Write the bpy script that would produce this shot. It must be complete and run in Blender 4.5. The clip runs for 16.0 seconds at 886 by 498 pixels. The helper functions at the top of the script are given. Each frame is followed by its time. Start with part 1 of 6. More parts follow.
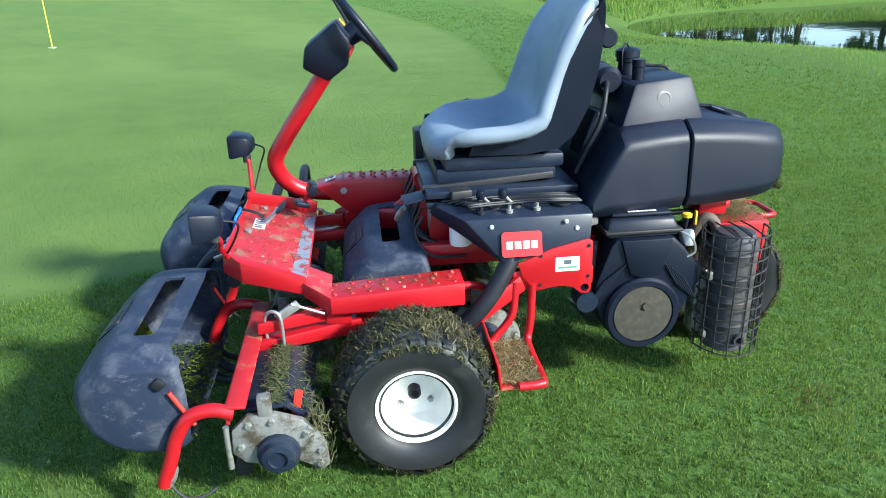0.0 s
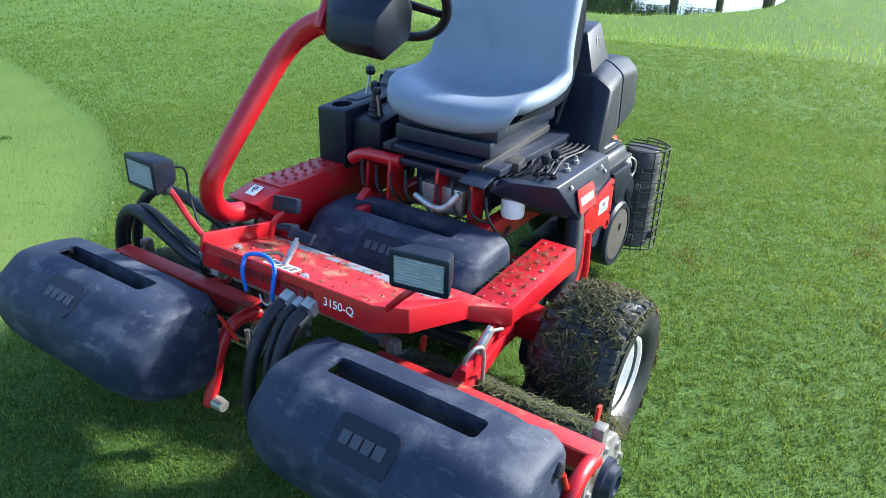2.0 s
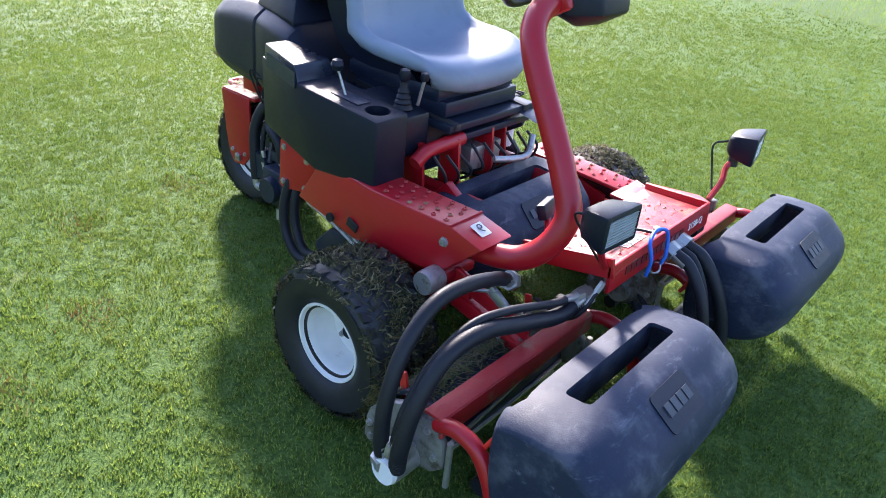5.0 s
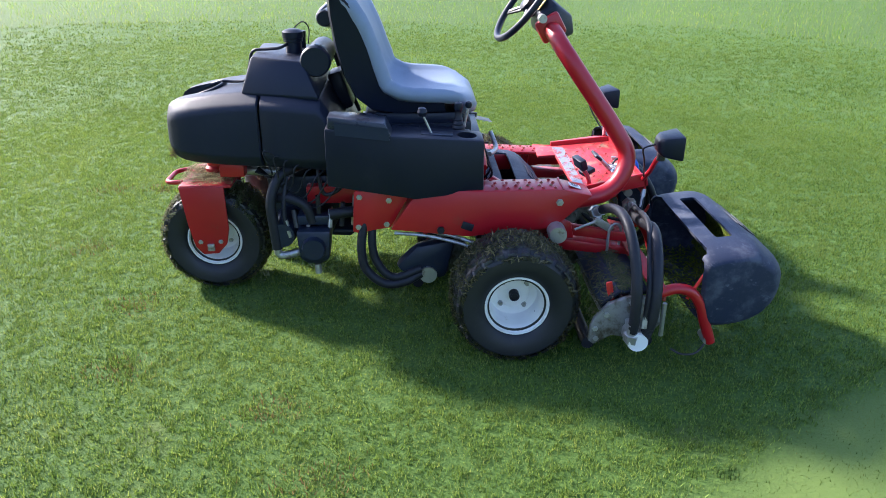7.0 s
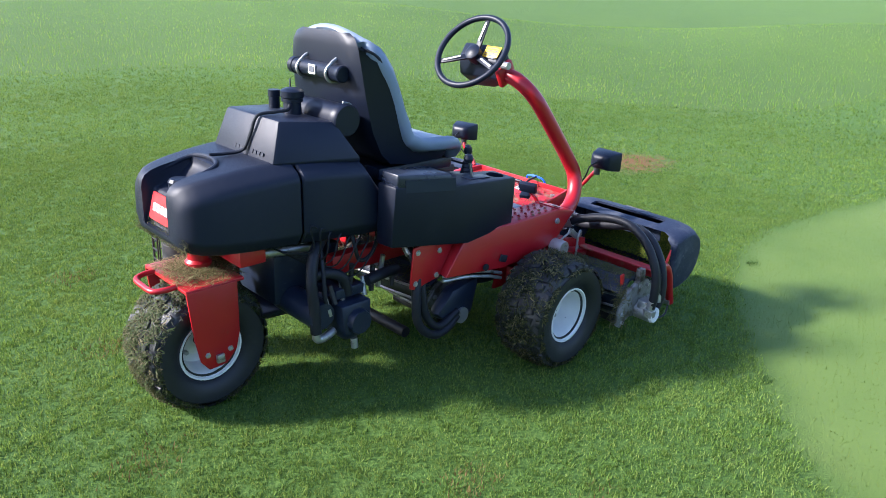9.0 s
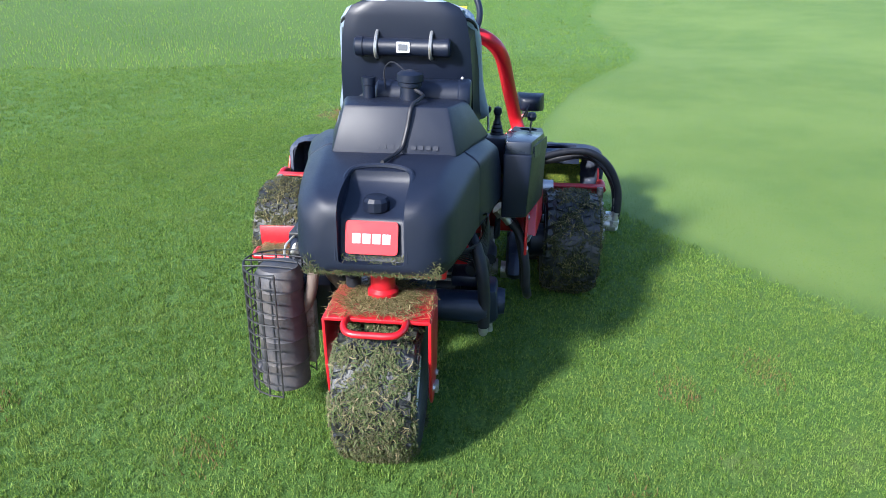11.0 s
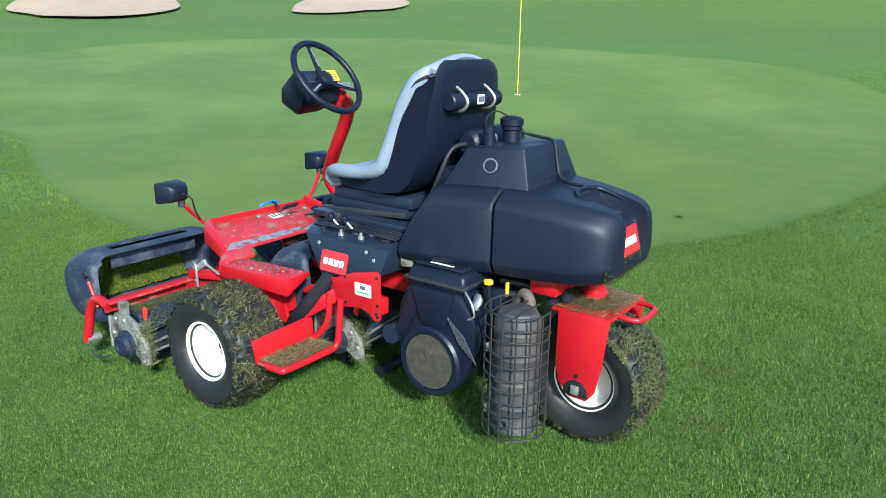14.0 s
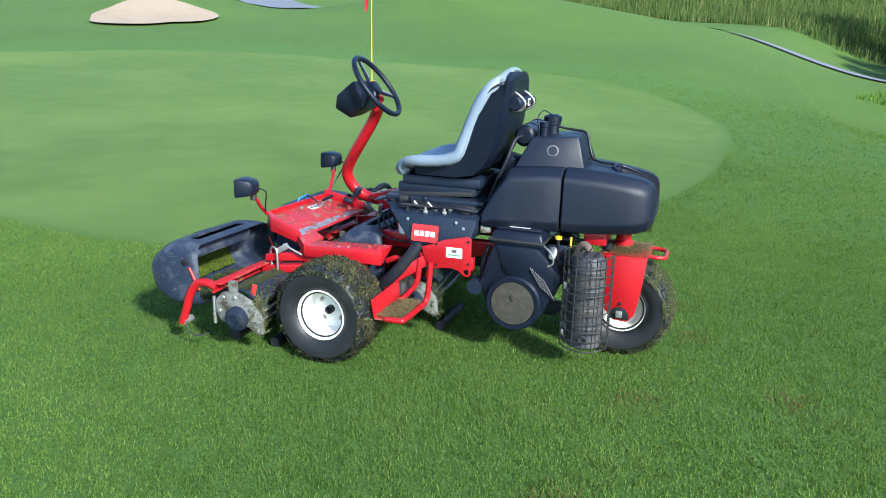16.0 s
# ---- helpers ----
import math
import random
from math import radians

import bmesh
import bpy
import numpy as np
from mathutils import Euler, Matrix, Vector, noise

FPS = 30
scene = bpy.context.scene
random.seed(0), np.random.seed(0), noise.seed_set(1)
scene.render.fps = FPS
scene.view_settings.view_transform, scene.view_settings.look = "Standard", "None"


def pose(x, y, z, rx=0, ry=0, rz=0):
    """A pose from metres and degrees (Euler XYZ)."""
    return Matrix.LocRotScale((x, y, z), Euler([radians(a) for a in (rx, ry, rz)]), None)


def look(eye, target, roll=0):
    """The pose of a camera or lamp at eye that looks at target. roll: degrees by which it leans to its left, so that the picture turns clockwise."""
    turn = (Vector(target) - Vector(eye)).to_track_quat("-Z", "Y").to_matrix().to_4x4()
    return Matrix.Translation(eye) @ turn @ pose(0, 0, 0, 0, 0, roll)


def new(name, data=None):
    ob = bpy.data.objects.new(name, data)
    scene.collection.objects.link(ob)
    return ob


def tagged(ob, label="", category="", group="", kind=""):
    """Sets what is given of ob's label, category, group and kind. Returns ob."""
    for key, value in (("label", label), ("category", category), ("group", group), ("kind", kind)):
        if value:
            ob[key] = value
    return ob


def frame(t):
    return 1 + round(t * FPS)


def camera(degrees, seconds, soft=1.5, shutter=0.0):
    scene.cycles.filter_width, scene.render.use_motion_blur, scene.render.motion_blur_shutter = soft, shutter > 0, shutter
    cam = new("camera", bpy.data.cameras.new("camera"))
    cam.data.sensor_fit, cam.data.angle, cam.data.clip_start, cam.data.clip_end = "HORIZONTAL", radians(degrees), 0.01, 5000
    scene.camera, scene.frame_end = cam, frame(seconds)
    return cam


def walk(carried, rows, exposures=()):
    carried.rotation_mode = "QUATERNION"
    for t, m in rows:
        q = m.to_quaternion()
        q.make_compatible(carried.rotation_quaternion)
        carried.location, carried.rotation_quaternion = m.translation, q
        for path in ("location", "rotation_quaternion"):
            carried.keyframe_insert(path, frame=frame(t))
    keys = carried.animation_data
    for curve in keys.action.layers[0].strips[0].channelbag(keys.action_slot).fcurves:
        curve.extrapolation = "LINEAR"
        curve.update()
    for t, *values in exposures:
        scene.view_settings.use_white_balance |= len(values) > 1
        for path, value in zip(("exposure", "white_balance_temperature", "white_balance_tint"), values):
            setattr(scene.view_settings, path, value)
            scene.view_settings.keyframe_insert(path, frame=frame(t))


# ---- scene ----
cam = camera(63.1, 16.0, 0.55)
PATH = [
    (0, (0.102, 2.455, 1.381), (-0.1, 0.606, 0.648), -1.5),
    (0.5, (0.59, 2.214, 1.356), (-0.036, 0.457, 0.634), -1.0),
    (1, (0.95, 1.956, 1.395), (-0.003, 0.391, 0.594), 2.4),
    (1.5, (1.309, 1.669, 1.393), (0.076, 0.331, 0.564), 3.0),
    (2, (1.687, 1.211, 1.413), (0.177, 0.23, 0.543), 1.9),
    (2.5, (1.933, 0.729, 1.438), (0.253, 0.076, 0.571), 1.8),
    (3, (2.017, 0.21, 1.434), (0.267, -0.094, 0.515), 0.8),
    (3.5, (1.996, -0.291, 1.413), (0.265, -0.203, 0.415), 1.0),
    (4, (1.853, -0.847, 1.412), (0.251, -0.27, 0.364), 3.3),
    (4.5, (1.554, -1.311, 1.439), (0.169, -0.311, 0.399), 4.2),
    (5, (1.196, -1.79, 1.411), (0.106, -0.415, 0.451), 6.0),
    (5.2, (1.053, -1.955, 1.415), (0.067, -0.491, 0.475), 5.4),
    (7.3, (-0.676, -3.023, 1.502), (-0.39, -1.226, 0.671), 0.2),
    (7.5, (-0.916, -2.986, 1.491), (-0.476, -1.215, 0.673), 0.7),
    (8, (-1.455, -2.799, 1.512), (-0.666, -1.144, 0.713), 2.0),
    (8.2, (-1.647, -2.699, 1.496), (-0.729, -1.102, 0.717), 2.3),
    (10.3, (-2.89, -1.127, 1.502), (-1.161, -0.457, 0.753), 2.3),
    (10.5, (-2.951, -0.918, 1.503), (-1.193, -0.366, 0.727), 1.8),
    (11, (-3.087, -0.336, 1.455), (-1.249, -0.177, 0.682), 0.9),
    (11.5, (-3.068, 0.188, 1.449), (-1.24, -0.04, 0.67), 2.5),
    (12, (-3.042, 0.703, 1.392), (-1.271, 0.038, 0.742), 3.8),
    (12.5, (-2.913, 1.199, 1.391), (-1.308, 0.149, 0.825), 3.9),
    (13, (-2.701, 1.618, 1.376), (-1.287, 0.318, 0.819), 2.6),
    (13.5, (-2.449, 1.929, 1.365), (-1.179, 0.496, 0.788), 1.9),
    (14, (-2.17, 2.222, 1.372), (-1.042, 0.67, 0.805), 0.7),
    (14.5, (-1.751, 2.542, 1.402), (-0.87, 0.832, 0.855), 0.9),
    (15, (-1.534, 2.74, 1.337), (-0.764, 0.958, 0.857), 2.2),
    (15.5, (-1.585, 3.098, 1.368), (-0.855, 1.305, 0.867), 1.1),
    (16, (-1.54, 3.391, 1.366), (-0.879, 1.578, 0.843), 1.3),
]
walk(cam, [(t, look(eye, target, roll)) for t, eye, target, roll in PATH], [(0, 1.34, 5430, 4), (2.5, 1.8, 5600, 12), (5, 1.95, 5830, 24), (8, 1.64, 5560, 20), (11, 1.57, 5480, 14), (13, 1.08, 5350, 4), (15, 1.1, 5350, 4), (16, 1.16, 5350, 5)])

# ---- world, sun ----
SUN_WAY = Vector((0.80, -0.60, 0)).normalized()      # the way the light travels over the ground
SUN_UP = radians(31)
world = bpy.data.worlds.new("sky")
scene.world = world
world.use_nodes = True
wn = world.node_tree.nodes
sky = wn.new("ShaderNodeTexSky")
sky.sky_type = "NISHITA"
sky.sun_disc = False
sky.sun_elevation = SUN_UP
sky.sun_rotation = math.atan2(-SUN_WAY.x, -SUN_WAY.y)
world.node_tree.links.new(sky.outputs[0], wn["Background"].inputs[0])
wn["Background"].inputs[1].default_value = 0.135
sun_data = bpy.data.lights.new("sun", "SUN")
sun_data.energy, sun_data.angle, sun_data.color = 4.6, radians(5.0), (1.0, 0.90, 0.72)
sun_lamp = new("sun", sun_data)
sun_from = -SUN_WAY * math.cos(SUN_UP) + Vector((0, 0, math.sin(SUN_UP)))
sun_lamp.matrix_world = look(sun_from * 30, (0, 0, 0))

# ---- materials ----
def shader(name, rough=0.5, metal=0.0, spec=0.5):
    m = bpy.data.materials.new(name)
    m.use_nodes = True
    b = m.node_tree.nodes["Principled BSDF"]
    b.inputs["Roughness"].default_value = rough
    b.inputs["Metallic"].default_value = metal
    b.inputs["Specular IOR Level"].default_value = spec
    return m, m.node_tree.nodes, m.node_tree.links, b


def noise_node(n, l, scale, detail=4.0, rough=0.6, coord=None):
    t = n.new("ShaderNodeTexNoise")
    t.inputs["Scale"].default_value, t.inputs["Detail"].default_value, t.inputs["Roughness"].default_value = scale, detail, rough
    if coord is None:
        coord = n.new("ShaderNodeTexCoord").outputs["Object"]
    l.new(coord, t.inputs["Vector"])
    return t.outputs["Fac"]


def ramp(n, l, fac, stops):
    r = n.new("ShaderNodeValToRGB")
    e = r.color_ramp.elements
    e[0].position, e[0].color = stops[0][0], (*stops[0][1], 1)
    e[1].position, e[1].color = stops[-1][0], (*stops[-1][1], 1)
    for p, c in stops[1:-1]:
        e.new(p).color = (*c, 1)
    l.new(fac, r.inputs[0])
    return r.outputs[0]


def blend(n, l, fac, a, b, mode="MIX"):
    x = n.new("ShaderNodeMix")
    x.data_type, x.blend_type = "RGBA", mode
    for sock, v in ((x.inputs[0], fac), (x.inputs[6], a), (x.inputs[7], b)):
        if isinstance(v, (int, float)):
            sock.default_value = v
        elif isinstance(v, tuple):
            sock.default_value = (*v, 1)
        else:
            l.new(v, sock)
    return x.outputs[2]


def calc(n, l, op, a, b=0.0, clamp=False):
    x = n.new("ShaderNodeMath")
    x.operation, x.use_clamp = op, clamp
    for i, v in enumerate((a, b)):
        if isinstance(v, (int, float)):
            x.inputs[i].default_value = v
        else:
            l.new(v, x.inputs[i])
    return x.outputs[0]


def step(n, l, v, lo, hi):
    x = n.new("ShaderNodeMapRange")
    x.interpolation_type = "SMOOTHSTEP"
    l.new(v, x.inputs[0])
    x.inputs[1].default_value, x.inputs[2].default_value = lo, hi
    return x.outputs[0]


def bump(n, l, b, height, strength, dist):
    x = n.new("ShaderNodeBump")
    x.inputs["Strength"].default_value, x.inputs["Distance"].default_value = strength, dist
    l.new(height, x.inputs["Height"])
    l.new(x.outputs[0], b.inputs["Normal"])


def worn(name, base, dirt, rough=0.45, metal=0.0, dirt_at=(0.55, 0.75), scale=9.0, grain=220.0, relief=0.15, scuff=None, spec=0.5):
    """A painted or moulded surface: blotchy dirt, fine grain, pale scuffs."""
    m, n, l, b = shader(name, rough, metal, spec)
    big = noise_node(n, l, scale, 6, 0.65)
    fine = noise_node(n, l, grain, 3)
    tone = blend(n, l, 0.35, base, ramp(n, l, noise_node(n, l, scale * 0.4, 3), [(0.3, tuple(c * 0.75 for c in base)), (0.7, tuple(min(1, c * 1.2) for c in base))]))
    col = blend(n, l, step(n, l, big, *dirt_at), tone, dirt)
    if scuff:
        streak = n.new("ShaderNodeMapping")
        streak.inputs["Scale"].default_value = (14, 5, 30)
        streak.inputs["Rotation"].default_value = (0.3, 0.5, 0.4)
        l.new(n.new("ShaderNodeTexCoord").outputs["Object"], streak.inputs[0])
        s = noise_node(n, l, 1.6, 8, 0.75, streak.outputs[0])
        col = blend(n, l, calc(n, l, "MULTIPLY", step(n, l, s, 0.56, 0.74), 0.6), col, scuff)
    l.new(col, b.inputs["Base Color"])
    l.new(calc(n, l, "ADD", calc(n, l, "MULTIPLY", big, 0.35), rough - 0.17, True), b.inputs["Roughness"])
    bump(n, l, b, calc(n, l, "ADD", fine, calc(n, l, "MULTIPLY", big, 0.5)), relief, 0.002)
    return m


RED = worn("red_paint", (0.36, 0.006, 0.012), (0.12, 0.05, 0.03), 0.34, dirt_at=(0.62, 0.82), scale=7)
DECK_RED = worn("worn_red_deck", (0.38, 0.016, 0.024), (0.24, 0.13, 0.08), 0.46, dirt_at=(0.5, 0.66), scale=14, relief=0.3, scuff=(0.30, 0.33, 0.40))
BAR_RED = worn("dusty_red_paint", (0.34, 0.010, 0.014), (0.24, 0.16, 0.085), 0.52, dirt_at=(0.48, 0.68), scale=10, relief=0.3)
BLACK = worn("black_plastic", (0.0055, 0.0085, 0.019), (0.016, 0.019, 0.028), 0.42, dirt_at=(0.55, 0.85), scale=5, grain=500, spec=0.28)
TANK = worn("textured_black_plastic", (0.0062, 0.0092, 0.0205), (0.014, 0.0175, 0.029), 0.46, dirt_at=(0.5, 0.9), scale=4, grain=650, relief=0.22, spec=0.32)
BASKET = worn("scuffed_grey_plastic", (0.017, 0.024, 0.047), (0.062, 0.070, 0.092), 0.58, dirt_at=(0.46, 0.70), scale=11, grain=300, relief=0.25, scuff=(0.17, 0.185, 0.22), spec=0.24)
LID = worn("smooth_black_lid", (0.012, 0.016, 0.028), (0.03, 0.036, 0.05), 0.26, dirt_at=(0.5, 0.85), scale=6, grain=400, relief=0.06)
PANEL = worn("dark_steel_panel", (0.011, 0.017, 0.034), (0.035, 0.033, 0.032), 0.40, dirt_at=(0.58, 0.8), scale=16, grain=300, scuff=(0.07, 0.07, 0.075), spec=0.35)
VINYL = worn("grey_vinyl", (0.185, 0.226, 0.285), (0.125, 0.155, 0.20), 0.44, dirt_at=(0.5, 0.85), scale=6, grain=260, relief=0.12)
WHITE = worn("white_rim_paint", (0.78, 0.77, 0.73), (0.40, 0.36, 0.28), 0.38, dirt_at=(0.62, 0.85), scale=20)
STEEL = worn("weathered_steel", (0.42, 0.42, 0.41), (0.16, 0.13, 0.09), 0.42, 0.75, dirt_at=(0.5, 0.75), scale=30)
CAST = worn("cast_aluminium", (0.23, 0.23, 0.22), (0.075, 0.062, 0.04), 0.55, 0.35, dirt_at=(0.42, 0.66), scale=22, relief=0.4)
HOSE = worn("rubber_hose", (0.012, 0.013, 0.018), (0.03, 0.028, 0.027), 0.5, spec=0.3, dirt_at=(0.55, 0.8), scale=20)
MUFFLER = worn("burnt_muffler_steel", (0.045, 0.045, 0.052), (0.085, 0.075, 0.07), 0.6, 0.2, dirt_at=(0.45, 0.7), scale=12, relief=0.3)
WIRE = worn("black_wire", (0.02, 0.02, 0.022), (0.08, 0.06, 0.04), 0.5, dirt_at=(0.6, 0.8), scale=30)
SCREEN = worn("dusty_fan_screen", (0.030, 0.028, 0.020), (0.058, 0.050, 0.036), 0.8, dirt_at=(0.4, 0.7), scale=40, grain=600, relief=0.5)
YELLOW = worn("yellow_plastic", (0.75, 0.42, 0.02), (0.5, 0.3, 0.05), 0.4)
DECAL_RED = worn("red_decal", (0.55, 0.02, 0.025), (0.4, 0.03, 0.03), 0.35)
DECAL_WHITE = worn("white_decal", (0.78, 0.78, 0.76), (0.6, 0.6, 0.58), 0.4)
DARK_RED = worn("dark_red_letter", (0.12, 0.008, 0.012), (0.16, 0.02, 0.02), 0.4)
GREY_MARK = worn("grey_mark", (0.09, 0.095, 0.11), (0.06, 0.065, 0.07), 0.5)
MOULDED = worn("moulded_grey", (0.038, 0.044, 0.057), (0.026, 0.03, 0.04), 0.55)
BLUE = worn("blue_cord", (0.02, 0.12, 0.55), (0.02, 0.08, 0.3), 0.5)
ORANGE = worn("orange_red_lever", (0.65, 0.03, 0.02), (0.3, 0.04, 0.03), 0.4)
LENS = worn("ribbed_lamp_glass", (0.30, 0.33, 0.37), (0.42, 0.45, 0.50), 0.15, 0.3, scale=60)
FLAG_RED = worn("red_flag_cloth", (0.7, 0.02, 0.05), (0.55, 0.02, 0.05), 0.7)
MUD = worn("muddy_rubber", (0.007, 0.008, 0.011), (0.024, 0.028, 0.022), 0.45, dirt_at=(0.45, 0.62), scale=26, grain=160, relief=0.9)
SIDEWALL = worn("tyre_rubber", (0.010, 0.011, 0.014), (0.03, 0.03, 0.028), 0.55, dirt_at=(0.55, 0.8), scale=14, relief=0.3)


def blades(name, stops, rough=0.6, glow=0.25, clump=0.0):
    m, n, l, b = shader(name, rough, 0, 0.10)
    rnd = n.new("ShaderNodeNewGeometry").outputs["Random Per Island"]
    col = ramp(n, l, rnd, stops)
    patch = noise_node(n, l, 3.2, 5, 0.65)
    col = blend(n, l, step(n, l, patch, 0.42, 0.75), col, blend(n, l, 0.35, col, stops[-1][1]))
    broad = ramp(n, l, noise_node(n, l, 0.33, 4, 0.6), [(0.32, (0.78, 0.80, 0.78)), (0.68, (1.15, 1.12, 1.05))])
    col = blend(n, l, 1.0, col, broad, "MULTIPLY")
    if clump:
        tuft = ramp(n, l, noise_node(n, l, 95, 3, 0.65), [(0.38, (1 - clump, 1 - clump, 1 - clump)), (0.62, (1 + clump, 1 + clump * 0.85, 1 + clump))])
        col = blend(n, l, 1.0, col, tuft, "MULTIPLY")
    l.new(blend(n, l, 1.0, col, (0.92, 0.94, 0.94) if glow > 0.3 else (1.0, 1.0, 1.0), "MULTIPLY"), b.inputs["Base Color"])
    tr = n.new("ShaderNodeBsdfTranslucent")
    l.new(blend(n, l, 1.0, col, (2.0, 1.75, 1.3), "MULTIPLY"), tr.inputs[0])
    mx = n.new("ShaderNodeMixShader")
    mx.inputs[0].default_value = glow
    l.new(b.outputs[0], mx.inputs[1])
    l.new(tr.outputs[0], mx.inputs[2])
    l.new(mx.outputs[0], n["Material Output"].inputs[0])
    return m


CLIPPING = blades("grass_clippings", [(0.0, (0.045, 0.065, 0.025)), (0.35, (0.085, 0.11, 0.045)), (0.6, (0.12, 0.12, 0.065)), (0.8, (0.04, 0.042, 0.028)), (1.0, (0.21, 0.18, 0.11))])
STRAW = blades("dry_clippings", [(0.0, (0.06, 0.05, 0.022)), (0.35, (0.13, 0.115, 0.05)), (0.7, (0.24, 0.20, 0.10)), (1.0, (0.40, 0.34, 0.20))])
TURF_BLADE = blades("turf_blades", [(0.0, (0.034, 0.066, 0.012)), (0.25, (0.070, 0.132, 0.024)), (0.55, (0.110, 0.194, 0.037)), (0.82, (0.155, 0.245, 0.052)), (1.0, (0.20, 0.26, 0.075))], rough=0.8, glow=0.31, clump=0.17)
GREEN_BLADE = blades("green_blades", [(0.0, (0.046, 0.084, 0.016)), (0.5, (0.083, 0.132, 0.025)), (0.9, (0.113, 0.154, 0.033)), (1.0, (0.135, 0.14, 0.042))], rough=0.8, glow=0.2)
ROUGH_BLADE = blades("rough_blades", [(0.0, (0.08, 0.17, 0.025)), (0.5, (0.13, 0.245, 0.045)), (1.0, (0.22, 0.27, 0.08))], glow=0.45)
MEADOW_BLADE = blades("meadow_blades", [(0.0, (0.035, 0.075, 0.015)), (0.6, (0.075, 0.125, 0.03)), (1.0, (0.18, 0.19, 0.07))], glow=0.3)
DRY_BLADE = blades("dry_blades", [(0.0, (0.06, 0.045, 0.018)), (0.5, (0.13, 0.095, 0.036)), (1.0, (0.20, 0.16, 0.07))], glow=0.2)
CAKED = blades("caked_clippings", [(0.0, (0.010, 0.013, 0.008)), (0.4, (0.030, 0.038, 0.017)), (0.65, (0.065, 0.073, 0.032)), (0.87, (0.115, 0.112, 0.052)), (1.0, (0.22, 0.19, 0.11))])
FRESH_CLIPPING = blades("fresh_clippings", [(0.0, (0.030, 0.055, 0.008)), (0.5, (0.075, 0.115, 0.015)), (1.0, (0.16, 0.18, 0.03))])
BARE_EDGE = worn("bare_rubbed_steel", (0.20, 0.235, 0.29), (0.30, 0.03, 0.03), 0.42, 0.2, dirt_at=(0.48, 0.58), scale=22, relief=0.3, scuff=(0.30, 0.32, 0.35))
LEAF = blades("tree_leaves", [(0.0, (0.02, 0.05, 0.012)), (0.6, (0.045, 0.09, 0.02)), (1.0, (0.08, 0.12, 0.03))], glow=0.2)
BARK = worn("tree_bark", (0.09, 0.07, 0.05), (0.05, 0.04, 0.03), 0.9, scale=6, relief=0.8)


def turf_ground():
    """Green, collar and rough in one sheet, told apart by their outlines."""
    m, n, l, b = shader("turf", 0.70, 0, 0.11)
    pos = n.new("ShaderNodeNewGeometry").outputs["Position"]

    def outline(name):
        a = n.new("ShaderNodeAttribute")
        a.attribute_name = name
        return a.outputs["Fac"]

    fine = noise_node(n, l, 70, 6, 0.75, pos)
    finer = noise_node(n, l, 190, 3, 0.7, pos)
    mid = noise_node(n, l, 2.2, 5, 0.6, pos)
    wide = noise_node(n, l, 0.35, 4, 0.6, pos)
    ragged = calc(n, l, "MULTIPLY", calc(n, l, "SUBTRACT", noise_node(n, l, 4.0, 5, 0.7, pos), 0.5), 0.22)
    on_green = step(n, l, calc(n, l, "ADD", outline("green_d"), ragged), 0.12, -0.22)
    in_rough = step(n, l, calc(n, l, "ADD", outline("rough_d"), calc(n, l, "MULTIPLY", ragged, 2.0)), -0.05, 0.15)
    green = blend(n, l, step(n, l, mid, 0.3, 0.7), (0.082, 0.134, 0.027), (0.108, 0.158, 0.033))
    green = blend(n, l, calc(n, l, "MULTIPLY", step(n, l, fine, 0.35, 0.7), 0.45), green, (0.060, 0.116, 0.024))
    green = blend(n, l, calc(n, l, "MULTIPLY", step(n, l, wide, 0.42, 0.66), 0.5), green, (0.132, 0.188, 0.046))
    collar = blend(n, l, step(n, l, fine, 0.38, 0.66), (0.055, 0.112, 0.022), (0.125, 0.210, 0.042))
    collar = blend(n, l, step(n, l, mid, 0.55, 0.75), collar, blend(n, l, 0.4, collar, (0.17, 0.18, 0.06)))
    roughc = blend(n, l, step(n, l, fine, 0.36, 0.66), (0.045, 0.088, 0.016), (0.128, 0.200, 0.042))
    roughc = blend(n, l, step(n, l, wide, 0.45, 0.65), roughc, blend(n, l, 0.45, roughc, (0.10, 0.16, 0.03)))
    col = blend(n, l, in_rough, collar, roughc)
    col = blend(n, l, on_green, col, green)
    bare = step(n, l, calc(n, l, "ADD", outline("bare_d"), calc(n, l, "MULTIPLY", calc(n, l, "SUBTRACT", noise_node(n, l, 9, 6, 0.8, pos), 0.5), 1.1)), 0.08, -0.2)
    col = blend(n, l, calc(n, l, "MULTIPLY", bare, 0.85), col, (0.19, 0.085, 0.04))
    l.new(col, b.inputs["Base Color"])
    height = calc(n, l, "ADD", calc(n, l, "MULTIPLY", fine, 1.0), calc(n, l, "MULTIPLY", finer, 0.5))
    soft = calc(n, l, "SUBTRACT", 1.0, calc(n, l, "MULTIPLY", on_green, 0.8))
    bump(n, l, b, calc(n, l, "MULTIPLY", height, soft), 0.9, 0.02)
    return m


TURF = turf_ground()
SAND = worn("bunker_sand", (0.31, 0.235, 0.165), (0.26, 0.195, 0.135), 0.9, scale=1.2, grain=40, relief=0.4)
ASPHALT = worn("grey_asphalt", (0.14, 0.15, 0.18), (0.11, 0.118, 0.14), 0.8, scale=2, grain=60)


def pond_water():
    m, n, l, b = shader("pond_water", 0.03, 0, 0.5)
    b.inputs["Base Color"].default_value = (0.012, 0.022, 0.010, 1)
    pos = n.new("ShaderNodeNewGeometry").outputs["Position"]
    bump(n, l, b, noise_node(n, l, 1.6, 3, 0.5, pos), 0.06, 0.05)
    return m


WATER = pond_water()

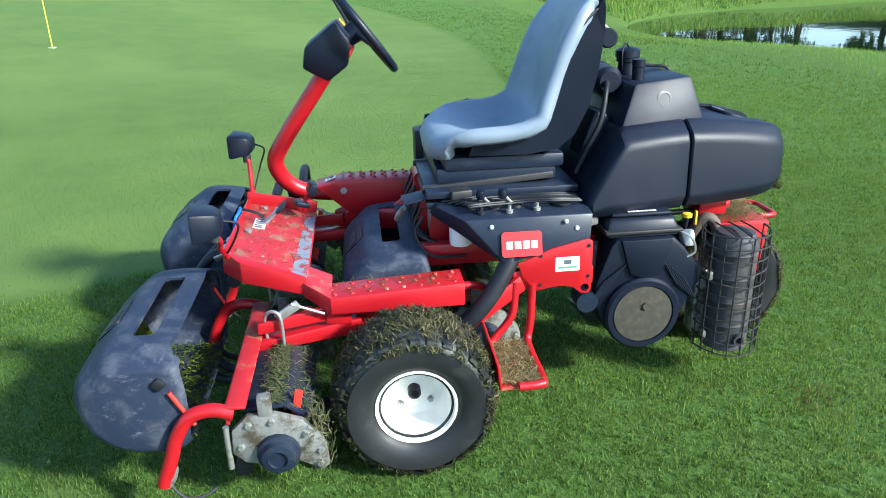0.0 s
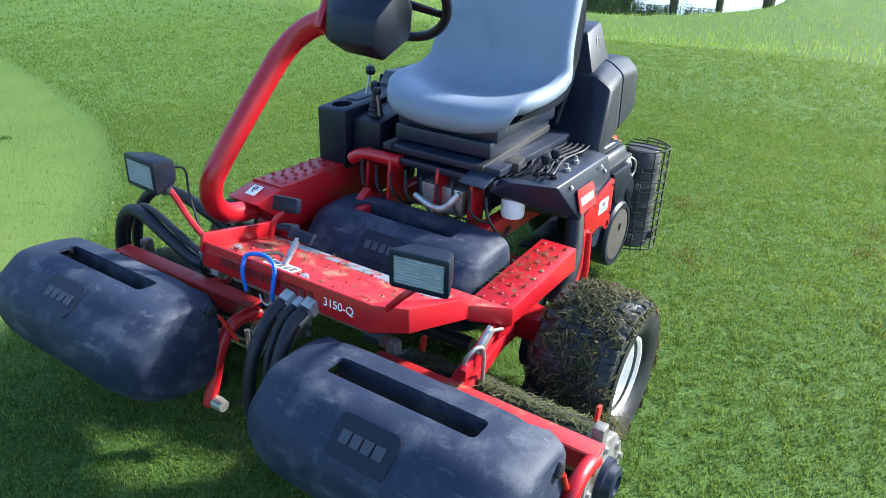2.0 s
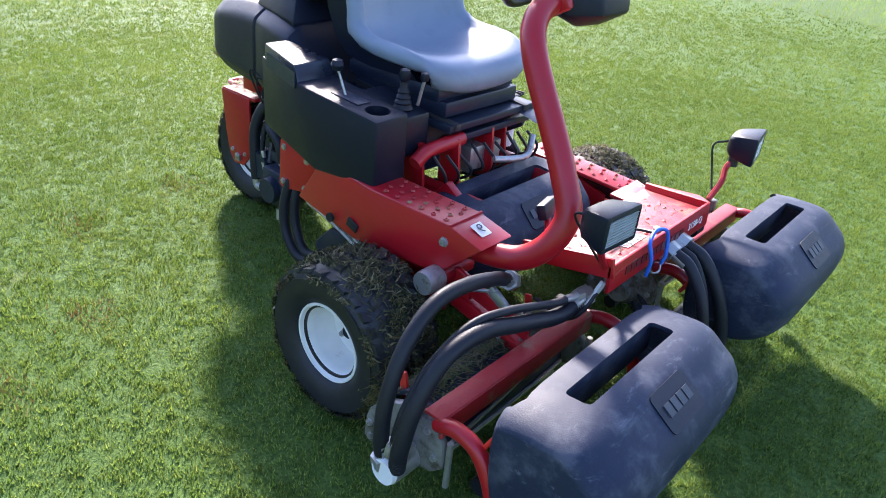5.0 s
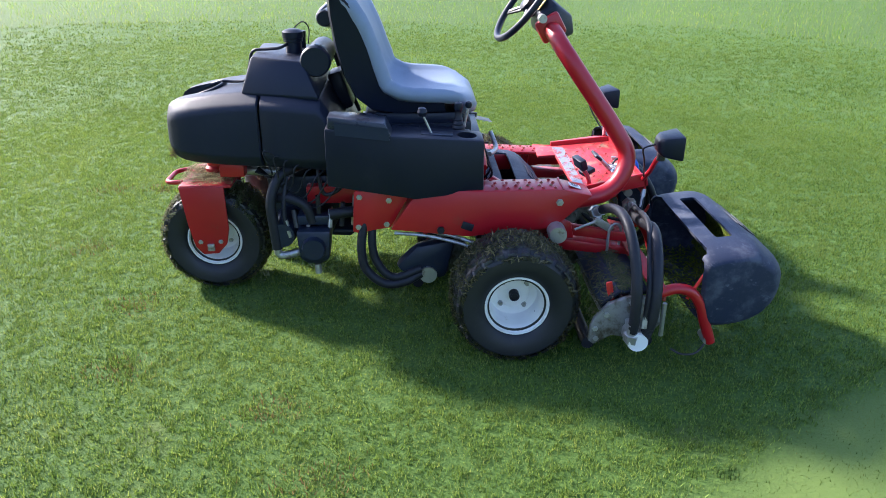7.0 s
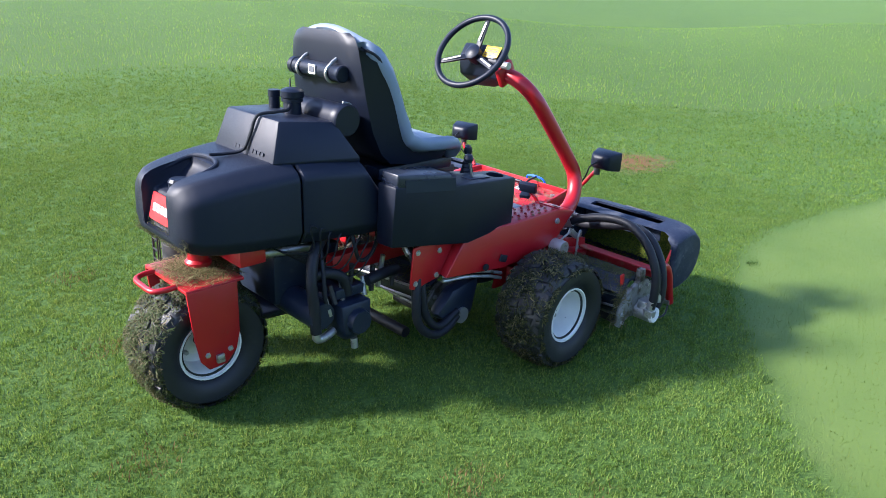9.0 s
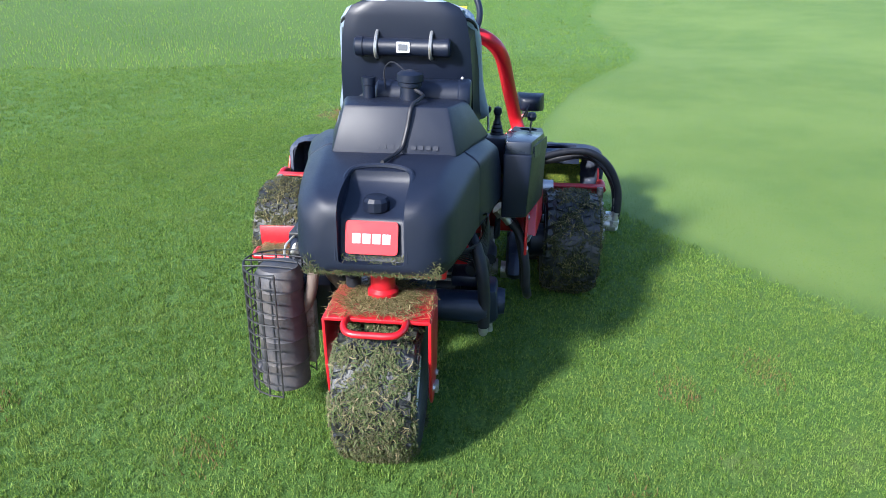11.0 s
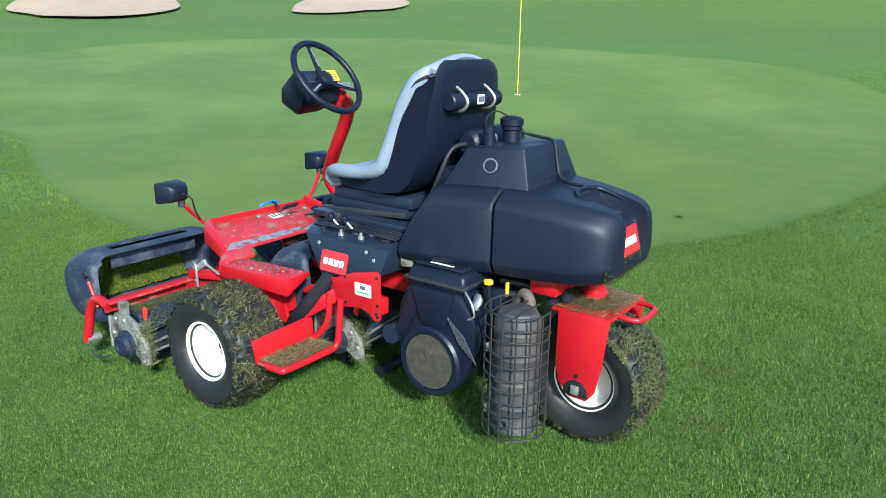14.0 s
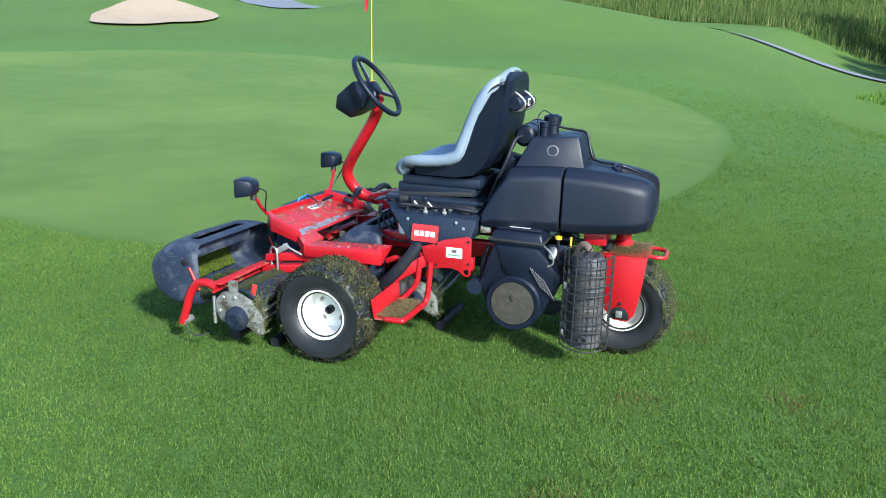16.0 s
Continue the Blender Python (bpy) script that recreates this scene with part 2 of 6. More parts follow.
# ---- mesh helpers ----
def part(name, bm, material, parent, label="", angle=38):
    bmesh.ops.recalc_face_normals(bm, faces=bm.faces)
    me = bpy.data.meshes.new(name)
    bm.to_mesh(me)
    bm.free()
    me.materials.append(material)
    for p in me.polygons:
        p.use_smooth = True
    me.set_sharp_from_angle(angle=radians(angle))
    ob = new(name, me)
    ob.parent = parent
    return tagged(ob, label) if label else ob


def sheet(name, verts, faces, material, smooth=False):
    me = bpy.data.meshes.new(name)
    me.from_pydata(verts, [], faces)
    me.materials.append(material)
    if smooth:
        for p in me.polygons:
            p.use_smooth = True
    return new(name, me)


def soften(bm, offset, segments=2, least=28):
    if offset <= 0:
        return bm
    edges = [e for e in bm.edges if len(e.link_faces) == 2 and e.calc_face_angle(0) > radians(least)]
    bmesh.ops.bevel(bm, geom=edges, offset=offset, segments=segments, profile=0.5, affect="EDGES", clamp_overlap=True)
    return bm


def join(*bms):
    out = bmesh.new()
    for b in bms:
        me = bpy.data.meshes.new("joint")
        b.to_mesh(me)
        b.free()
        out.from_mesh(me)
        bpy.data.meshes.remove(me)
    return out


def moved(bm, m):
    bmesh.ops.transform(bm, matrix=m, verts=bm.verts)
    return bm


def rbox(c, s, bevel=0.004, rot=(0, 0, 0), segments=2):
    bm = bmesh.new()
    bmesh.ops.create_cube(bm, size=1, matrix=Matrix.Diagonal((*s, 1)))
    soften(bm, bevel, segments)
    return moved(bm, pose(*c, *rot))


def prism(poly, lo, hi, axis="y", bevel=0.003):
    """A plate: poly in the two other axes, in their order, from lo to hi along the axis."""
    bm = bmesh.new()
    put = {"x": lambda a, b, h: (h, a, b), "y": lambda a, b, h: (a, h, b), "z": lambda a, b, h: (a, b, h)}[axis]
    low = [bm.verts.new(put(a, b, lo)) for a, b in poly]
    top = [bm.verts.new(put(a, b, hi)) for a, b in poly]
    bm.faces.new(low)
    bm.faces.new(top)
    for i in range(len(poly)):
        j = (i + 1) % len(poly)
        bm.faces.new((low[i], low[j], top[j], top[i]))
    bmesh.ops.recalc_face_normals(bm, faces=bm.faces)
    return soften(bm, bevel, 2)


def hull(points, bevel=0.004):
    bm = bmesh.new()
    vs = [bm.verts.new(p) for p in points]
    bmesh.ops.convex_hull(bm, input=vs)
    bmesh.ops.dissolve_limit(bm, angle_limit=radians(3), verts=bm.verts, edges=bm.edges)
    return soften(bm, bevel, 2)


def curve_points(points, per=6):
    p = [Vector(q) for q in points]
    p = [2 * p[0] - p[1]] + p + [2 * p[-1] - p[-2]]
    out = []
    for i in range(1, len(p) - 2):
        for k in range(per):
            t = k / per
            out.append(0.5 * (2 * p[i] + (p[i + 1] - p[i - 1]) * t + (2 * p[i - 1] - 5 * p[i] + 4 * p[i + 1] - p[i + 2]) * t * t
                              + (3 * p[i] - p[i - 1] - 3 * p[i + 1] + p[i + 2]) * t ** 3))
    return out + [p[-2]]


def tube(points, r, seg=10, per=6, ribs=0.0):
    """A round bar or hose along a smooth line; ribs: height of rings round a ribbed hose."""
    path = curve_points(points, per) if per > 1 else [Vector(q) for q in points]
    bm = bmesh.new()
    rings = []
    side = None
    for i, c in enumerate(path):
        way = (path[min(i + 1, len(path) - 1)] - path[max(i - 1, 0)]).normalized()
        if side is None:
            side = way.orthogonal().normalized()
        side = (side - way * side.dot(way)).normalized()
        up = way.cross(side)
        rr = r + (ribs if i % 2 else 0.0)
        rings.append([bm.verts.new(c + (side * math.cos(a) + up * math.sin(a)) * rr) for a in (2 * math.pi * k / seg for k in range(seg))])
    for a, b in zip(rings, rings[1:]):
        for k in range(seg):
            j = (k + 1) % seg
            bm.faces.new((a[k], a[j], b[j], b[k]))
    bm.faces.new(rings[0])
    bm.faces.new(rings[-1])
    return bm


def lathe(profile, centre, axis="y", seg=40, closed=False):
    """profile: (radius, height along the axis) turned about the axis."""
    bm = bmesh.new()
    c = Vector(centre)
    rings = []
    for r, h in profile:
        row = []
        for k in range(seg):
            a = 2 * math.pi * k / seg
            u, v = r * math.cos(a), r * math.sin(a)
            row.append(bm.verts.new(c + Vector({"x": (h, u, v), "y": (u, h, v), "z": (u, v, h)}[axis])))
        rings.append(row)
    pairs = list(zip(rings, rings[1:])) + ([(rings[-1], rings[0])] if closed else [])
    for a, b in pairs:
        for k in range(seg):
            j = (k + 1) % seg
            bm.faces.new((a[k], a[j], b[j], b[k]))
    if not closed:
        bm.faces.new(rings[0])
        bm.faces.new(rings[-1])
    return bm


def rod(a, b, r, seg=12):
    return tube([a, b], r, seg, 1)


def loft(rings):
    bm = bmesh.new()
    vs = [[bm.verts.new(p) for p in r] for r in rings]
    for a, b in zip(vs, vs[1:]):
        for k in range(len(a)):
            j = (k + 1) % len(a)
            bm.faces.new((a[k], a[j], b[j], b[k]))
    bm.faces.new(vs[0])
    bm.faces.new(vs[-1])
    bmesh.ops.recalc_face_normals(bm, faces=bm.faces)
    return bm


def cut(bm, *tools):
    """bm less the tools, as a new bmesh."""
    bmesh.ops.recalc_face_normals(bm, faces=bm.faces)
    me = bpy.data.meshes.new("whole")
    bm.to_mesh(me)
    bm.free()
    ob = new("whole", me)
    extra = []
    for t in tools:
        bmesh.ops.recalc_face_normals(t, faces=t.faces)
        tm = bpy.data.meshes.new("tool")
        t.to_mesh(tm)
        t.free()
        to = new("tool", tm)
        extra.append((to, tm))
        mod = ob.modifiers.new("cut", "BOOLEAN")
        mod.operation, mod.solver, mod.object = "DIFFERENCE", "EXACT", to
    bpy.context.view_layer.update()
    done = bpy.data.meshes.new_from_object(ob.evaluated_get(bpy.context.evaluated_depsgraph_get()))
    out = bmesh.new()
    out.from_mesh(done)
    bpy.data.objects.remove(ob)
    bpy.data.meshes.remove(me)
    bpy.data.meshes.remove(done)
    for to, tm in extra:
        bpy.data.objects.remove(to)
        bpy.data.meshes.remove(tm)
    return out


# ---- ground ----
def smooth(a, b, v):
    t = np.clip((np.asarray(v, float) - a) / (b - a), 0, 1)
    return t * t * (3 - 2 * t)


POND = [(-9.0, -21.0), (-9.4, -15.6), (-12.0, -12.4), (-14.0, -7.0), (-13.8, -4.2), (-17.5, -2.8), (-26, -4.5), (-35, -12), (-37, -24), (-28, -31), (-20, -29.5), (-14, -27.3), (-10.4, -24.2)]
WATER_Z = -0.75


def pond_distance(x, y):
    """Signed distance to the shore, 99 far away from it."""
    x, y = np.atleast_1d(np.asarray(x, float)), np.atleast_1d(np.asarray(y, float))
    d = np.full(x.shape, 99.0)
    box = (x > -70) & (x < -4) & (y > -70) & (y < 5)
    if box.any():
        d[box] = outline_distance(x[box], y[box], POND)
    return d


def height(x, y):
    x, y = np.asarray(x, float), np.asarray(y, float)
    s = np.maximum(0.5 * x - 0.866 * y - 1.5, 0)
    rise = np.where(s < 17, 0.0043 * s * s, 1.24 + 0.088 * (s - 17))
    rise = rise + 0.12 * np.maximum(s - 58, 0)
    rise = np.minimum(rise, 18) * smooth(-11, 1, x + 0.08 * np.maximum(-y - 25, 0) + 0.35 * np.maximum(-y - 46, 0))
    z = rise
    z = z + 1.9 * np.exp(-(((x - 11) / 9.5) ** 2 + ((y + 38) / 7.0) ** 2))
    z = z + 0.8 * np.exp(-(((x - 19) / 5.0) ** 2 + ((y - 3) / 6.0) ** 2))
    z = z + 0.5 * np.exp(-(((x - 12) / 5.0) ** 2 + ((y - 16) / 7.0) ** 2))
    r = np.hypot(x, y)
    z = z + 0.10 * smooth(4, 12, r) * np.sin(x * 0.42 + 1.3) * np.cos(y * 0.35 + 0.4)
    pd = pond_distance(x, y).reshape(x.shape)
    z = z - 0.66 * np.clip(1 - pd / 7.5, 0, 1) * smooth(31, 23, r) - 1.0 * smooth(0.9, -1.5, pd) - 0.45 * smooth(23, 31, r) * smooth(1.5, 0, pd)
    z = z + 1.1 * np.exp(-(((x - 26.5) / 3.8) ** 2 + ((y + 28.5) / 3.4) ** 2)) + 1.2 * np.exp(-(((x - 35.5) / 4.5) ** 2 + ((y + 18) / 5.0) ** 2))
    z = z + 2.2 * smooth(30, 60, r) * smooth(0, -40, x) * smooth(0, 9, pd)
    return z


def outline_distance(px, py, loop):
    """Signed distance to a closed smooth outline, negative inside."""
    c = curve_points([(*p, 0) for p in loop] + [(*loop[0], 0)], 5)
    a = np.array([(q.x, q.y) for q in c])
    b = np.roll(a, -1, 0)
    best = np.full(px.shape, 1e9)
    inside = np.zeros(px.shape, bool)
    for (x0, y0), (x1, y1) in zip(a, b):
        ex, ey = x1 - x0, y1 - y0
        n2 = ex * ex + ey * ey
        if n2 < 1e-12:
            continue
        t = np.clip(((px - x0) * ex + (py - y0) * ey) / n2, 0, 1)
        best = np.minimum(best, np.hypot(px - x0 - t * ex, py - y0 - t * ey))
        crosses = ((y0 > py) != (y1 > py)) & (px < (x1 - x0) * (py - y0) / (y1 - y0 + 1e-30) + x0)
        inside ^= crosses
    return np.where(inside, -best, best)


GREEN = [(0.18, -1.60), (0.95, -1.10), (1.95, -0.62), (3.2, -0.60), (5.4, -1.15), (8.1, -2.2), (11.5, -1.9), (14.5, -2.6), (17.6, -6.0), (17.5, -10.8),
         (12.5, -14.8), (6.0, -16.4), (1.0, -15.8), (-1.6, -12.0), (-1.75, -7.0), (-1.2, -3.9), (-0.55, -2.45)]
COLLAR = [(14, 0.6), (8.4, 1.3), (6.3, 2.8), (5.4, 4.2), (4.8, 6.5), (2.5, 8.6), (-3.5, 8.8), (-7.2, 6.0), (-6.8, -2.0), (-5.2, -8.0), (-4.6, -15.0),
          (0.5, -18.2), (7.0, -18.6), (14.5, -17.0), (20.5, -11.0), (20, -4.0)]
BARE = [(3.05, 0.85), (3.5, 0.75), (3.95, 0.95), (3.8, 1.3), (3.3, 1.35)]


def ground_sheet():
    near = np.arange(-7, 7.01, 0.14)
    out = 7 + np.cumsum(0.14 * 1.09 ** np.arange(1, 72))
    line = np.concatenate([-out[::-1], near, out])
    gx, gy = np.meshgrid(line, line)
    px, py = gx.ravel(), gy.ravel()
    z = height(px, py)
    n = len(line)
    verts = np.column_stack([px, py, z])
    idx = np.arange(n * n).reshape(n, n)
    faces = np.column_stack([idx[:-1, :-1].ravel(), idx[:-1, 1:].ravel(), idx[1:, 1:].ravel(), idx[1:, :-1].ravel()])
    me = bpy.data.meshes.new("ground")
    me.from_pydata(verts.tolist(), [], faces.tolist())
    for name, loop in (("green_d", GREEN), ("rough_d", COLLAR), ("bare_d", BARE)):
        me.attributes.new(name, "FLOAT", "POINT").data.foreach_set("value", outline_distance(px, py, loop).astype(np.float32))
    me.materials.append(TURF)
    for p in me.polygons:
        p.use_smooth = True
    ob = new("ground", me)
    return tagged(ob, "mown golf turf with pale putting green and darker rough", "ground", kind="structure")


ground_sheet()


def patch(name, cx, cy, rx, ry, turn, lift, material, label, wobble=0.12, sag=0.0):
    """A sheet of its own on the ground, with an uneven round outline."""
    verts, faces, m = [], [], 72
    rings = 9
    for i in range(rings):
        f = (i + 0.02) / (rings - 1)
        for k in range(m):
            a = 2 * math.pi * k / m
            w = 1 + wobble * math.sin(2 * a + cx) + wobble * 0.6 * math.sin(3 * a + cy) + wobble * 0.25 * math.sin(7 * a)
            u, v = rx * f * w * math.cos(a), ry * f * w * math.sin(a)
            x, y = cx + u * math.cos(turn) - v * math.sin(turn), cy + u * math.sin(turn) + v * math.cos(turn)
            verts.append((x, y, float(height(x, y)) + lift - sag * (1 - f * f)))
    for i in range(rings - 1):
        for k in range(m):
            j = (k + 1) % m
            faces.append((i * m + k, i * m + j, (i + 1) * m + j, (i + 1) * m + k))
    faces.append(tuple(range(m - 1, -1, -1)))
    ob = sheet(name, verts, faces, material, True)
    return tagged(ob, label, name.split("_")[0], kind="structure")


patch("bunker_sand", 23.2, -24.6, 3.2, 2.5, radians(-40), 0.10, SAND, "pale sand bunker cut into a grass bank")
patch("bunker_sand", 30.7, -16.6, 5.2, 3.2, radians(-55), 0.12, SAND, "long pale sand bunker below the far slope")
patch("bunker_sand", -14.3, 4.3, 3.1, 3.3, 0.2, 0.03, SAND, "pale sand bunker beside the apron")


def strip(name, points, width, lift, material, label):
    c = curve_points([(*p, 0) for p in points], 10)
    verts, faces = [], []
    for i, q in enumerate(c):
        way = (c[min(i + 1, len(c) - 1)] - c[max(i - 1, 0)]).normalized()
        for s in (-0.5, 0.5):
            x, y = q.x - way.y * width * s, q.y + way.x * width * s
            verts.append((x, y, float(height(x, y)) + lift))
    faces = [(2 * i, 2 * i + 1, 2 * i + 3, 2 * i + 2) for i in range(len(c) - 1)]
    return tagged(sheet(name, verts, faces, material, True), label, "path", kind="structure")


strip("cart_path", [(23, -42.5), (27, -46), (33, -50), (41, -54), (54, -58)], 4.2, 0.09, ASPHALT, "grey asphalt cart path on the far slope")
strip("cart_path", [(4, -49), (0, -44.5), (-4, -42.3), (-9, -41.5), (-18, -43)], 2.4, 0.08, ASPHALT, "grey asphalt cart path beyond the mound")


def pond():
    c = curve_points([(*p, 0) for p in POND] + [(*POND[0], 0)], 5)
    mid = Vector((-22, -17, 0))
    verts = [tuple(mid + (q - mid) * (1 + 1.6 / (q - mid).length) + Vector((0, 0, WATER_Z))) for q in c]
    ob = sheet("water", verts, [tuple(range(len(verts)))], WATER)
    return tagged(ob, "still dark pond water mirroring trees and sky", "water", kind="structure")


pond()

# ---- the mower ----
mower = tagged(new("greens_mower"), "red and black three-wheeled ride-on greens mower parked on turf", "mower")
rng = np.random.default_rng(4)


def side(s, poly):
    """Points mirrored to the machine's other side for s = -1."""
    return [(x, y * s, z) for x, y, z in poly]


def clippings(name, spots, ways, parent, material=CLIPPING, length=(0.012, 0.035), width=0.0022, label="", lift=0.006):
    """Loose cut grass: a bent blade at each spot, lying along its way; one joined part."""
    n = len(spots)
    spots, ways = np.asarray(spots, float), np.asarray(ways, float)
    L = rng.uniform(*length, n)[:, None]
    t = rng.normal(size=(n, 3))
    t -= ways * (t * ways).sum(1, keepdims=True)
    t /= np.linalg.norm(t, axis=1, keepdims=True) + 1e-9
    s = np.cross(ways, t)
    curl = rng.uniform(0.0, 1.0, n)[:, None]
    w = width * rng.uniform(0.6, 1.4, n)[:, None]
    a, m, b = spots - t * L / 2, spots + ways * lift * curl + s * L * 0.12 * rng.normal(size=(n, 1)), spots + t * L / 2 + ways * lift * rng.uniform(-0.2, 1.2, n)[:, None]
    v = np.stack([a - s * w * 0.4, a + s * w * 0.4, m - s * w * 0.5, m + s * w * 0.5, b], 1).reshape(-1, 3)
    k = np.arange(n)[:, None] * 5
    quads = (k + np.array([[0, 1, 3, 2]])).tolist()
    tris = (k + np.array([[2, 3, 4]])).tolist()
    ob = sheet(name, v.tolist(), quads + tris, material)
    ob.parent = parent
    return tagged(ob, label or "loose green and straw grass clippings", kind="stuff")


def bars(parent, centre, u, v, letters, w, h, gap, material, name="letter_bar", thick=0.0012):
    """Plain blocks in place of lettering, along u, upright along v."""
    u, v = Vector(u).normalized(), Vector(v).normalized()
    out = u.cross(v)
    m = Matrix((u, v, out)).transposed().to_4x4()
    total = sum(letters) * w + gap * (len(letters) - 1)
    at = -total / 2
    for k in letters:
        bm = rbox((0, 0, 0), (k * w, h, thick), 0.0)
        c = Vector(centre) + u * (at + k * w / 2) + out * thick * 0.5
        part(name, moved(bm, Matrix.Translation(c) @ m), material, parent)
        at += k * w + gap


def plate_on(parent, name, centre, u, v, w, h, material, label="", thick=0.003, r=0.008):
    """A thin rounded label or pad on a surface."""
    u, v = Vector(u).normalized(), Vector(v)
    v = (v - u * v.dot(u)).normalized()
    out = u.cross(v)
    m = Matrix((u, v, out)).transposed().to_4x4()
    pts = []
    for sx, sy, a0 in ((1, 1, 0), (-1, 1, 90), (-1, -1, 180), (1, -1, 270)):
        for k in range(5):
            a = radians(a0 + 22.5 * k)
            pts.append((sx * (w / 2 - r) + r * math.cos(a), sy * (h / 2 - r) + r * math.sin(a)))
    bm = prism(pts, 0, thick, "z", 0)
    return part(name, moved(bm, Matrix.Translation(centre) @ m), material, parent, label)


def bolt(parent, at, way, r=0.008, h=0.006, material=STEEL):
    q = Vector(way).normalized().to_track_quat("Z", "Y").to_matrix().to_4x4()
    bm = lathe([(r * 1.35, 0), (r * 1.35, h * 0.25), (r, h * 0.25), (r, h)], (0, 0, 0), "z", 6)
    return part("bolt", moved(bm, Matrix.Translation(at) @ q), material, parent)


# -- wheels --
def tread_lugs(c, count=30):
    """Staggered raised blocks round a turf tyre, joined into one tread."""
    verts, faces = [], []
    for row, h in enumerate((-0.096, -0.058, -0.020, 0.020, 0.058, 0.096)):
        r = float(np.interp(abs(h), [0, 0.05, 0.085, 0.105], [0.2235, 0.2225, 0.2185, 0.209]))
        tip = 0.0055 if abs(h) < 0.09 else 0.0045
        for k in range(count):
            a = 2 * math.pi * (k + 0.5 * (row % 2) + 0.06 * noise.noise(Vector((row * 3.1, k * 1.7, c[0])))) / count
            skew = 0.020 if row in (1, 3, 5) else -0.020
            base = len(verts)
            for rr, f in ((r - 0.004, 1.0), (r + tip, 0.84)):
                for da, dh in ((-1, -1), (1, -1), (1, 1), (-1, 1)):
                    b = a + f * da * 0.073 + skew * dh
                    y = h + f * dh * 0.0165
                    verts.append((c[0] + rr * math.cos(b), c[1] + y, c[2] + rr * math.sin(b)))
            faces += [[base + i for i in q] for q in ((4, 5, 6, 7), (0, 1, 5, 4), (1, 2, 6, 5), (2, 3, 7, 6), (3, 0, 4, 7))]
    bm = bmesh.new()
    vs = [bm.verts.new(v) for v in verts]
    for f in faces:
        bm.faces.new([vs[i] for i in f])
    return bm


def wheel(name, x, y, out, label, caked=6200, grass=CAKED):
    hub = new(name)
    hub.parent = mower
    tagged(hub, label)
    c = (x, y, 0.229)
    prof = [(0.112, -0.090), (0.135, -0.108), (0.165, -0.119), (0.192, -0.117), (0.209, -0.105), (0.2185, -0.085), (0.2225, -0.05), (0.2235, 0.0)]
    full = prof + [(r, -h) for r, h in prof[-2::-1]]
    inner = [(0.100, 0.088), (0.100, -0.088)]
    bm = lathe(full + inner, c, "y", 72, True)
    for v in bm.verts:
        d = v.co - Vector(c)
        r = math.hypot(d.x, d.z)
        if r > 0.2:
            k = 0.009 * noise.noise(v.co * 30) + 0.005 * noise.noise(v.co * 70)
            v.co += Vector((d.x, 0, d.z)) * (k / r)
    tyre = part("tyre", bm, MUD, hub, "black turf tyre caked with mud and grass", 60)
    part("tread", tread_lugs(c), MUD, tyre, "worn black rubber tread blocks with packed grass between", 20)
    for s in (1, -1):
        wall = lathe([(0.114, s * 0.0935), (0.135, s * 0.1105), (0.165, s * 0.1215), (0.194, s * 0.1205), (0.194, s * 0.118), (0.114, s * 0.09)], c, "y", 64, True)
        part("sidewall", wall, SIDEWALL, hub, "bare black rubber sidewall", 60)
    s = out
    rim = lathe([(0.1175, s * 0.094), (0.1165, s * 0.099), (0.110, s * 0.099), (0.107, s * 0.090), (0.100, s * 0.082), (0.096, s * 0.060), (0.094, s * 0.010),
                 (0.088, -s * 0.006), (0.060, -s * 0.010), (0.050, -s * 0.003), (0.020, -s * 0.003), (0.0, -s * 0.003), (0.0, -s * 0.03), (0.09, -s * 0.04), (0.1, -s * 0.085), (0.1175, -s * 0.094)],
                c, "y", 64, True)
    rm = part("rim", rim, WHITE, hub, "white painted steel rim")
    cap = lathe([(0.019, -s * 0.006), (0.019, s * 0.024), (0.014, s * 0.028), (0.010, s * 0.022), (0.0, s * 0.022)], c, "y", 20)
    part("hub_nut", cap, HOSE, rm, "black greasy hub nut")
    for k in range(4):
        a = radians(40 + 90 * k)
        bolt(rm, (x + 0.062 * math.cos(a), y - s * 0.009, 0.229 + 0.062 * math.sin(a)), (0, s, 0), 0.008, 0.014)
    part("valve", rod((x + 0.078, y + s * 0.03, 0.17), (x + 0.082, y + s * 0.055, 0.165), 0.004), HOSE, rm)
    n, m = caked, 190
    pick = rng.integers(0, m, n)
    loose = rng.uniform(0, 1, n) < 0.22
    a = np.where(loose, rng.uniform(0, 2 * math.pi, n), rng.uniform(0, 2 * math.pi, m)[pick] + rng.normal(0, 0.05, n))
    h = np.where(loose, rng.normal(0, 0.06, n), rng.normal(0, 0.085, m)[pick] + rng.normal(0, 0.014, n)).clip(-0.117, 0.117)
    r = np.interp(np.abs(h), [0, 0.05, 0.085, 0.106, 0.118], [0.2300, 0.2290, 0.2245, 0.2140, 0.196]) + rng.uniform(-0.004, 0.004, n)
    w = np.column_stack([np.cos(a), h * 2.5, np.sin(a)])
    w /= np.linalg.norm(w, axis=1, keepdims=True)
    clippings("grass_clippings", np.column_stack([x + r * np.cos(a), y + h, 0.229 + r * np.sin(a)]), w, hub, grass, length=(0.010, 0.034), width=0.0036, lift=0.012)


wheel("front_wheel", 0, 0.642, 1, "front wheel with white rim and grass-caked tyre")
wheel("front_wheel", 0, -0.642, -1, "front wheel with white rim and grass-caked tyre")
wheel("rear_wheel", -1.232, 0, -1, "single steered rear wheel caked with clippings", 12500, CLIPPING)

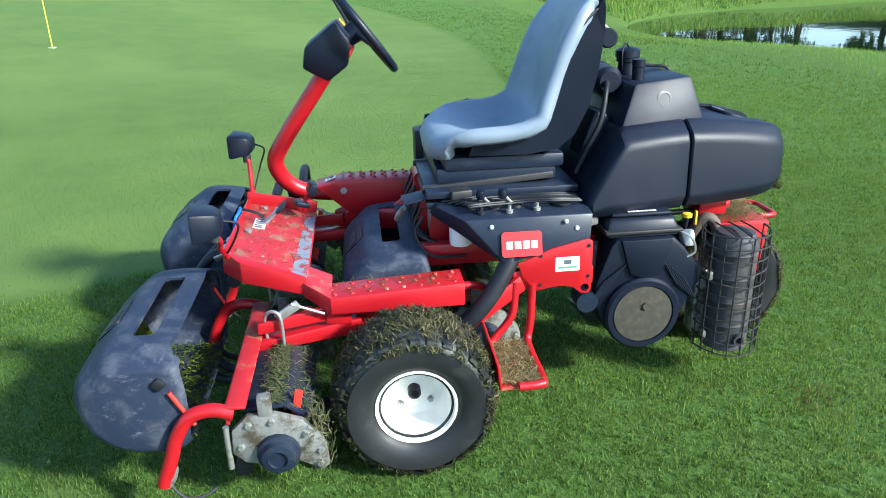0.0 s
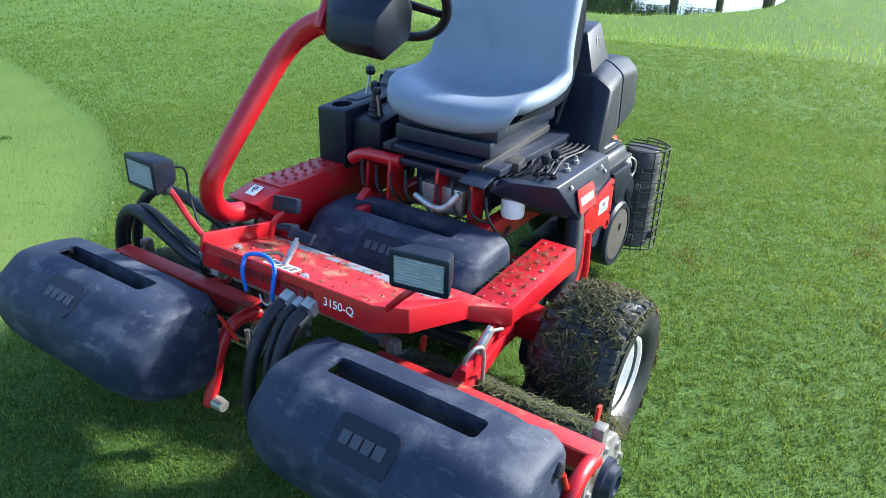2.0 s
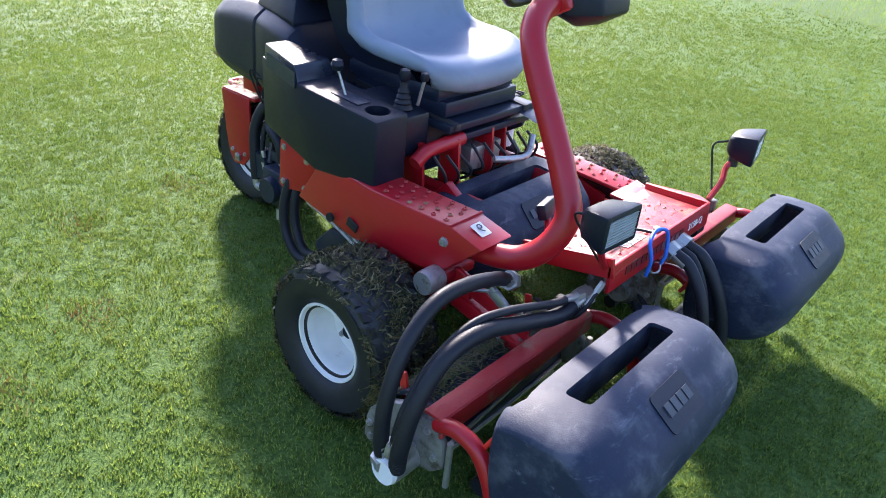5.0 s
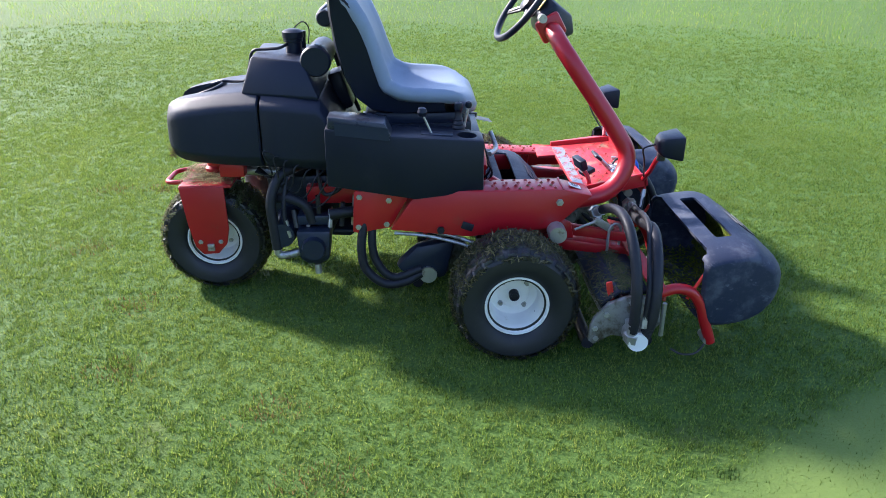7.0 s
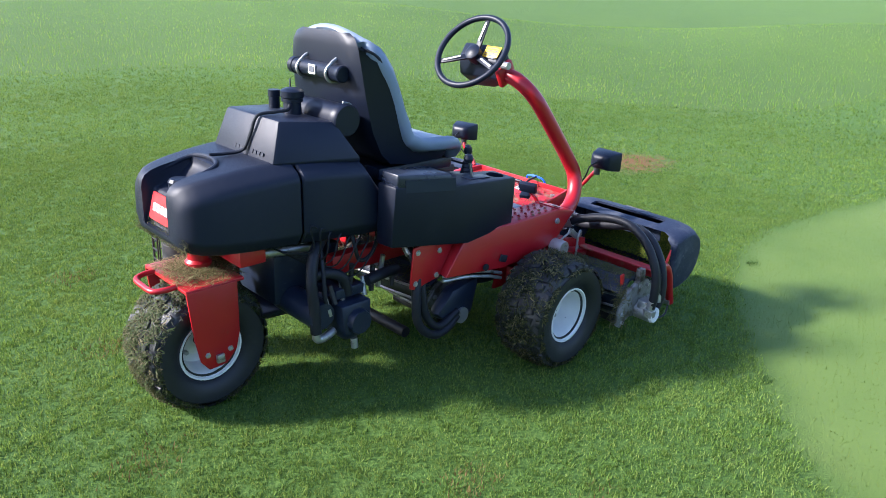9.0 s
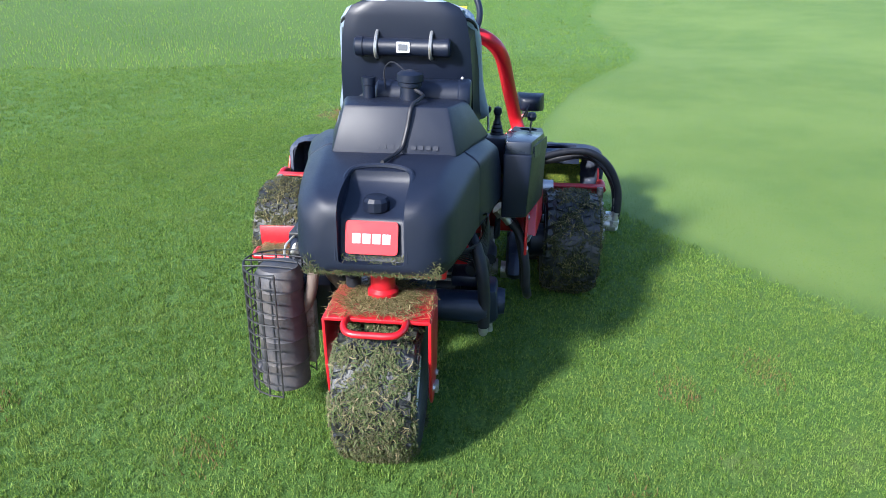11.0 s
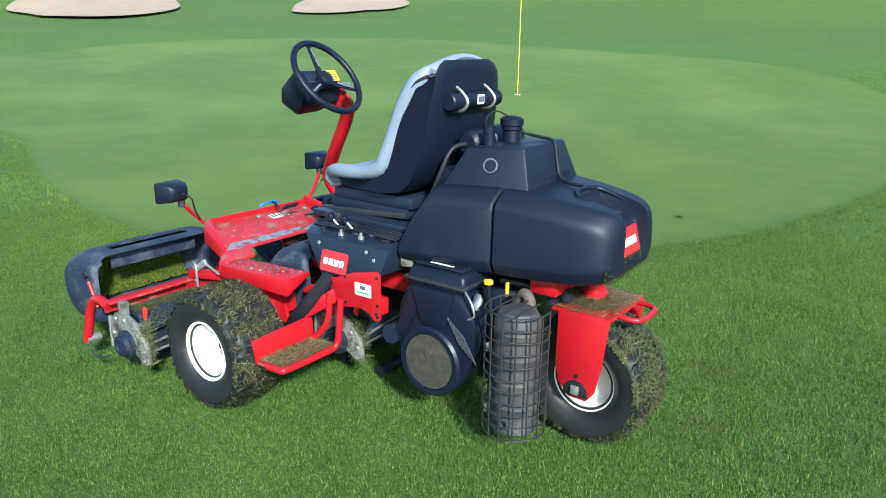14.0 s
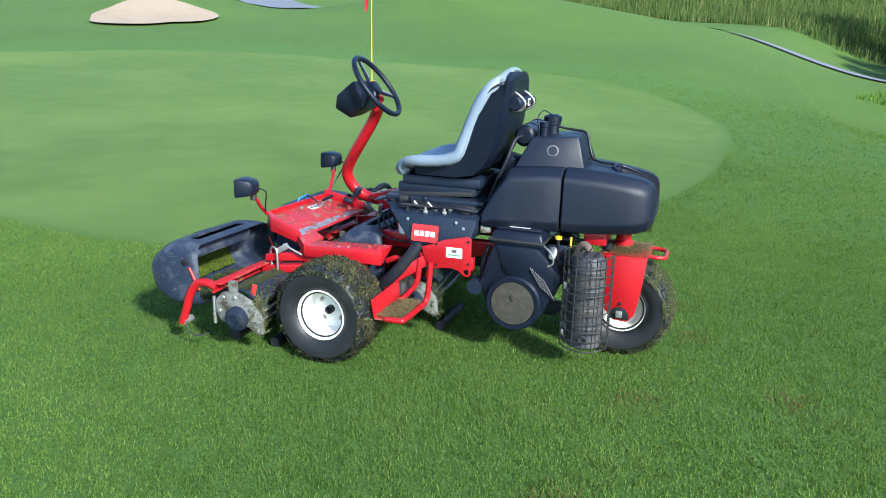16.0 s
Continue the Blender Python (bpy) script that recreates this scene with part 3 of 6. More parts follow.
# -- rear fork --
fork = new("rear_fork")
fork.parent = mower
tagged(fork, "red steel fork over the rear wheel")
leg = [(-1.335, 0.490), (-1.150, 0.490), (-1.150, 0.300), (-1.165, 0.235), (-1.205, 0.190), (-1.270, 0.186), (-1.300, 0.225), (-1.318, 0.32)]
for s in (1, -1):
    lo, hi = sorted((s * 0.146, s * 0.156))
    bm = prism(leg, lo, hi, "y", 0.004)
    p = part("fork_leg", bm, RED, fork)
    if s < 0:
        for bx, bz in ((-1.19, 0.245), (-1.275, 0.245)):
            bolt(p, (bx, s * 0.156, bz), (0, s, 0), 0.008, 0.007)
    else:
        part("axle_plate", prism([(-1.278, 0.198), (-1.186, 0.198), (-1.190, 0.228), (-1.208, 0.250), (-1.232, 0.258), (-1.256, 0.250), (-1.274, 0.228)], 0.156, 0.160, "y", 0.001), HOSE, p, "black greasy axle plate")
        bolt(p, (-1.232, 0.156, 0.272), (0, 1, 0), 0.006, 0.006, HOSE)
    part("axle_nut", rbox((-1.232, s * 0.162, 0.222), (0.03, 0.014, 0.032), 0.004), STEEL, p)
part("fork_crown", prism([(-1.335, -0.152), (-1.120, -0.150), (-1.120, 0.150), (-1.335, 0.152)], 0.482, 0.496, "z", 0.005), RED, fork)
part("steering_post", lathe([(0.045, 0.49), (0.045, 0.53), (0.036, 0.54), (0.036, 0.64)], (-1.21, 0, 0), "z", 24), RED, fork)
part("pull_handle", tube([(-1.33, 0.085, 0.492), (-1.375, 0.083, 0.489), (-1.405, 0.06, 0.486), (-1.408, 0.0, 0.485), (-1.405, -0.06, 0.486), (-1.375, -0.083, 0.489), (-1.33, -0.085, 0.492)], 0.010, 10), RED, fork,
     "red loop handle, paint worn")
n = 3000
cx, cy = rng.normal(-1.22, 0.06, n).clip(-1.33, -1.12), rng.normal(0, 0.06, n).clip(-0.145, 0.145)
clippings("grass_clippings", np.column_stack([cx, cy, 0.499 + rng.uniform(0, 0.026, n) * (1 - np.abs(cy) / 0.16)]), np.tile([0, 0, 1.0], (n, 1)), fork, STRAW, length=(0.02, 0.055), label="dry straw-coloured clippings heaped on the fork")
part("tie_rod", rod((-1.16, 0.10, 0.535), (-0.93, 0.17, 0.555), 0.010), WIRE, fork)
part("rod_end", lathe([(0.0, -0.02), (0.022, -0.02), (0.024, 0.01), (0.012, 0.022), (0.0, 0.022)], (-1.15, 0.10, 0.53), "z", 18), HOSE, fork)
part("steering_cylinder", rod((-1.13, -0.09, 0.545), (-0.86, -0.17, 0.555), 0.019, 14), STEEL, fork)

# -- tank and engine cover --
def section(x, z0, z1, wb, wm, wt, sh=0.045, ch=0.045, cy=0.008):
    """Moulded tank section: narrow sole, chamfer, upright side, rounded shoulder, flat top."""
    half = [(wb, z0, 0.012), (wm, z0 + ch, 0.010), (wm - 0.006, z1 - sh, 0.024), (wt, z1, 0.018)]
    right = []
    pts = [(0.0, z0)] + [(w, z) for w, z, _ in half] + [(0.0, z1)]
    for i, (w, z, r) in enumerate(half):
        c, a, b = Vector((w, z)), Vector(pts[i]), Vector(pts[i + 2])
        a = c + (a - c).normalized() * min(r, 0.45 * (a - c).length)
        b = c + (b - c).normalized() * min(r, 0.45 * (b - c).length)
        for k in range(5):
            t = k / 4
            right.append(a * (1 - t) ** 2 + c * 2 * t * (1 - t) + b * t * t)
    return [(x, cy + q.x, q.y) for q in right] + [(x, cy - q.x, q.y) for q in right[::-1]]


cover = loft([section(-0.596, 0.612, 0.668, 0.300, 0.322, 0.292, 0.016, 0.012), section(-0.612, 0.606, 0.700, 0.312, 0.340, 0.296, 0.022, 0.03), section(-0.660, 0.604, 0.790, 0.308, 0.338, 0.282, 0.030),
              section(-0.712, 0.602, 0.872, 0.300, 0.328, 0.262, 0.036), section(-0.732, 0.602, 0.884, 0.298, 0.324, 0.254, 0.040), section(-0.86, 0.602, 0.889, 0.270, 0.298, 0.228, 0.040),
              section(-0.942, 0.602, 0.890, 0.248, 0.276, 0.206, 0.042), section(-0.948, 0.606, 0.886, 0.242, 0.270, 0.200, 0.042)])
part("engine_cover", cover, TANK, mower, "textured black moulded engine cover", 30)
fuel = loft([section(-0.955, 0.606, 0.886, 0.241, 0.269, 0.200, 0.042), section(-0.961, 0.602, 0.890, 0.246, 0.274, 0.204, 0.042), section(-1.04, 0.602, 0.887, 0.234, 0.262, 0.192),
             section(-1.13, 0.604, 0.878, 0.220, 0.248, 0.182), section(-1.22, 0.608, 0.864, 0.204, 0.232, 0.172), section(-1.275, 0.614, 0.853, 0.188, 0.218, 0.160),
             section(-1.306, 0.622, 0.843, 0.172, 0.202, 0.148), section(-1.327, 0.632, 0.830, 0.154, 0.182, 0.134), section(-1.338, 0.645, 0.812, 0.134, 0.160, 0.118), section(-1.342, 0.660, 0.792, 0.115, 0.138, 0.102)])
niche = prism([(-1.50, 0.664), (-1.322, 0.664), (-1.300, 0.782), (-1.262, 0.792), (-1.205, 0.815), (-1.165, 0.850), (-1.150, 1.0), (-1.50, 1.0)], -0.082, 0.098, "y", 0.012)
tank = part("fuel_tank", cut(fuel, niche), TANK, mower, "textured black moulded fuel tank, scuffed at the rear", 30)
part("tank_cap", lathe([(0.0, 0.0), (0.036, 0.0), (0.037, 0.026), (0.030, 0.036), (0.012, 0.038), (0.0, 0.038)], (-1.252, 0.006, 0.792), "z", 12), BLACK, tank, "black fluted fuel cap", 20)
part("tank_lip", tube([(-1.336, 0.104, 0.672), (-1.330, 0.106, 0.74), (-1.300, 0.106, 0.82), (-1.235, 0.104, 0.850), (-1.17, 0.095, 0.872), (-1.145, 0.06, 0.880), (-1.138, 0.008, 0.882),
                      (-1.145, -0.044, 0.880), (-1.17, -0.079, 0.872), (-1.235, -0.088, 0.850), (-1.300, -0.090, 0.82), (-1.330, -0.090, 0.74), (-1.336, -0.088, 0.672)], 0.008, 8), TANK, tank)
back_u, back_v = (0, -1, 0), (0.022, 0, 0.085)
dec = plate_on(tank, "rear_badge", (-1.317, 0.009, 0.733), back_u, back_v, 0.142, 0.090, DECAL_RED, "red rectangular badge with white block marks", 0.005, 0.010)
bars(dec, (-1.3225, 0.009, 0.732), back_u, back_v, (1, 1, 1, 1), 0.021, 0.026, 0.006, DECAL_WHITE)
for k in range(5):
    part("tank_scuff", rbox((-1.10 - 0.03 * k, 0.16 - 0.012 * k, 0.8795 - 0.004 * k), (0.002, 0.018, 0.002), 0, (0, 0, 20)), GREY_MARK, tank) if k in (0, 3) else None
n = 1500
a = rng.uniform(-0.18, 0.20, n)
clippings("grass_clippings", np.column_stack([-1.315 - rng.uniform(0, 0.02, n), a, 0.628 + 0.06 * rng.uniform(0, 1, n) ** 2]), np.tile([-0.9, 0, -0.4], (n, 1)), tank, length=(0.008, 0.025))

hood = hull([(-1.030, 0.180, 0.874), (-0.722, 0.244, 0.868), (-1.022, -0.194, 0.874), (-0.714, -0.278, 0.868), (-1.030, 0.180, 0.888), (-0.728, 0.243, 0.886), (-1.022, -0.194, 0.888), (-0.718, -0.277, 0.888),
             (-0.990, 0.147, 1.022), (-0.784, 0.186, 1.008), (-0.976, -0.163, 1.020), (-0.778, -0.206, 1.006)], 0.012)
hd = part("hood", hood, TANK, mower, "black moulded hood over the air intake", 30)
part("round_badge", lathe([(0.0, 0.0), (0.025, 0.0), (0.0265, 0.003), (0.021, 0.004), (0.0195, 0.001), (0.0, 0.001)], (0, 0, 0), "z", 28), GREY_MARK, hd, "small grey ring badge").matrix_basis = look((-0.884, 0.1865, 0.955), (-0.693, -0.7585, 0.693))
for k in range(9):
    part("letter_bar", rbox((-1.0215, 0.045 - 0.022 * k, 0.906), (0.003, 0.015, 0.012), 0, (0, 17, 0)), TANK, hd) if k != 4 else None
part("breather", lathe([(0.020, 1.005), (0.020, 1.050), (0.022, 1.052), (0.022, 1.075), (0.0, 1.075)], (-0.822, 0.103, 0), "z", 20), BLACK, hd, "black rubber breather tube")
part("filler_neck", lathe([(0.033, 1.005), (0.031, 1.052), (0.038, 1.054), (0.038, 1.066), (0.042, 1.069), (0.042, 1.090), (0.030, 1.098), (0.012, 1.102), (0.0, 1.102)], (-0.832, -0.030, 0), "z", 24), BLACK, hd, "black filler neck with knurled cap")
part("dark_grommet", lathe([(0.0, 0.0), (0.020, 0.0), (0.022, 0.003), (0.0, 0.004)], (-0.93, -0.06, 1.013), "z", 20), HOSE, hd)
part("cap_tether", tube([(-0.835, -0.02, 1.095), (-0.80, 0.03, 1.12), (-0.78, 0.06, 1.09), (-0.785, 0.055, 1.03)], 0.0025, 6), HOSE, hd)
part("rubber_strap", tube([(-0.845, -0.035, 1.05), (-0.88, -0.075, 1.035), (-0.93, -0.07, 1.030), (-0.99, -0.055, 1.020), (-1.012, -0.045, 0.96), (-1.035, -0.03, 0.905), (-1.085, -0.005, 0.892), (-1.14, 0.008, 0.892)], 0.006, 8), HOSE, hd, "black rubber strap over the hood")
part("strap_hook", lathe([(0.010, 0), (0.014, 0.006), (0.014, 0.02), (0.0, 0.022)], (-0.845, -0.035, 1.03), "z", 12), STEEL, hd)
filt = part("air_filter", lathe([(0.0, -0.215), (0.052, -0.215), (0.058, -0.207), (0.058, -0.18), (0.054, -0.175), (0.054, -0.02), (0.050, -0.015), (0.050, 0.085), (0.034, 0.10), (0.0, 0.10)], (-0.728, 0, 1.004), "y", 28), BLACK, mower, "black round air filter canister behind the seat")
part("filter_clip", tube([(-0.728, -0.185, 1.065), (-0.693, -0.187, 1.053), (-0.673, -0.187, 1.01)], 0.004, 6), STEEL, filt)
part("intake_hose", tube([(-0.728, 0.07, 1.004), (-0.700, 0.15, 0.99), (-0.675, 0.19, 0.90), (-0.640, 0.19, 0.82), (-0.60, 0.18, 0.72)], 0.009, 10), HOSE, filt)
part("coolant_bottle", rbox((-0.665, 0.10, 0.84), (0.06, 0.13, 0.16), 0.012, (0, -18, 0)), BLACK, mower)

# -- seat --
SEAT_Y = 0.008
def seat_row(y, f):
    """Section of cushion and back across the seat; f is 0 in the middle and 1 at the bolster."""
    return [(-0.128 - 0.05 * f ** 3, y, 0.772 + 0.020 * f), (-0.104 - 0.05 * f ** 3, y, 0.815 + 0.014 * f), (-0.145 - 0.04 * f ** 2, y, 0.864 + 0.018 * f), (-0.24, y, 0.862 + 0.040 * f), (-0.36, y, 0.848 + 0.062 * f),
            (-0.440, y, 0.862 + 0.075 * f), (-0.495 + 0.045 * f, y, 0.905 + 0.07 * f), (-0.522 + 0.055 * f, y, 1.00 + 0.02 * f), (-0.553 + 0.05 * f, y, 1.12), (-0.592 + 0.03 * f, y, 1.23 - 0.005 * f),
            (-0.620 + 0.01 * f, y, 1.295 - 0.03 * f), (-0.638, y, 1.312 - 0.045 * f), (-0.656, y, 1.300 - 0.05 * f)]


def seat_part(thick, shrink, name, material, label):
    bm = bmesh.new()
    cols = []
    for k in range(17):
        u = -1 + 2 * k / 16
        f = abs(u) ** 2.2
        base = seat_row(0, f)
        col = []
        for i, (x, _, z) in enumerate(base):
            t = i / (len(base) - 1)
            w = 0.228 + 0.024 * math.sin(math.pi * min(1, t * 1.6)) - 0.062 * max(0, t - 0.72) / 0.28 - 0.03 * max(0, 0.12 - t) / 0.12
            if i == 0 or i == len(base) - 1:
                w -= 0.012
            nx = seat_row(0, f)[min(i + 1, len(base) - 1)]
            pv = seat_row(0, f)[max(i - 1, 0)]
            d = Vector((nx[0] - pv[0], 0, nx[2] - pv[2])).normalized()
            nrm = Vector((d.z, 0, -d.x)) * -1
            col.append(bm.verts.new(Vector((x, SEAT_Y + u * w * shrink, z)) + nrm * thick))
        cols.append(col)
    for a, b in zip(cols, cols[1:]):
        for i in range(len(a) - 1):
            bm.faces.new((a[i], b[i], b[i + 1], a[i + 1]))
    bmesh.ops.recalc_face_normals(bm, faces=bm.faces)
    return bm


def solid(bm, t):
    """Gives an open sheet a thickness."""
    bmesh.ops.solidify(bm, geom=bm.faces[:], thickness=t)
    return bm


seat = new("operator_seat")
seat.parent = mower
tagged(seat, "grey vinyl bucket seat on a black shell")
cush = solid(seat_part(0.0, 1.0, "", None, ""), 0.045)
bmesh.ops.subdivide_edges(cush, edges=cush.edges[:], cuts=1, use_grid_fill=True, smooth=0.6)
part("seat_cover", cush, VINYL, seat, "pale grey-blue vinyl cushion and backrest, sun-faded", 60)


def seat_shell():
    """Black bucket behind the cushion: its front follows the cushion, its back is nearly flat."""
    rings, edge = [], []
    for k in range(15):
        u = -1 + 2 * k / 14
        f = abs(u) ** 2.2
        base = seat_row(0, f)
        ring = []
        for i, (x, _, z) in enumerate(base):
            if i < 3:
                continue
            t = i / (len(base) - 1)
            w = 1.025 * (0.228 + 0.024 * math.sin(math.pi * min(1, t * 1.6)) - 0.062 * max(0, t - 0.72) / 0.28 - 0.03 * max(0, 0.12 - t) / 0.12)
            nx, pv = base[min(i + 1, len(base) - 1)], base[max(i - 1, 0)]
            d = Vector((nx[0] - pv[0], 0, nx[2] - pv[2])).normalized()
            p = Vector((x, SEAT_Y + u * w, z)) + Vector((-d.z, 0, d.x)) * (0.034 if 0 < i < len(base) - 1 else 0.012)
            ring.append(tuple(p))
        for x, z, w in ((-0.674, 1.292, 0.140), (-0.679, 1.276, 0.176), (-0.681, 1.245, 0.197), (-0.676, 1.17, 0.212), (-0.660, 1.06, 0.222), (-0.632, 0.95, 0.226), (-0.590, 0.865, 0.226), (-0.540, 0.822, 0.224), (-0.44, 0.806, 0.222), (-0.25, 0.806, 0.205)):
            ring.append((x + 0.016 * abs(u) ** 8, SEAT_Y + u * w, z))
        rings.append(ring)
    return loft(rings), rings


shell, rings = seat_shell()
sh = part("seat_shell", shell, BLACK, seat, "black moulded seat shell", 50)
for ring in (rings[0], rings[-1]):
    part("shell_piping", tube(ring[:10], 0.0055, 8, 4), HOSE, sh)
for bm, nm in ((rbox((-0.355, SEAT_Y, 0.775), (0.40, 0.38, 0.05), 0.014), "seat_pan"), (rbox((-0.33, SEAT_Y, 0.735), (0.40, 0.36, 0.05), 0.008), "seat_slide"), (rbox((-0.34, SEAT_Y + 0.02, 0.690), (0.50, 0.44, 0.024), 0.004), "seat_base")):
    part(nm, bm, PANEL, seat)
for s in (0.185, -0.165):
    part("slide_rail", rbox((-0.30, s, 0.71), (0.44, 0.022, 0.022), 0.003, (0, 4, 0)), WIRE, seat)
tb = part("document_tube", lathe([(0.0, -0.148), (0.026, -0.148), (0.030, -0.143), (0.030, -0.128), (0.028, -0.125), (0.028, 0.135), (0.031, 0.138), (0.031, 0.160), (0.026, 0.165), (0.0, 0.165)], (-0.692, 0.005, 1.152), "y", 24), BLACK, seat, "black manual tube strapped to the seat back")
for s in (0.098, -0.080):
    part("metal_strap", tube([(-0.655, s, 1.225), (-0.668, s, 1.205), (-0.700, s, 1.184), (-0.725, s, 1.152), (-0.705, s, 1.121), (-0.645, s, 1.115)], 0.006, 6), STEEL, tb, "bright steel strap")
plate_on(tb, "tube_label", (-0.7205, 0.008, 1.155), (0, -1, 0), (0, 0, 1), 0.042, 0.034, DECAL_WHITE, "small white book symbol label", 0.002, 0.003)
part("label_symbol", rbox((-0.7235, 0.008, 1.155), (0.002, 0.030, 0.020), 0), GREY_MARK, tb)
for dy in (0.03, -0.002):
    part("warning_label", rbox((-0.6695, dy + 0.006, 1.258), (0.004, 0.022, 0.020), 0, (0, -11, 0)), DECAL_WHITE, seat)
for k in range(3):
    part("warning_text_bar", rbox((-0.6655 + 0.0018 * k, 0.008, 1.238 - 0.009 * k), (0.004, 0.085, 0.004), 0, (0, -11, 0)), GREY_MARK if k == 1 else DECAL_WHITE, seat)

# -- control panel on the machine's left --
lp = part("control_panel", hull([(-0.12, 0.20, 0.668), (-0.60, 0.20, 0.668), (-0.60, 0.385, 0.648), (-0.19, 0.390, 0.650), (-0.12, 0.27, 0.66), (-0.31, 0.428, 0.512), (-0.585, 0.415, 0.560), (-0.30, 0.24, 0.500), (-0.58, 0.24, 0.550), (-0.10, 0.21, 0.62)], 0.005),
          PANEL, mower, "dark steel control panel beside the seat")
pu, pv = (-1, -0.02, -0.01), (0.0, -0.26, 1)
dl = plate_on(lp, "side_badge", (-0.366, 0.416, 0.572), pu, pv, 0.128, 0.078, DECAL_RED, "red badge with white block marks", 0.004, 0.010)
bars(dl, (-0.366, 0.4205, 0.571), pu, pv, (1, 1, 1, 1), 0.020, 0.024, 0.006, DECAL_WHITE)
for bx, bz in ((-0.275, 0.628), (-0.51, 0.632), (-0.545, 0.608)):
    bolt(lp, (bx, 0.401, bz), (0, 1, 0.26), 0.006, 0.004)
for lx, ly, tip in ((-0.30, 0.30, (-0.255, 0.315, 0.706)), (-0.37, 0.30, (-0.325, 0.315, 0.706))):
    lv = part("control_lever", rod((lx, ly, 0.655), tip, 0.006), STEEL, lp)
    part("lever_knob", lathe([(0.0, -0.016), (0.012, -0.013), (0.016, 0.0), (0.013, 0.014), (0.0, 0.018)], tip, "z", 14), BLACK, lv)
    part("lever_boot", lathe([(0.022, 0.0), (0.020, 0.008), (0.010, 0.012), (0.0, 0.012)], (lx, ly, 0.657), "z", 16), HOSE, lp)
for gx, gy in ((-0.23, 0.30), (-0.43, 0.34), (-0.44, 0.29), (-0.34, 0.35), (-0.25, 0.35), (-0.40, 0.26), (-0.20, 0.25)):
    part("switch", lathe([(0.012, 0.0), (0.012, 0.010), (0.006, 0.012), (0.006, 0.024), (0.0, 0.025)], (gx, gy, 0.654), "z", 10), STEEL if gx < -0.3 else HOSE, lp)
part("panel_opening", lathe([(0.034, 0.0), (0.034, 0.005), (0.027, 0.005), (0.027, -0.02), (0.0, -0.02)], (-0.52, 0.30, 0.660), "z", 24), HOSE, lp)
for k in range(6):
    y0 = 0.24 + 0.02 * k
    part("cable", tube([(-0.14 - 0.02 * k, y0, 0.667), (-0.22, y0 + 0.02, 0.682), (-0.33 - 0.01 * k, y0 - 0.02, 0.675), (-0.48, y0, 0.682), (-0.58, y0 - 0.02, 0.67)], 0.004, 6), HOSE, lp)
part("ignition_block", rbox((-0.20, 0.235, 0.69), (0.07, 0.05, 0.03), 0.005, (0, 0, 12)), WIRE, lp)
part("wing_plate", hull([(-0.02, 0.235, 0.665), (-0.16, 0.235, 0.70), (-0.16, 0.15, 0.70), (-0.01, 0.15, 0.668), (-0.02, 0.235, 0.658), (-0.16, 0.235, 0.69)], 0.002), PANEL, mower, "dark bent steel plate under the seat")

# -- red plate and frame on the machine's left --
rp = part("side_plate", cut(prism([(-0.352, 0.510), (-0.39, 0.522), (-0.46, 0.552), (-0.575, 0.578), (-0.592, 0.568), (-0.592, 0.404), (-0.582, 0.392), (-0.560, 0.392), (-0.535, 0.414), (-0.50, 0.424), (-0.46, 0.420), (-0.415, 0.412), (-0.37, 0.46)], 0.416, 0.424, "y", 0.002),
                            lathe([(0.0, 0.40), (0.0135, 0.40), (0.0135, 0.44), (0.0, 0.44)], (-0.571, 0, 0.412), "y", 20)), RED, mower, "bright red steel side plate with drilled holes")
st = plate_on(rp, "white_sticker", (-0.512, 0.424, 0.498), (-1, 0, 0), (0, 0, 1), 0.078, 0.048, DECAL_WHITE, "small white sticker with green print", 0.001, 0.003)
part("print_bar", rbox((-0.512, 0.4255, 0.505), (0.024, 0.001, 0.014), 0), GREY_MARK, st)
part("print_line", rbox((-0.512, 0.4255, 0.487), (0.062, 0.001, 0.006), 0), worn("green_print", (0.10, 0.30, 0.18), (0.1, 0.25, 0.2), 0.5), st)
for bx, bz in ((-0.425, 0.53), (-0.425, 0.432), (-0.578, 0.555), (-0.58, 0.452)):
    bolt(rp, (bx, 0.424, bz), (0, 1, 0), 0.005, 0.003, HOSE)
frame_parts = new("main_frame")
frame_parts.parent = mower
tagged(frame_parts, "red welded steel chassis")
part("side_beam", rbox((-0.47, 0.40, 0.45), (0.26, 0.03, 0.06), 0.004), RED, frame_parts)
part("angled_brace", hull([(-0.16, 0.42, 0.33), (-0.36, 0.40, 0.47), (-0.16, 0.46, 0.33), (-0.36, 0.43, 0.47), (-0.18, 0.42, 0.29), (-0.38, 0.40, 0.42), (-0.18, 0.46, 0.29), (-0.38, 0.43, 0.42)], 0.006), RED, frame_parts)
for y in (0.20, -0.20):
    part("chassis_rail", rbox((-0.36, y, 0.475), (0.88, 0.05, 0.075), 0.006), RED, frame_parts)
    part("tank_rail", rbox((-0.83, y * 0.7, 0.605), (0.48, 0.035, 0.030), 0.005), RED if y > 0 else PANEL, frame_parts)
part("rear_cross_beam", rbox((-1.10, 0.0, 0.57), (0.10, 0.36, 0.06), 0.006), RED, frame_parts)
part("axle_beam", rbox((0.02, 0.0, 0.31), (0.09, 0.98, 0.08), 0.008), RED, frame_parts)
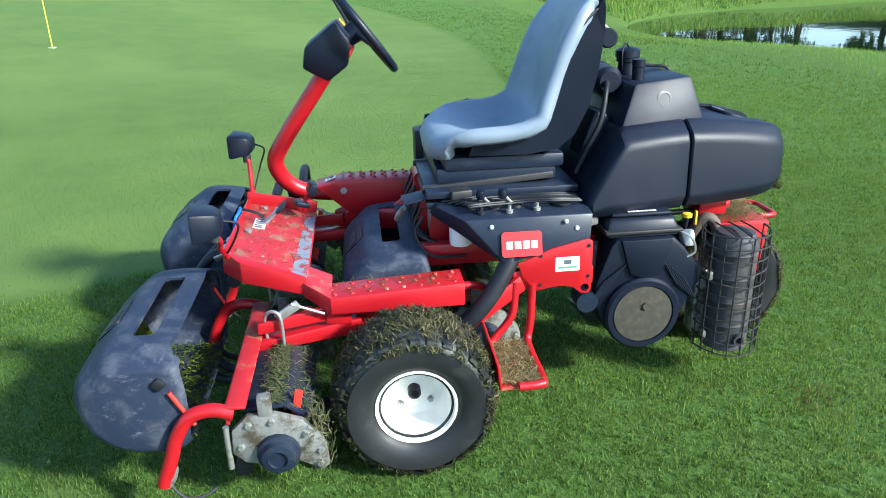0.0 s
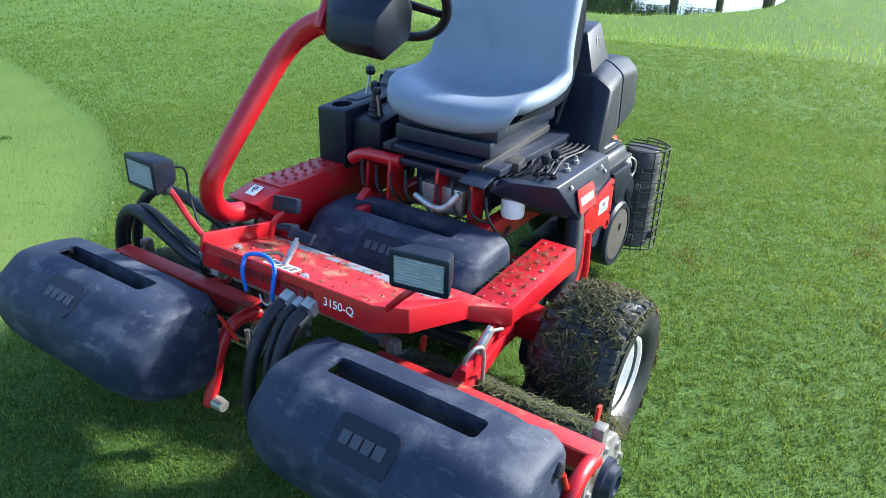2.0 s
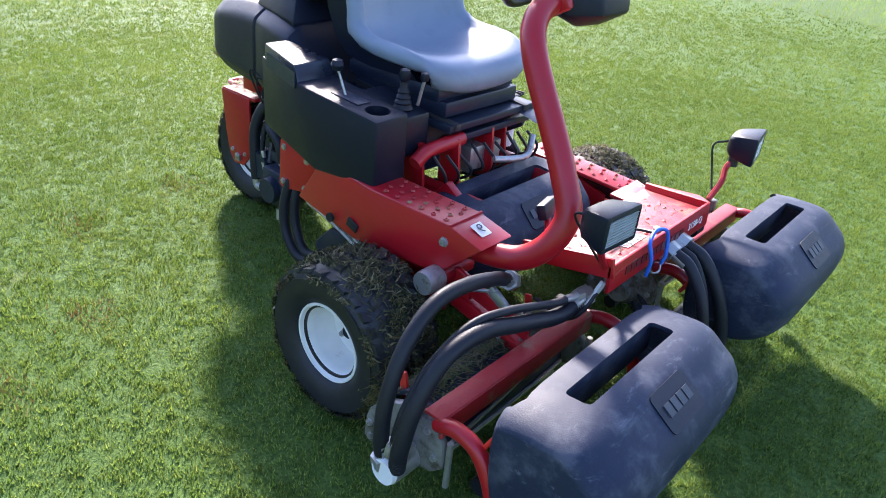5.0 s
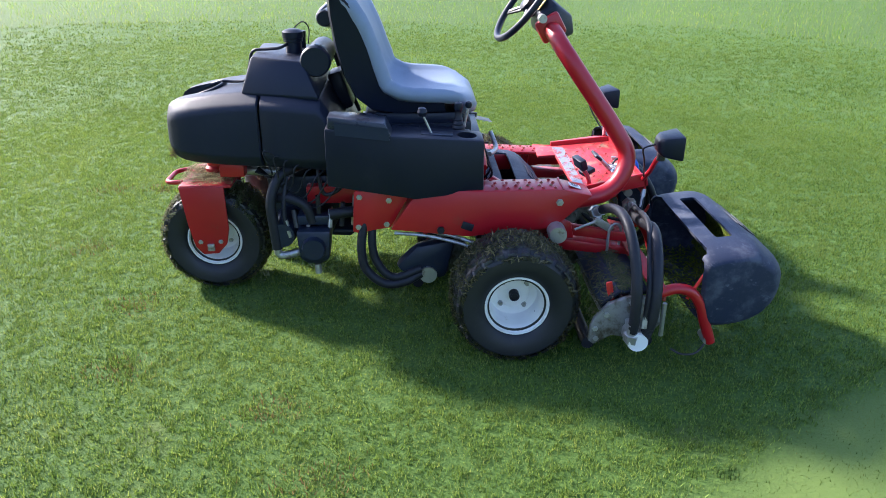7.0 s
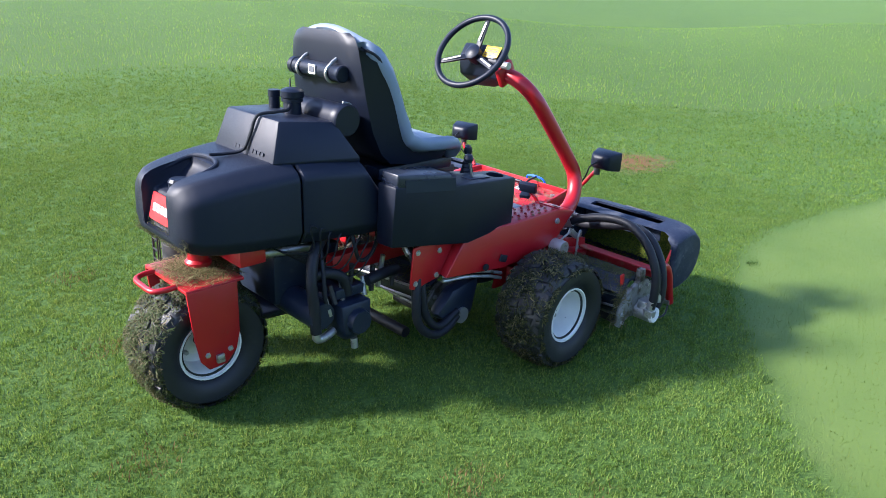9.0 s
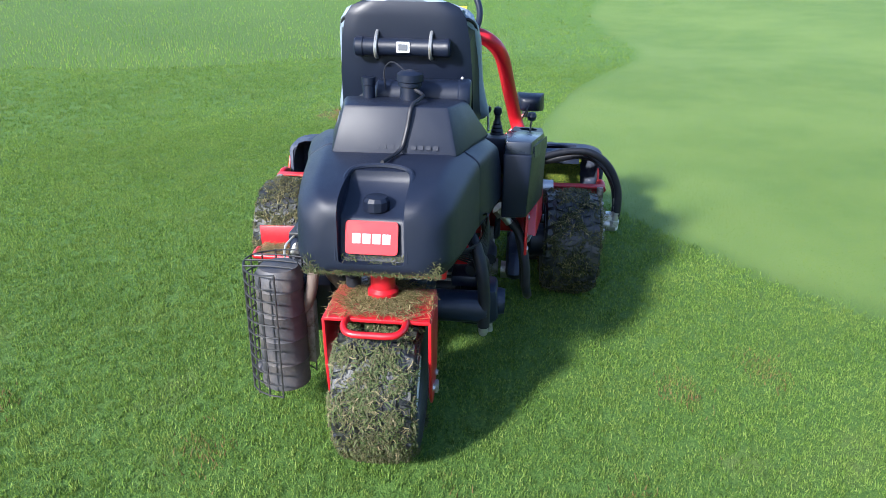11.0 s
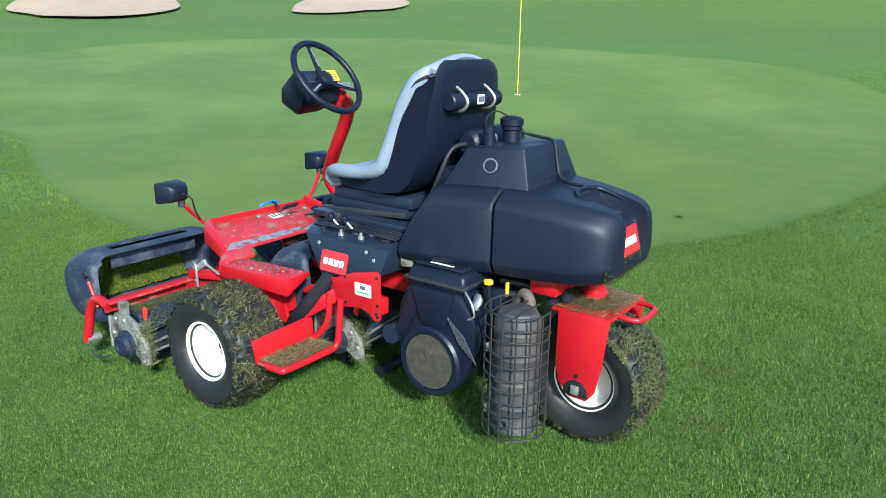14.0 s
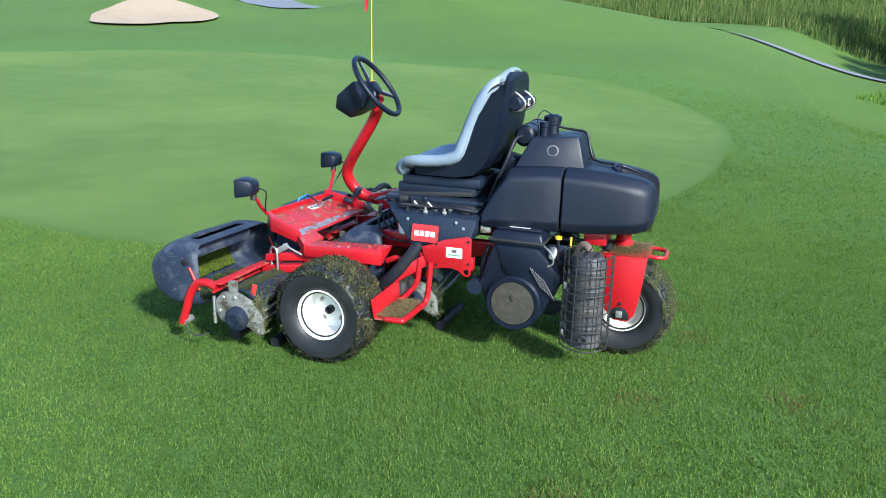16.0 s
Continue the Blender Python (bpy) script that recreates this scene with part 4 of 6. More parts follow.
for s in (1, -1):
    part("wheel_motor", lathe([(0.0, 0), (0.075, 0), (0.075, 0.09), (0.05, 0.12), (0.0, 0.12)], (0.0, 0.44 if s > 0 else -0.56, 0.229), "y", 20), PANEL, frame_parts)
    part("axle_gusset", prism([(-0.10, 0.26), (0.13, 0.26), (0.16, 0.40), (-0.05, 0.46)], *sorted((s * 0.40, s * 0.415)), "y", 0.003), RED, frame_parts)
part("front_cross_tube", tube([(-0.10, -0.33, 0.615), (-0.10, -0.27, 0.642), (-0.10, -0.12, 0.648)], 0.022, 12), RED, frame_parts)
part("seat_front_plate", rbox((-0.115, 0.05, 0.652), (0.05, 0.36, 0.022), 0.004), PANEL, frame_parts)
for y, x0 in ((-0.28, -0.10), (-0.16, -0.06), (0.02, -0.07), (0.13, -0.10)):
    part("bracket", prism([(x0, 0.46), (x0 - 0.09, 0.46), (x0 - 0.09, 0.65), (x0 - 0.02, 0.66)], y, y + 0.012, "y", 0.002), RED, frame_parts)
part("lift_arm", hull([(-0.05, -0.24, 0.55), (-0.05, -0.21, 0.55), (-0.16, -0.24, 0.42), (-0.16, -0.21, 0.42), (0.03, -0.24, 0.50), (0.03, -0.21, 0.50), (-0.02, -0.24, 0.40), (-0.02, -0.21, 0.40)], 0.004), RED, frame_parts)
part("steel_link", tube([(-0.04, -0.02, 0.575), (-0.01, 0.05, 0.570), (0.0, 0.11, 0.575), (-0.02, 0.155, 0.625)], 0.011, 10), STEEL, frame_parts)
part("white_reservoir", lathe([(0.0, -0.03), (0.035, -0.03), (0.038, -0.02), (0.038, 0.03), (0.030, 0.038), (0.0, 0.038)], (-0.20, 0.243, 0.550), "z", 18), DECAL_WHITE, frame_parts, "small white plastic reservoir")
for k in range(9):
    y0 = -0.27 + 0.06 * k
    part("wire", tube([(-0.08, y0, 0.63 - 0.01 * (k % 3)), (-0.05, y0 + 0.03, 0.56), (-0.10, y0 + 0.05, 0.49 + 0.01 * (k % 4)), (-0.22, y0 + 0.02, 0.47)], 0.005, 6), HOSE, frame_parts)
part("valve_block", rbox((-0.17, 0.03, 0.55), (0.12, 0.16, 0.09), 0.006), STEEL, frame_parts)
part("battery_box", rbox((-0.34, 0.0, 0.58), (0.24, 0.30, 0.16), 0.01), PANEL, frame_parts)

# -- mounting step --
stp = new("boarding_step")
stp.parent = mower
tagged(stp, "red boarding step strewn with clippings")
part("step_plate", prism([(-0.245, 0.425), (-0.245, 0.700), (-0.372, 0.690), (-0.372, 0.415)], 0.232, 0.240, "z", 0.002), BAR_RED, stp)
part("step_lip", hull([(-0.243, 0.42, 0.238), (-0.243, 0.705, 0.238), (-0.233, 0.42, 0.335), (-0.233, 0.712, 0.325), (-0.251, 0.42, 0.238), (-0.251, 0.705, 0.238), (-0.241, 0.42, 0.335), (-0.241, 0.712, 0.325)], 0.003), RED, stp)
part("step_bar", tube([(-0.30, 0.700, 0.243), (-0.365, 0.695, 0.243), (-0.378, 0.67, 0.243), (-0.380, 0.50, 0.243), (-0.385, 0.44, 0.255), (-0.395, 0.432, 0.32), (-0.40, 0.425, 0.44)], 0.013, 10), RED, stp)
part("step_bar", tube([(-0.255, 0.45, 0.24), (-0.285, 0.435, 0.27), (-0.335, 0.43, 0.34), (-0.345, 0.425, 0.45)], 0.013, 10), RED, stp)
n = 1500
sx, sy = rng.uniform(-0.37, -0.25, n), rng.uniform(0.43, 0.69, n)
clippings("grass_clippings", np.column_stack([sx, sy, 0.243 + rng.uniform(0, 0.014, n)]), np.tile([0, 0, 1.0], (n, 1)), stp, STRAW, length=(0.015, 0.045), label="dry trampled clippings on the step")
part("thick_hose", tube([(-0.345, 0.385, 0.545), (-0.325, 0.405, 0.50), (-0.275, 0.430, 0.425), (-0.215, 0.442, 0.355), (-0.15, 0.43, 0.29)], 0.029, 14), HOSE, mower, "thick black rubber hose beside the wheel")

# -- tread plates --
def studs(parent, xs, ys, z, slope=0.0):
    for i, x in enumerate(xs):
        for j, y in enumerate(ys):
            bm = lathe([(0.0072, 0.0), (0.0060, 0.0035), (0.0036, 0.0045), (0.0030, 0.001), (0.0, 0.001)], (x + (0.012 if j % 2 else 0.0), y, z + slope * (x - xs[0]) - 0.0005), "z", 8)
            part("tread_stud", bm, BAR_RED, parent)


def tread(s):
    y0, y1 = sorted((s * 0.362, s * 0.480))
    p = part("foot_step", hull([(-0.178, y0, 0.482), (0.232, y0, 0.462), (0.232, y1, 0.462), (-0.178, y1, 0.482), (-0.178, y1 + 0.004, 0.41), (0.232, y1 + 0.004, 0.41), (-0.178, y0, 0.47), (0.232, y0, 0.45)], 0.004), RED, mower, "red perforated steel foot step with raised studs")
    studs(p, [-0.15 + 0.052 * k for k in range(8)], [0.385, 0.42, 0.456], 0.4815, -0.049)
    return p


foot = tread(1)
n = 120
clippings("grass_clippings", np.column_stack([rng.uniform(-0.17, 0.22, n), rng.uniform(0.365, 0.475, n), np.full(n, 0.478)]), np.tile([0, 0, 1.0], (n, 1)), foot, length=(0.01, 0.05))

# -- red channel on the machine's right --
rc = part("side_channel", hull([(0.30, -0.505, 0.560), (0.165, -0.508, 0.435), (-0.16, -0.505, 0.402), (-0.455, -0.47, 0.42), (-0.345, -0.47, 0.580), (-0.10, -0.500, 0.580), (0.30, -0.375, 0.560), (0.165, -0.370, 0.44), (-0.16, -0.37, 0.41), (-0.44, -0.37, 0.43), (-0.34, -0.37, 0.580), (0.186, -0.372, 0.585), (0.186, -0.502, 0.585), (-0.10, -0.372, 0.585)], 0.005),
          RED, mower, "red steel channel beside the footwell")
part("channel_seam", rbox((0.190, -0.437, 0.5855), (0.006, 0.132, 0.006), 0.001), DECK_RED, rc)
studs(rc, [-0.07 + 0.044 * k for k in range(6)], [-0.395, -0.425, -0.455, -0.485], 0.5862)
bolt(rc, (0.178, -0.504, 0.535), (0, -1, 0), 0.011, 0.010)
bolt(rc, (0.190, -0.371, 0.542), (0, 1, 0), 0.011, 0.010)
nl = plate_on(rc, "number_label", (0.243, -0.44, 0.5775), (0, -1, 0), (-1, 0, 0.35), 0.040, 0.046, DECAL_WHITE, "small white label with a black numeral", 0.0015, 0.003)
part("rubber_plug", rbox((-0.165, -0.506, 0.445), (0.045, 0.006, 0.030), 0.004, (0, 20, 0)), HOSE, rc)
part("dark_bolt", lathe([(0.0, 0), (0.014, 0), (0.014, -0.008), (0.0, -0.008)], (-0.265, -0.499, 0.43), "y", 14), HOSE, rc)
rr = part("rear_side_plate", prism([(-0.590, 0.560), (-0.545, 0.566), (-0.40, 0.552), (-0.385, 0.538), (-0.455, 0.415), (-0.52, 0.405), (-0.575, 0.392), (-0.600, 0.400)], -0.432, -0.422, "y", 0.002), RED, mower, "red steel gusset plate with bolts")
for bx, bz in ((-0.459, 0.525), (-0.470, 0.428), (-0.570, 0.54), (-0.578, 0.418)):
    bolt(rr, (bx, -0.432, bz), (0, -1, 0), 0.009, 0.006)
for dz in (0.0, 0.022):
    part("steel_pipe", tube([(-0.44, -0.44, 0.395 + dz), (-0.33, -0.46, 0.392 + dz), (-0.22, -0.47, 0.37 + dz), (-0.14, -0.48, 0.345 + dz)], 0.0075, 8), STEEL, mower, "bright steel hydraulic pipe")
part("round_pivot", lathe([(0.0, -0.01), (0.032, -0.01), (0.034, 0.0), (0.034, 0.05), (0.0, 0.05)], (0.168, -0.555, 0.427), "y", 24), STEEL, mower, "round grey steel pivot end")
part("pivot_tube", rod((0.168, -0.50, 0.427), (0.168, -0.38, 0.427), 0.026, 16), RED, mower)

# -- console on the machine's right --
con = part("side_console", cut(hull([(-0.105, -0.487, 0.574), (-0.105, -0.362, 0.566), (-0.105, -0.487, 0.768), (-0.105, -0.362, 0.772), (-0.43, -0.487, 0.790), (-0.43, -0.335, 0.792), (-0.685, -0.428, 0.806), (-0.685, -0.330, 0.806),
                                     (-0.690, -0.420, 0.580), (-0.690, -0.330, 0.575), (-0.36, -0.487, 0.546), (-0.36, -0.36, 0.546)], 0.010),
                               lathe([(0.0, 0.70), (0.036, 0.70), (0.036, 0.90), (0.0, 0.90)], (-0.165, -0.425, 0), "z", 24),
                               rbox((-0.275, -0.425, 0.79), (0.085, 0.016, 0.12), 0.0)), BLACK, mower, "black moulded console with cup holder and lever slot", 30)
part("console_box", hull([(-0.676, -0.425, 0.79), (-0.676, -0.333, 0.79), (-0.436, -0.484, 0.78), (-0.436, -0.337, 0.78), (-0.672, -0.424, 0.848), (-0.672, -0.334, 0.848), (-0.462, -0.476, 0.834), (-0.462, -0.338, 0.836)], 0.008), LID, con, "smooth black raised lid of the console")
part("console_label", hull([(-0.645, -0.4355, 0.826), (-0.645, -0.4385, 0.782), (-0.450, -0.4850, 0.818), (-0.446, -0.4885, 0.772), (-0.645, -0.428, 0.826), (-0.446, -0.478, 0.772)], 0), PANEL, con)
part("slot_trim", rbox((-0.275, -0.425, 0.7815), (0.115, 0.050, 0.004), 0.001, (0, 3, 0)), PANEL, con)
tl = part("throttle_lever", rod((-0.29, -0.425, 0.77), (-0.325, -0.43, 0.850), 0.004), STEEL, con)
part("lever_knob", lathe([(0.0, -0.019), (0.014, -0.014), (0.019, 0.0), (0.014, 0.014), (0.0, 0.019)], (-0.328, -0.43, 0.862), "z", 18), BLACK, tl)
jb = part("joystick_box", hull([(-0.135, -0.358, 0.62), (-0.135, -0.235, 0.62), (-0.135, -0.358, 0.745), (-0.135, -0.235, 0.745), (-0.34, -0.345, 0.775), (-0.34, -0.235, 0.775), (-0.34, -0.345, 0.63), (-0.34, -0.235, 0.63)], 0.012), BLACK, mower, "black joystick housing")
part("joystick_boot", lathe([(0.030, 0.752), (0.024, 0.765), (0.026, 0.770), (0.020, 0.780), (0.022, 0.785), (0.016, 0.796), (0.018, 0.801), (0.012, 0.812), (0.012, 0.83), (0.0, 0.83)], (-0.19, -0.298, 0), "z", 18), HOSE, jb, "black ribbed rubber boot")
part("lever_knob", lathe([(0.0, -0.018), (0.013, -0.014), (0.018, 0.0), (0.014, 0.016), (0.0, 0.022)], (-0.19, -0.298, 0.847), "z", 18), BLACK, jb)
part("second_lever", rod((-0.165, -0.262, 0.76), (-0.150, -0.258, 0.835), 0.005), STEEL, jb)
part("lever_knob", lathe([(0.0, -0.014), (0.011, -0.010), (0.014, 0.0), (0.011, 0.012), (0.0, 0.016)], (-0.149, -0.258, 0.845), "z", 16), BLACK, jb)

# -- steering arm --
arm = part("steering_arm", tube([(0.20, -0.440, 0.515), (0.30, -0.436, 0.525), (0.375, -0.425, 0.548), (0.430, -0.405, 0.605), (0.447, -0.378, 0.680), (0.405, -0.358, 0.760), (0.340, -0.336, 0.855), (0.275, -0.316, 0.945), (0.228, -0.296, 1.012),
                                 (0.195, -0.262, 1.062), (0.178, -0.205, 1.098), (0.172, -0.13, 1.112)], 0.0325, 24, 8), RED, mower, "bent red steel tube carrying the steering wheel", 60)
part("arm_collar", rbox((0.168, -0.158, 1.115), (0.10, 0.03, 0.09), 0.012, (0, -30, 0)), RED, arm)
part("collar_bolt", lathe([(0.0, -0.02), (0.016, -0.02), (0.016, 0.02), (0.0, 0.02)], (0.13, -0.185, 1.152), "y", 12), STEEL, arm)
pod = part("instrument_pod", hull([(0.278, -0.075, 1.082), (0.278, 0.065, 1.082), (0.264, -0.08, 1.150), (0.264, 0.075, 1.150), (0.20, -0.075, 1.040), (0.20, 0.045, 1.034), (0.165, -0.09, 1.225), (0.165, 0.085, 1.225), (0.120, -0.15, 1.165), (0.120, 0.080, 1.165),
                                    (0.130, -0.15, 1.088), (0.130, 0.080, 1.088), (0.19, -0.15, 1.195), (0.21, -0.15, 1.075)], 0.010), BLACK, mower, "faceted black plastic instrument pod", 25)
part("instrument_face", rbox((0.1405, -0.040, 1.1965), (0.062, 0.17, 0.006), 0.002, (0, -53, 0)), PANEL, pod)
yl = part("yellow_label", rbox((0.1365, -0.100, 1.1995), (0.055, 0.085, 0.003), 0.001, (0, -53, 0)), YELLOW, pod, "yellow instruction label")
for k in range(4):
    part("print_bar", rbox((0.1235 + 0.0072 * k, -0.100, 1.1850 + 0.0095 * k), (0.004, 0.066, 0.0015), 0, (0, -53, 0)), GREY_MARK, yl)
sw = new("steering_wheel")
sw.parent = mower
tagged(sw, "black three-spoke steering wheel")
SWN = Vector((-0.795, -0.067, 0.604)).normalized()
SWM = Matrix.Translation((0.085, -0.030, 1.198)) @ SWN.to_track_quat("Z", "Y").to_matrix().to_4x4()
bm = bmesh.new()
rows = []
for k in range(60):
    a = 2 * math.pi * k / 60
    rows.append([bm.verts.new(((0.171 + 0.0135 * math.cos(b)) * math.cos(a), (0.171 + 0.0135 * math.cos(b)) * math.sin(a), 0.0135 * math.sin(b))) for b in (2 * math.pi * j / 12 for j in range(12))])
for k in range(60):
    for j in range(12):
        bm.faces.new((rows[k][j], rows[k][(j + 1) % 12], rows[(k + 1) % 60][(j + 1) % 12], rows[(k + 1) % 60][j]))
part("rim", moved(bm, SWM), BLACK, sw, "", 80)
part("hub", moved(lathe([(0.0, -0.06), (0.030, -0.06), (0.036, -0.03), (0.036, -0.002), (0.026, 0.004), (0.0, 0.006)], (0, 0, 0), "z", 10), SWM), BLACK, sw)
for a in (90, 205, 335):
    a = radians(a)
    u = Vector((math.cos(a), math.sin(a), 0))
    w = Vector((-u.y, u.x, 0)) * 0.014
    bm = hull([u * 0.03 + w + Vector((0, 0, -0.02)), u * 0.03 - w + Vector((0, 0, -0.02)), u * 0.168 + w * 0.8, u * 0.168 - w * 0.8, u * 0.03 + w + Vector((0, 0, -0.03)), u * 0.03 - w + Vector((0, 0, -0.03)), u * 0.168 + w * 0.8 - Vector((0, 0, 0.008)), u * 0.168 - w * 0.8 - Vector((0, 0, 0.008))], 0.002)
    sp = part("spoke", moved(bm, SWM), BLACK, sw)
    part("spoke_insert", moved(hull([u * 0.06 + w * 0.3 + Vector((0, 0, -0.0085)), u * 0.06 - w * 0.3 + Vector((0, 0, -0.0085)), u * 0.145 + w * 0.3 + Vector((0, 0, 0.0)), u * 0.145 - w * 0.3 + Vector((0, 0, 0.0)), u * 0.10 + Vector((0, 0, -0.012))], 0), SWM), STEEL, sp)
part("steering_column", rod(tuple(SWM @ Vector((0, 0, -0.05))), tuple(SWM @ Vector((0, 0, -0.10))), 0.022, 14), BLACK, sw)

# -- foot deck --
deck = part("foot_deck", hull([(0.300, -0.300, 0.482), (0.300, 0.395, 0.482), (0.560, -0.300, 0.535), (0.560, 0.285, 0.540), (0.500, 0.345, 0.524), (0.300, -0.300, 0.468), (0.300, 0.395, 0.468), (0.560, -0.300, 0.521), (0.560, 0.285, 0.526), (0.500, 0.345, 0.510)], 0.002),
            DECK_RED, mower, "sloping red tread deck, paint worn to grey")
SL = (0.5375 - 0.482) / 0.26
studs(deck, [0.345 + 0.052 * k for k in range(4)], [-0.235 + 0.058 * k for k in range(10)], 0.482 + SL * 0.045, SL)
part("deck_lip", hull([(0.562, -0.312, 0.482), (0.566, 0.285, 0.488), (0.558, -0.312, 0.556), (0.560, 0.285, 0.562), (0.552, -0.312, 0.482), (0.556, 0.285, 0.488), (0.549, -0.312, 0.556), (0.551, 0.285, 0.562)], 0.002), RED, deck, "red front edge with dark block lettering")
part("deck_lip", hull([(0.566, 0.283, 0.488), (0.500, 0.352, 0.478), (0.30, 0.408, 0.445), (0.562, 0.283, 0.562), (0.500, 0.350, 0.545), (0.30, 0.404, 0.503), (0.556, 0.278, 0.488), (0.30, 0.396, 0.445), (0.552, 0.278, 0.562), (0.30, 0.393, 0.503)], 0.002), RED, deck)
part("deck_wing", hull([(0.312, 0.25, 0.4835), (0.312, 0.398, 0.4835), (0.226, 0.30, 0.464), (0.226, 0.480, 0.464), (0.312, 0.25, 0.470), (0.312, 0.398, 0.470), (0.226, 0.30, 0.450), (0.226, 0.480, 0.450)], 0.002), DECK_RED, deck)
part("wing_lip", hull([(0.312, 0.396, 0.486), (0.312, 0.404, 0.486), (0.312, 0.396, 0.440), (0.312, 0.404, 0.440), (0.226, 0.478, 0.466), (0.226, 0.486, 0.466), (0.226, 0.478, 0.412), (0.226, 0.486, 0.412)], 0.002), RED, deck)
part("deck_rail", rbox((0.43, -0.306, 0.525), (0.27, 0.012, 0.055), 0.003, (0, -12, 0)), RED, deck)
lip_u, lip_v = (0.005, 1, 0.008), (-0.05, 0, 1)
bars(deck, (0.5625, -0.065, 0.521), lip_u, lip_v, (1,) * 12, 0.022, 0.024, 0.0065, DARK_RED)


def lettering(text, size, material, parent, m, name):
    cu = bpy.data.curves.new(name, "FONT")
    cu.body, cu.size, cu.extrude, cu.align_x, cu.align_y = text, size, 0.0006, "CENTER", "CENTER"
    ob = new(name, cu)
    bpy.context.view_layer.update()
    me = bpy.data.meshes.new_from_object(ob.evaluated_get(bpy.context.evaluated_depsgraph_get()))
    bpy.data.objects.remove(ob)
    me.materials.clear()
    me.materials.append(material)
    t = new(name, me)
    t.matrix_basis = m
    t.parent = parent
    return t


def facing(at, u, v):
    u, v = Vector(u).normalized(), Vector(v)
    v = (v - u * v.dot(u)).normalized()
    return Matrix.Translation(at) @ Matrix((u, v, u.cross(v))).transposed().to_4x4()


lettering("3150-Q", 0.031, DECAL_WHITE, deck, facing((0.5640, 0.186, 0.5235), lip_u, lip_v), "white_lettering")
lettering("9", 0.042, GREY_MARK, nl, facing((0.2437, -0.44, 0.5800), (0, -1, 0), (-1, 0, 0.35)), "numeral")
wl = plate_on(deck, "warning_label", (0.490, -0.075, 0.5235), (0, 1, 0), (-1, 0, -0.2), 0.105, 0.042, DECAL_WHITE, "black and white pictogram warning label", 0.0015, 0.003)
for k in range(5):
    part("pictogram_block", rbox((0.490 + 0.004 * (k % 2), -0.115 + 0.020 * k, 0.5258), (0.026, 0.013, 0.001), 0, (0, -12, 0)), GREY_MARK, wl)
pd = part("pedal_lever", rod((0.475, -0.085, 0.515), (0.418, -0.082, 0.575), 0.009), STEEL, deck, "bright steel pedal lever")
part("pedal_pad", rbox((0.410, -0.078, 0.580), (0.035, 0.085, 0.012), 0.004, (0, 35, 0)), BLACK, pd)
p2 = part("drive_pedal", rbox((0.305, -0.235, 0.600), (0.028, 0.085, 0.045), 0.006, (0, -20, 12)), BLACK, mower, "black rubber drive pedal on a red bracket")
part("pedal_bracket", tube([(0.31, -0.235, 0.585), (0.335, -0.262, 0.548), (0.345, -0.272, 0.50)], 0.009, 8), RED, p2)
part("pedal_mark", rbox((0.292, -0.234, 0.606), (0.003, 0.05, 0.022), 0.0, (0, -20, 12)), DECAL_WHITE, p2)
part("small_pedal", rbox((0.345, -0.195, 0.552), (0.055, 0.050, 0.020), 0.006, (0, -20, 20)), BLACK, deck)
for bx, by in ((0.49, -0.245), (0.515, 0.03)):
    part("deck_bolt", lathe([(0.010, 0), (0.012, 0.004), (0.012, 0.012), (0.0, 0.015)], (bx, by, 0.482 + SL * (bx - 0.30)), "z", 12), STEEL, deck)
bl = part("blue_cord", tube([(0.575, -0.125, 0.470), (0.580, -0.128, 0.52), (0.566, -0.128, 0.566), (0.555, -0.09, 0.580), (0.555, -0.05, 0.578), (0.566, -0.022, 0.562), (0.577, -0.025, 0.50), (0.572, -0.03, 0.470)], 0.0055, 8), BLUE, deck, "bright blue bungee cord hooked over the lip")
part("cord_knot", tube([(0.553, -0.09, 0.580), (0.50, -0.08, 0.565), (0.478, -0.085, 0.545)], 0.005, 8), HOSE, bl)
part("cord_hook", tube([(0.572, -0.03, 0.472), (0.578, -0.045, 0.455), (0.572, -0.07, 0.455), (0.566, -0.085, 0.468)], 0.003, 6), STEEL, bl)
n = 240
dx = rng.uniform(0.305, 0.55, n)
clippings("grass_clippings", np.column_stack([dx, rng.uniform(-0.29, 0.30, n), 0.4835 + SL * (dx - 0.30)]), np.tile([-0.2, 0, 0.98], (n, 1)), deck, length=(0.01, 0.045))
part("worn_edge", hull([(0.303, -0.24, 0.4838), (0.303, 0.385, 0.4838), (0.338, -0.20, 0.4913), (0.350, 0.33, 0.4938), (0.303, -0.24, 0.482), (0.303, 0.385, 0.482), (0.338, -0.20, 0.489), (0.350, 0.33, 0.491)], 0), BARE_EDGE, deck, "paint rubbed through to grey metal")
part("lift_cylinder", rod((0.52, -0.22, 0.462), (0.52, 0.25, 0.468), 0.017, 14), STEEL, mower, "steel hydraulic cylinder below the deck edge")
part("cylinder_end", lathe([(0.0, 0), (0.022, 0), (0.022, 0.05), (0.0, 0.05)], (0.535, 0.255, 0.465), "y", 16), HOSE, mower)


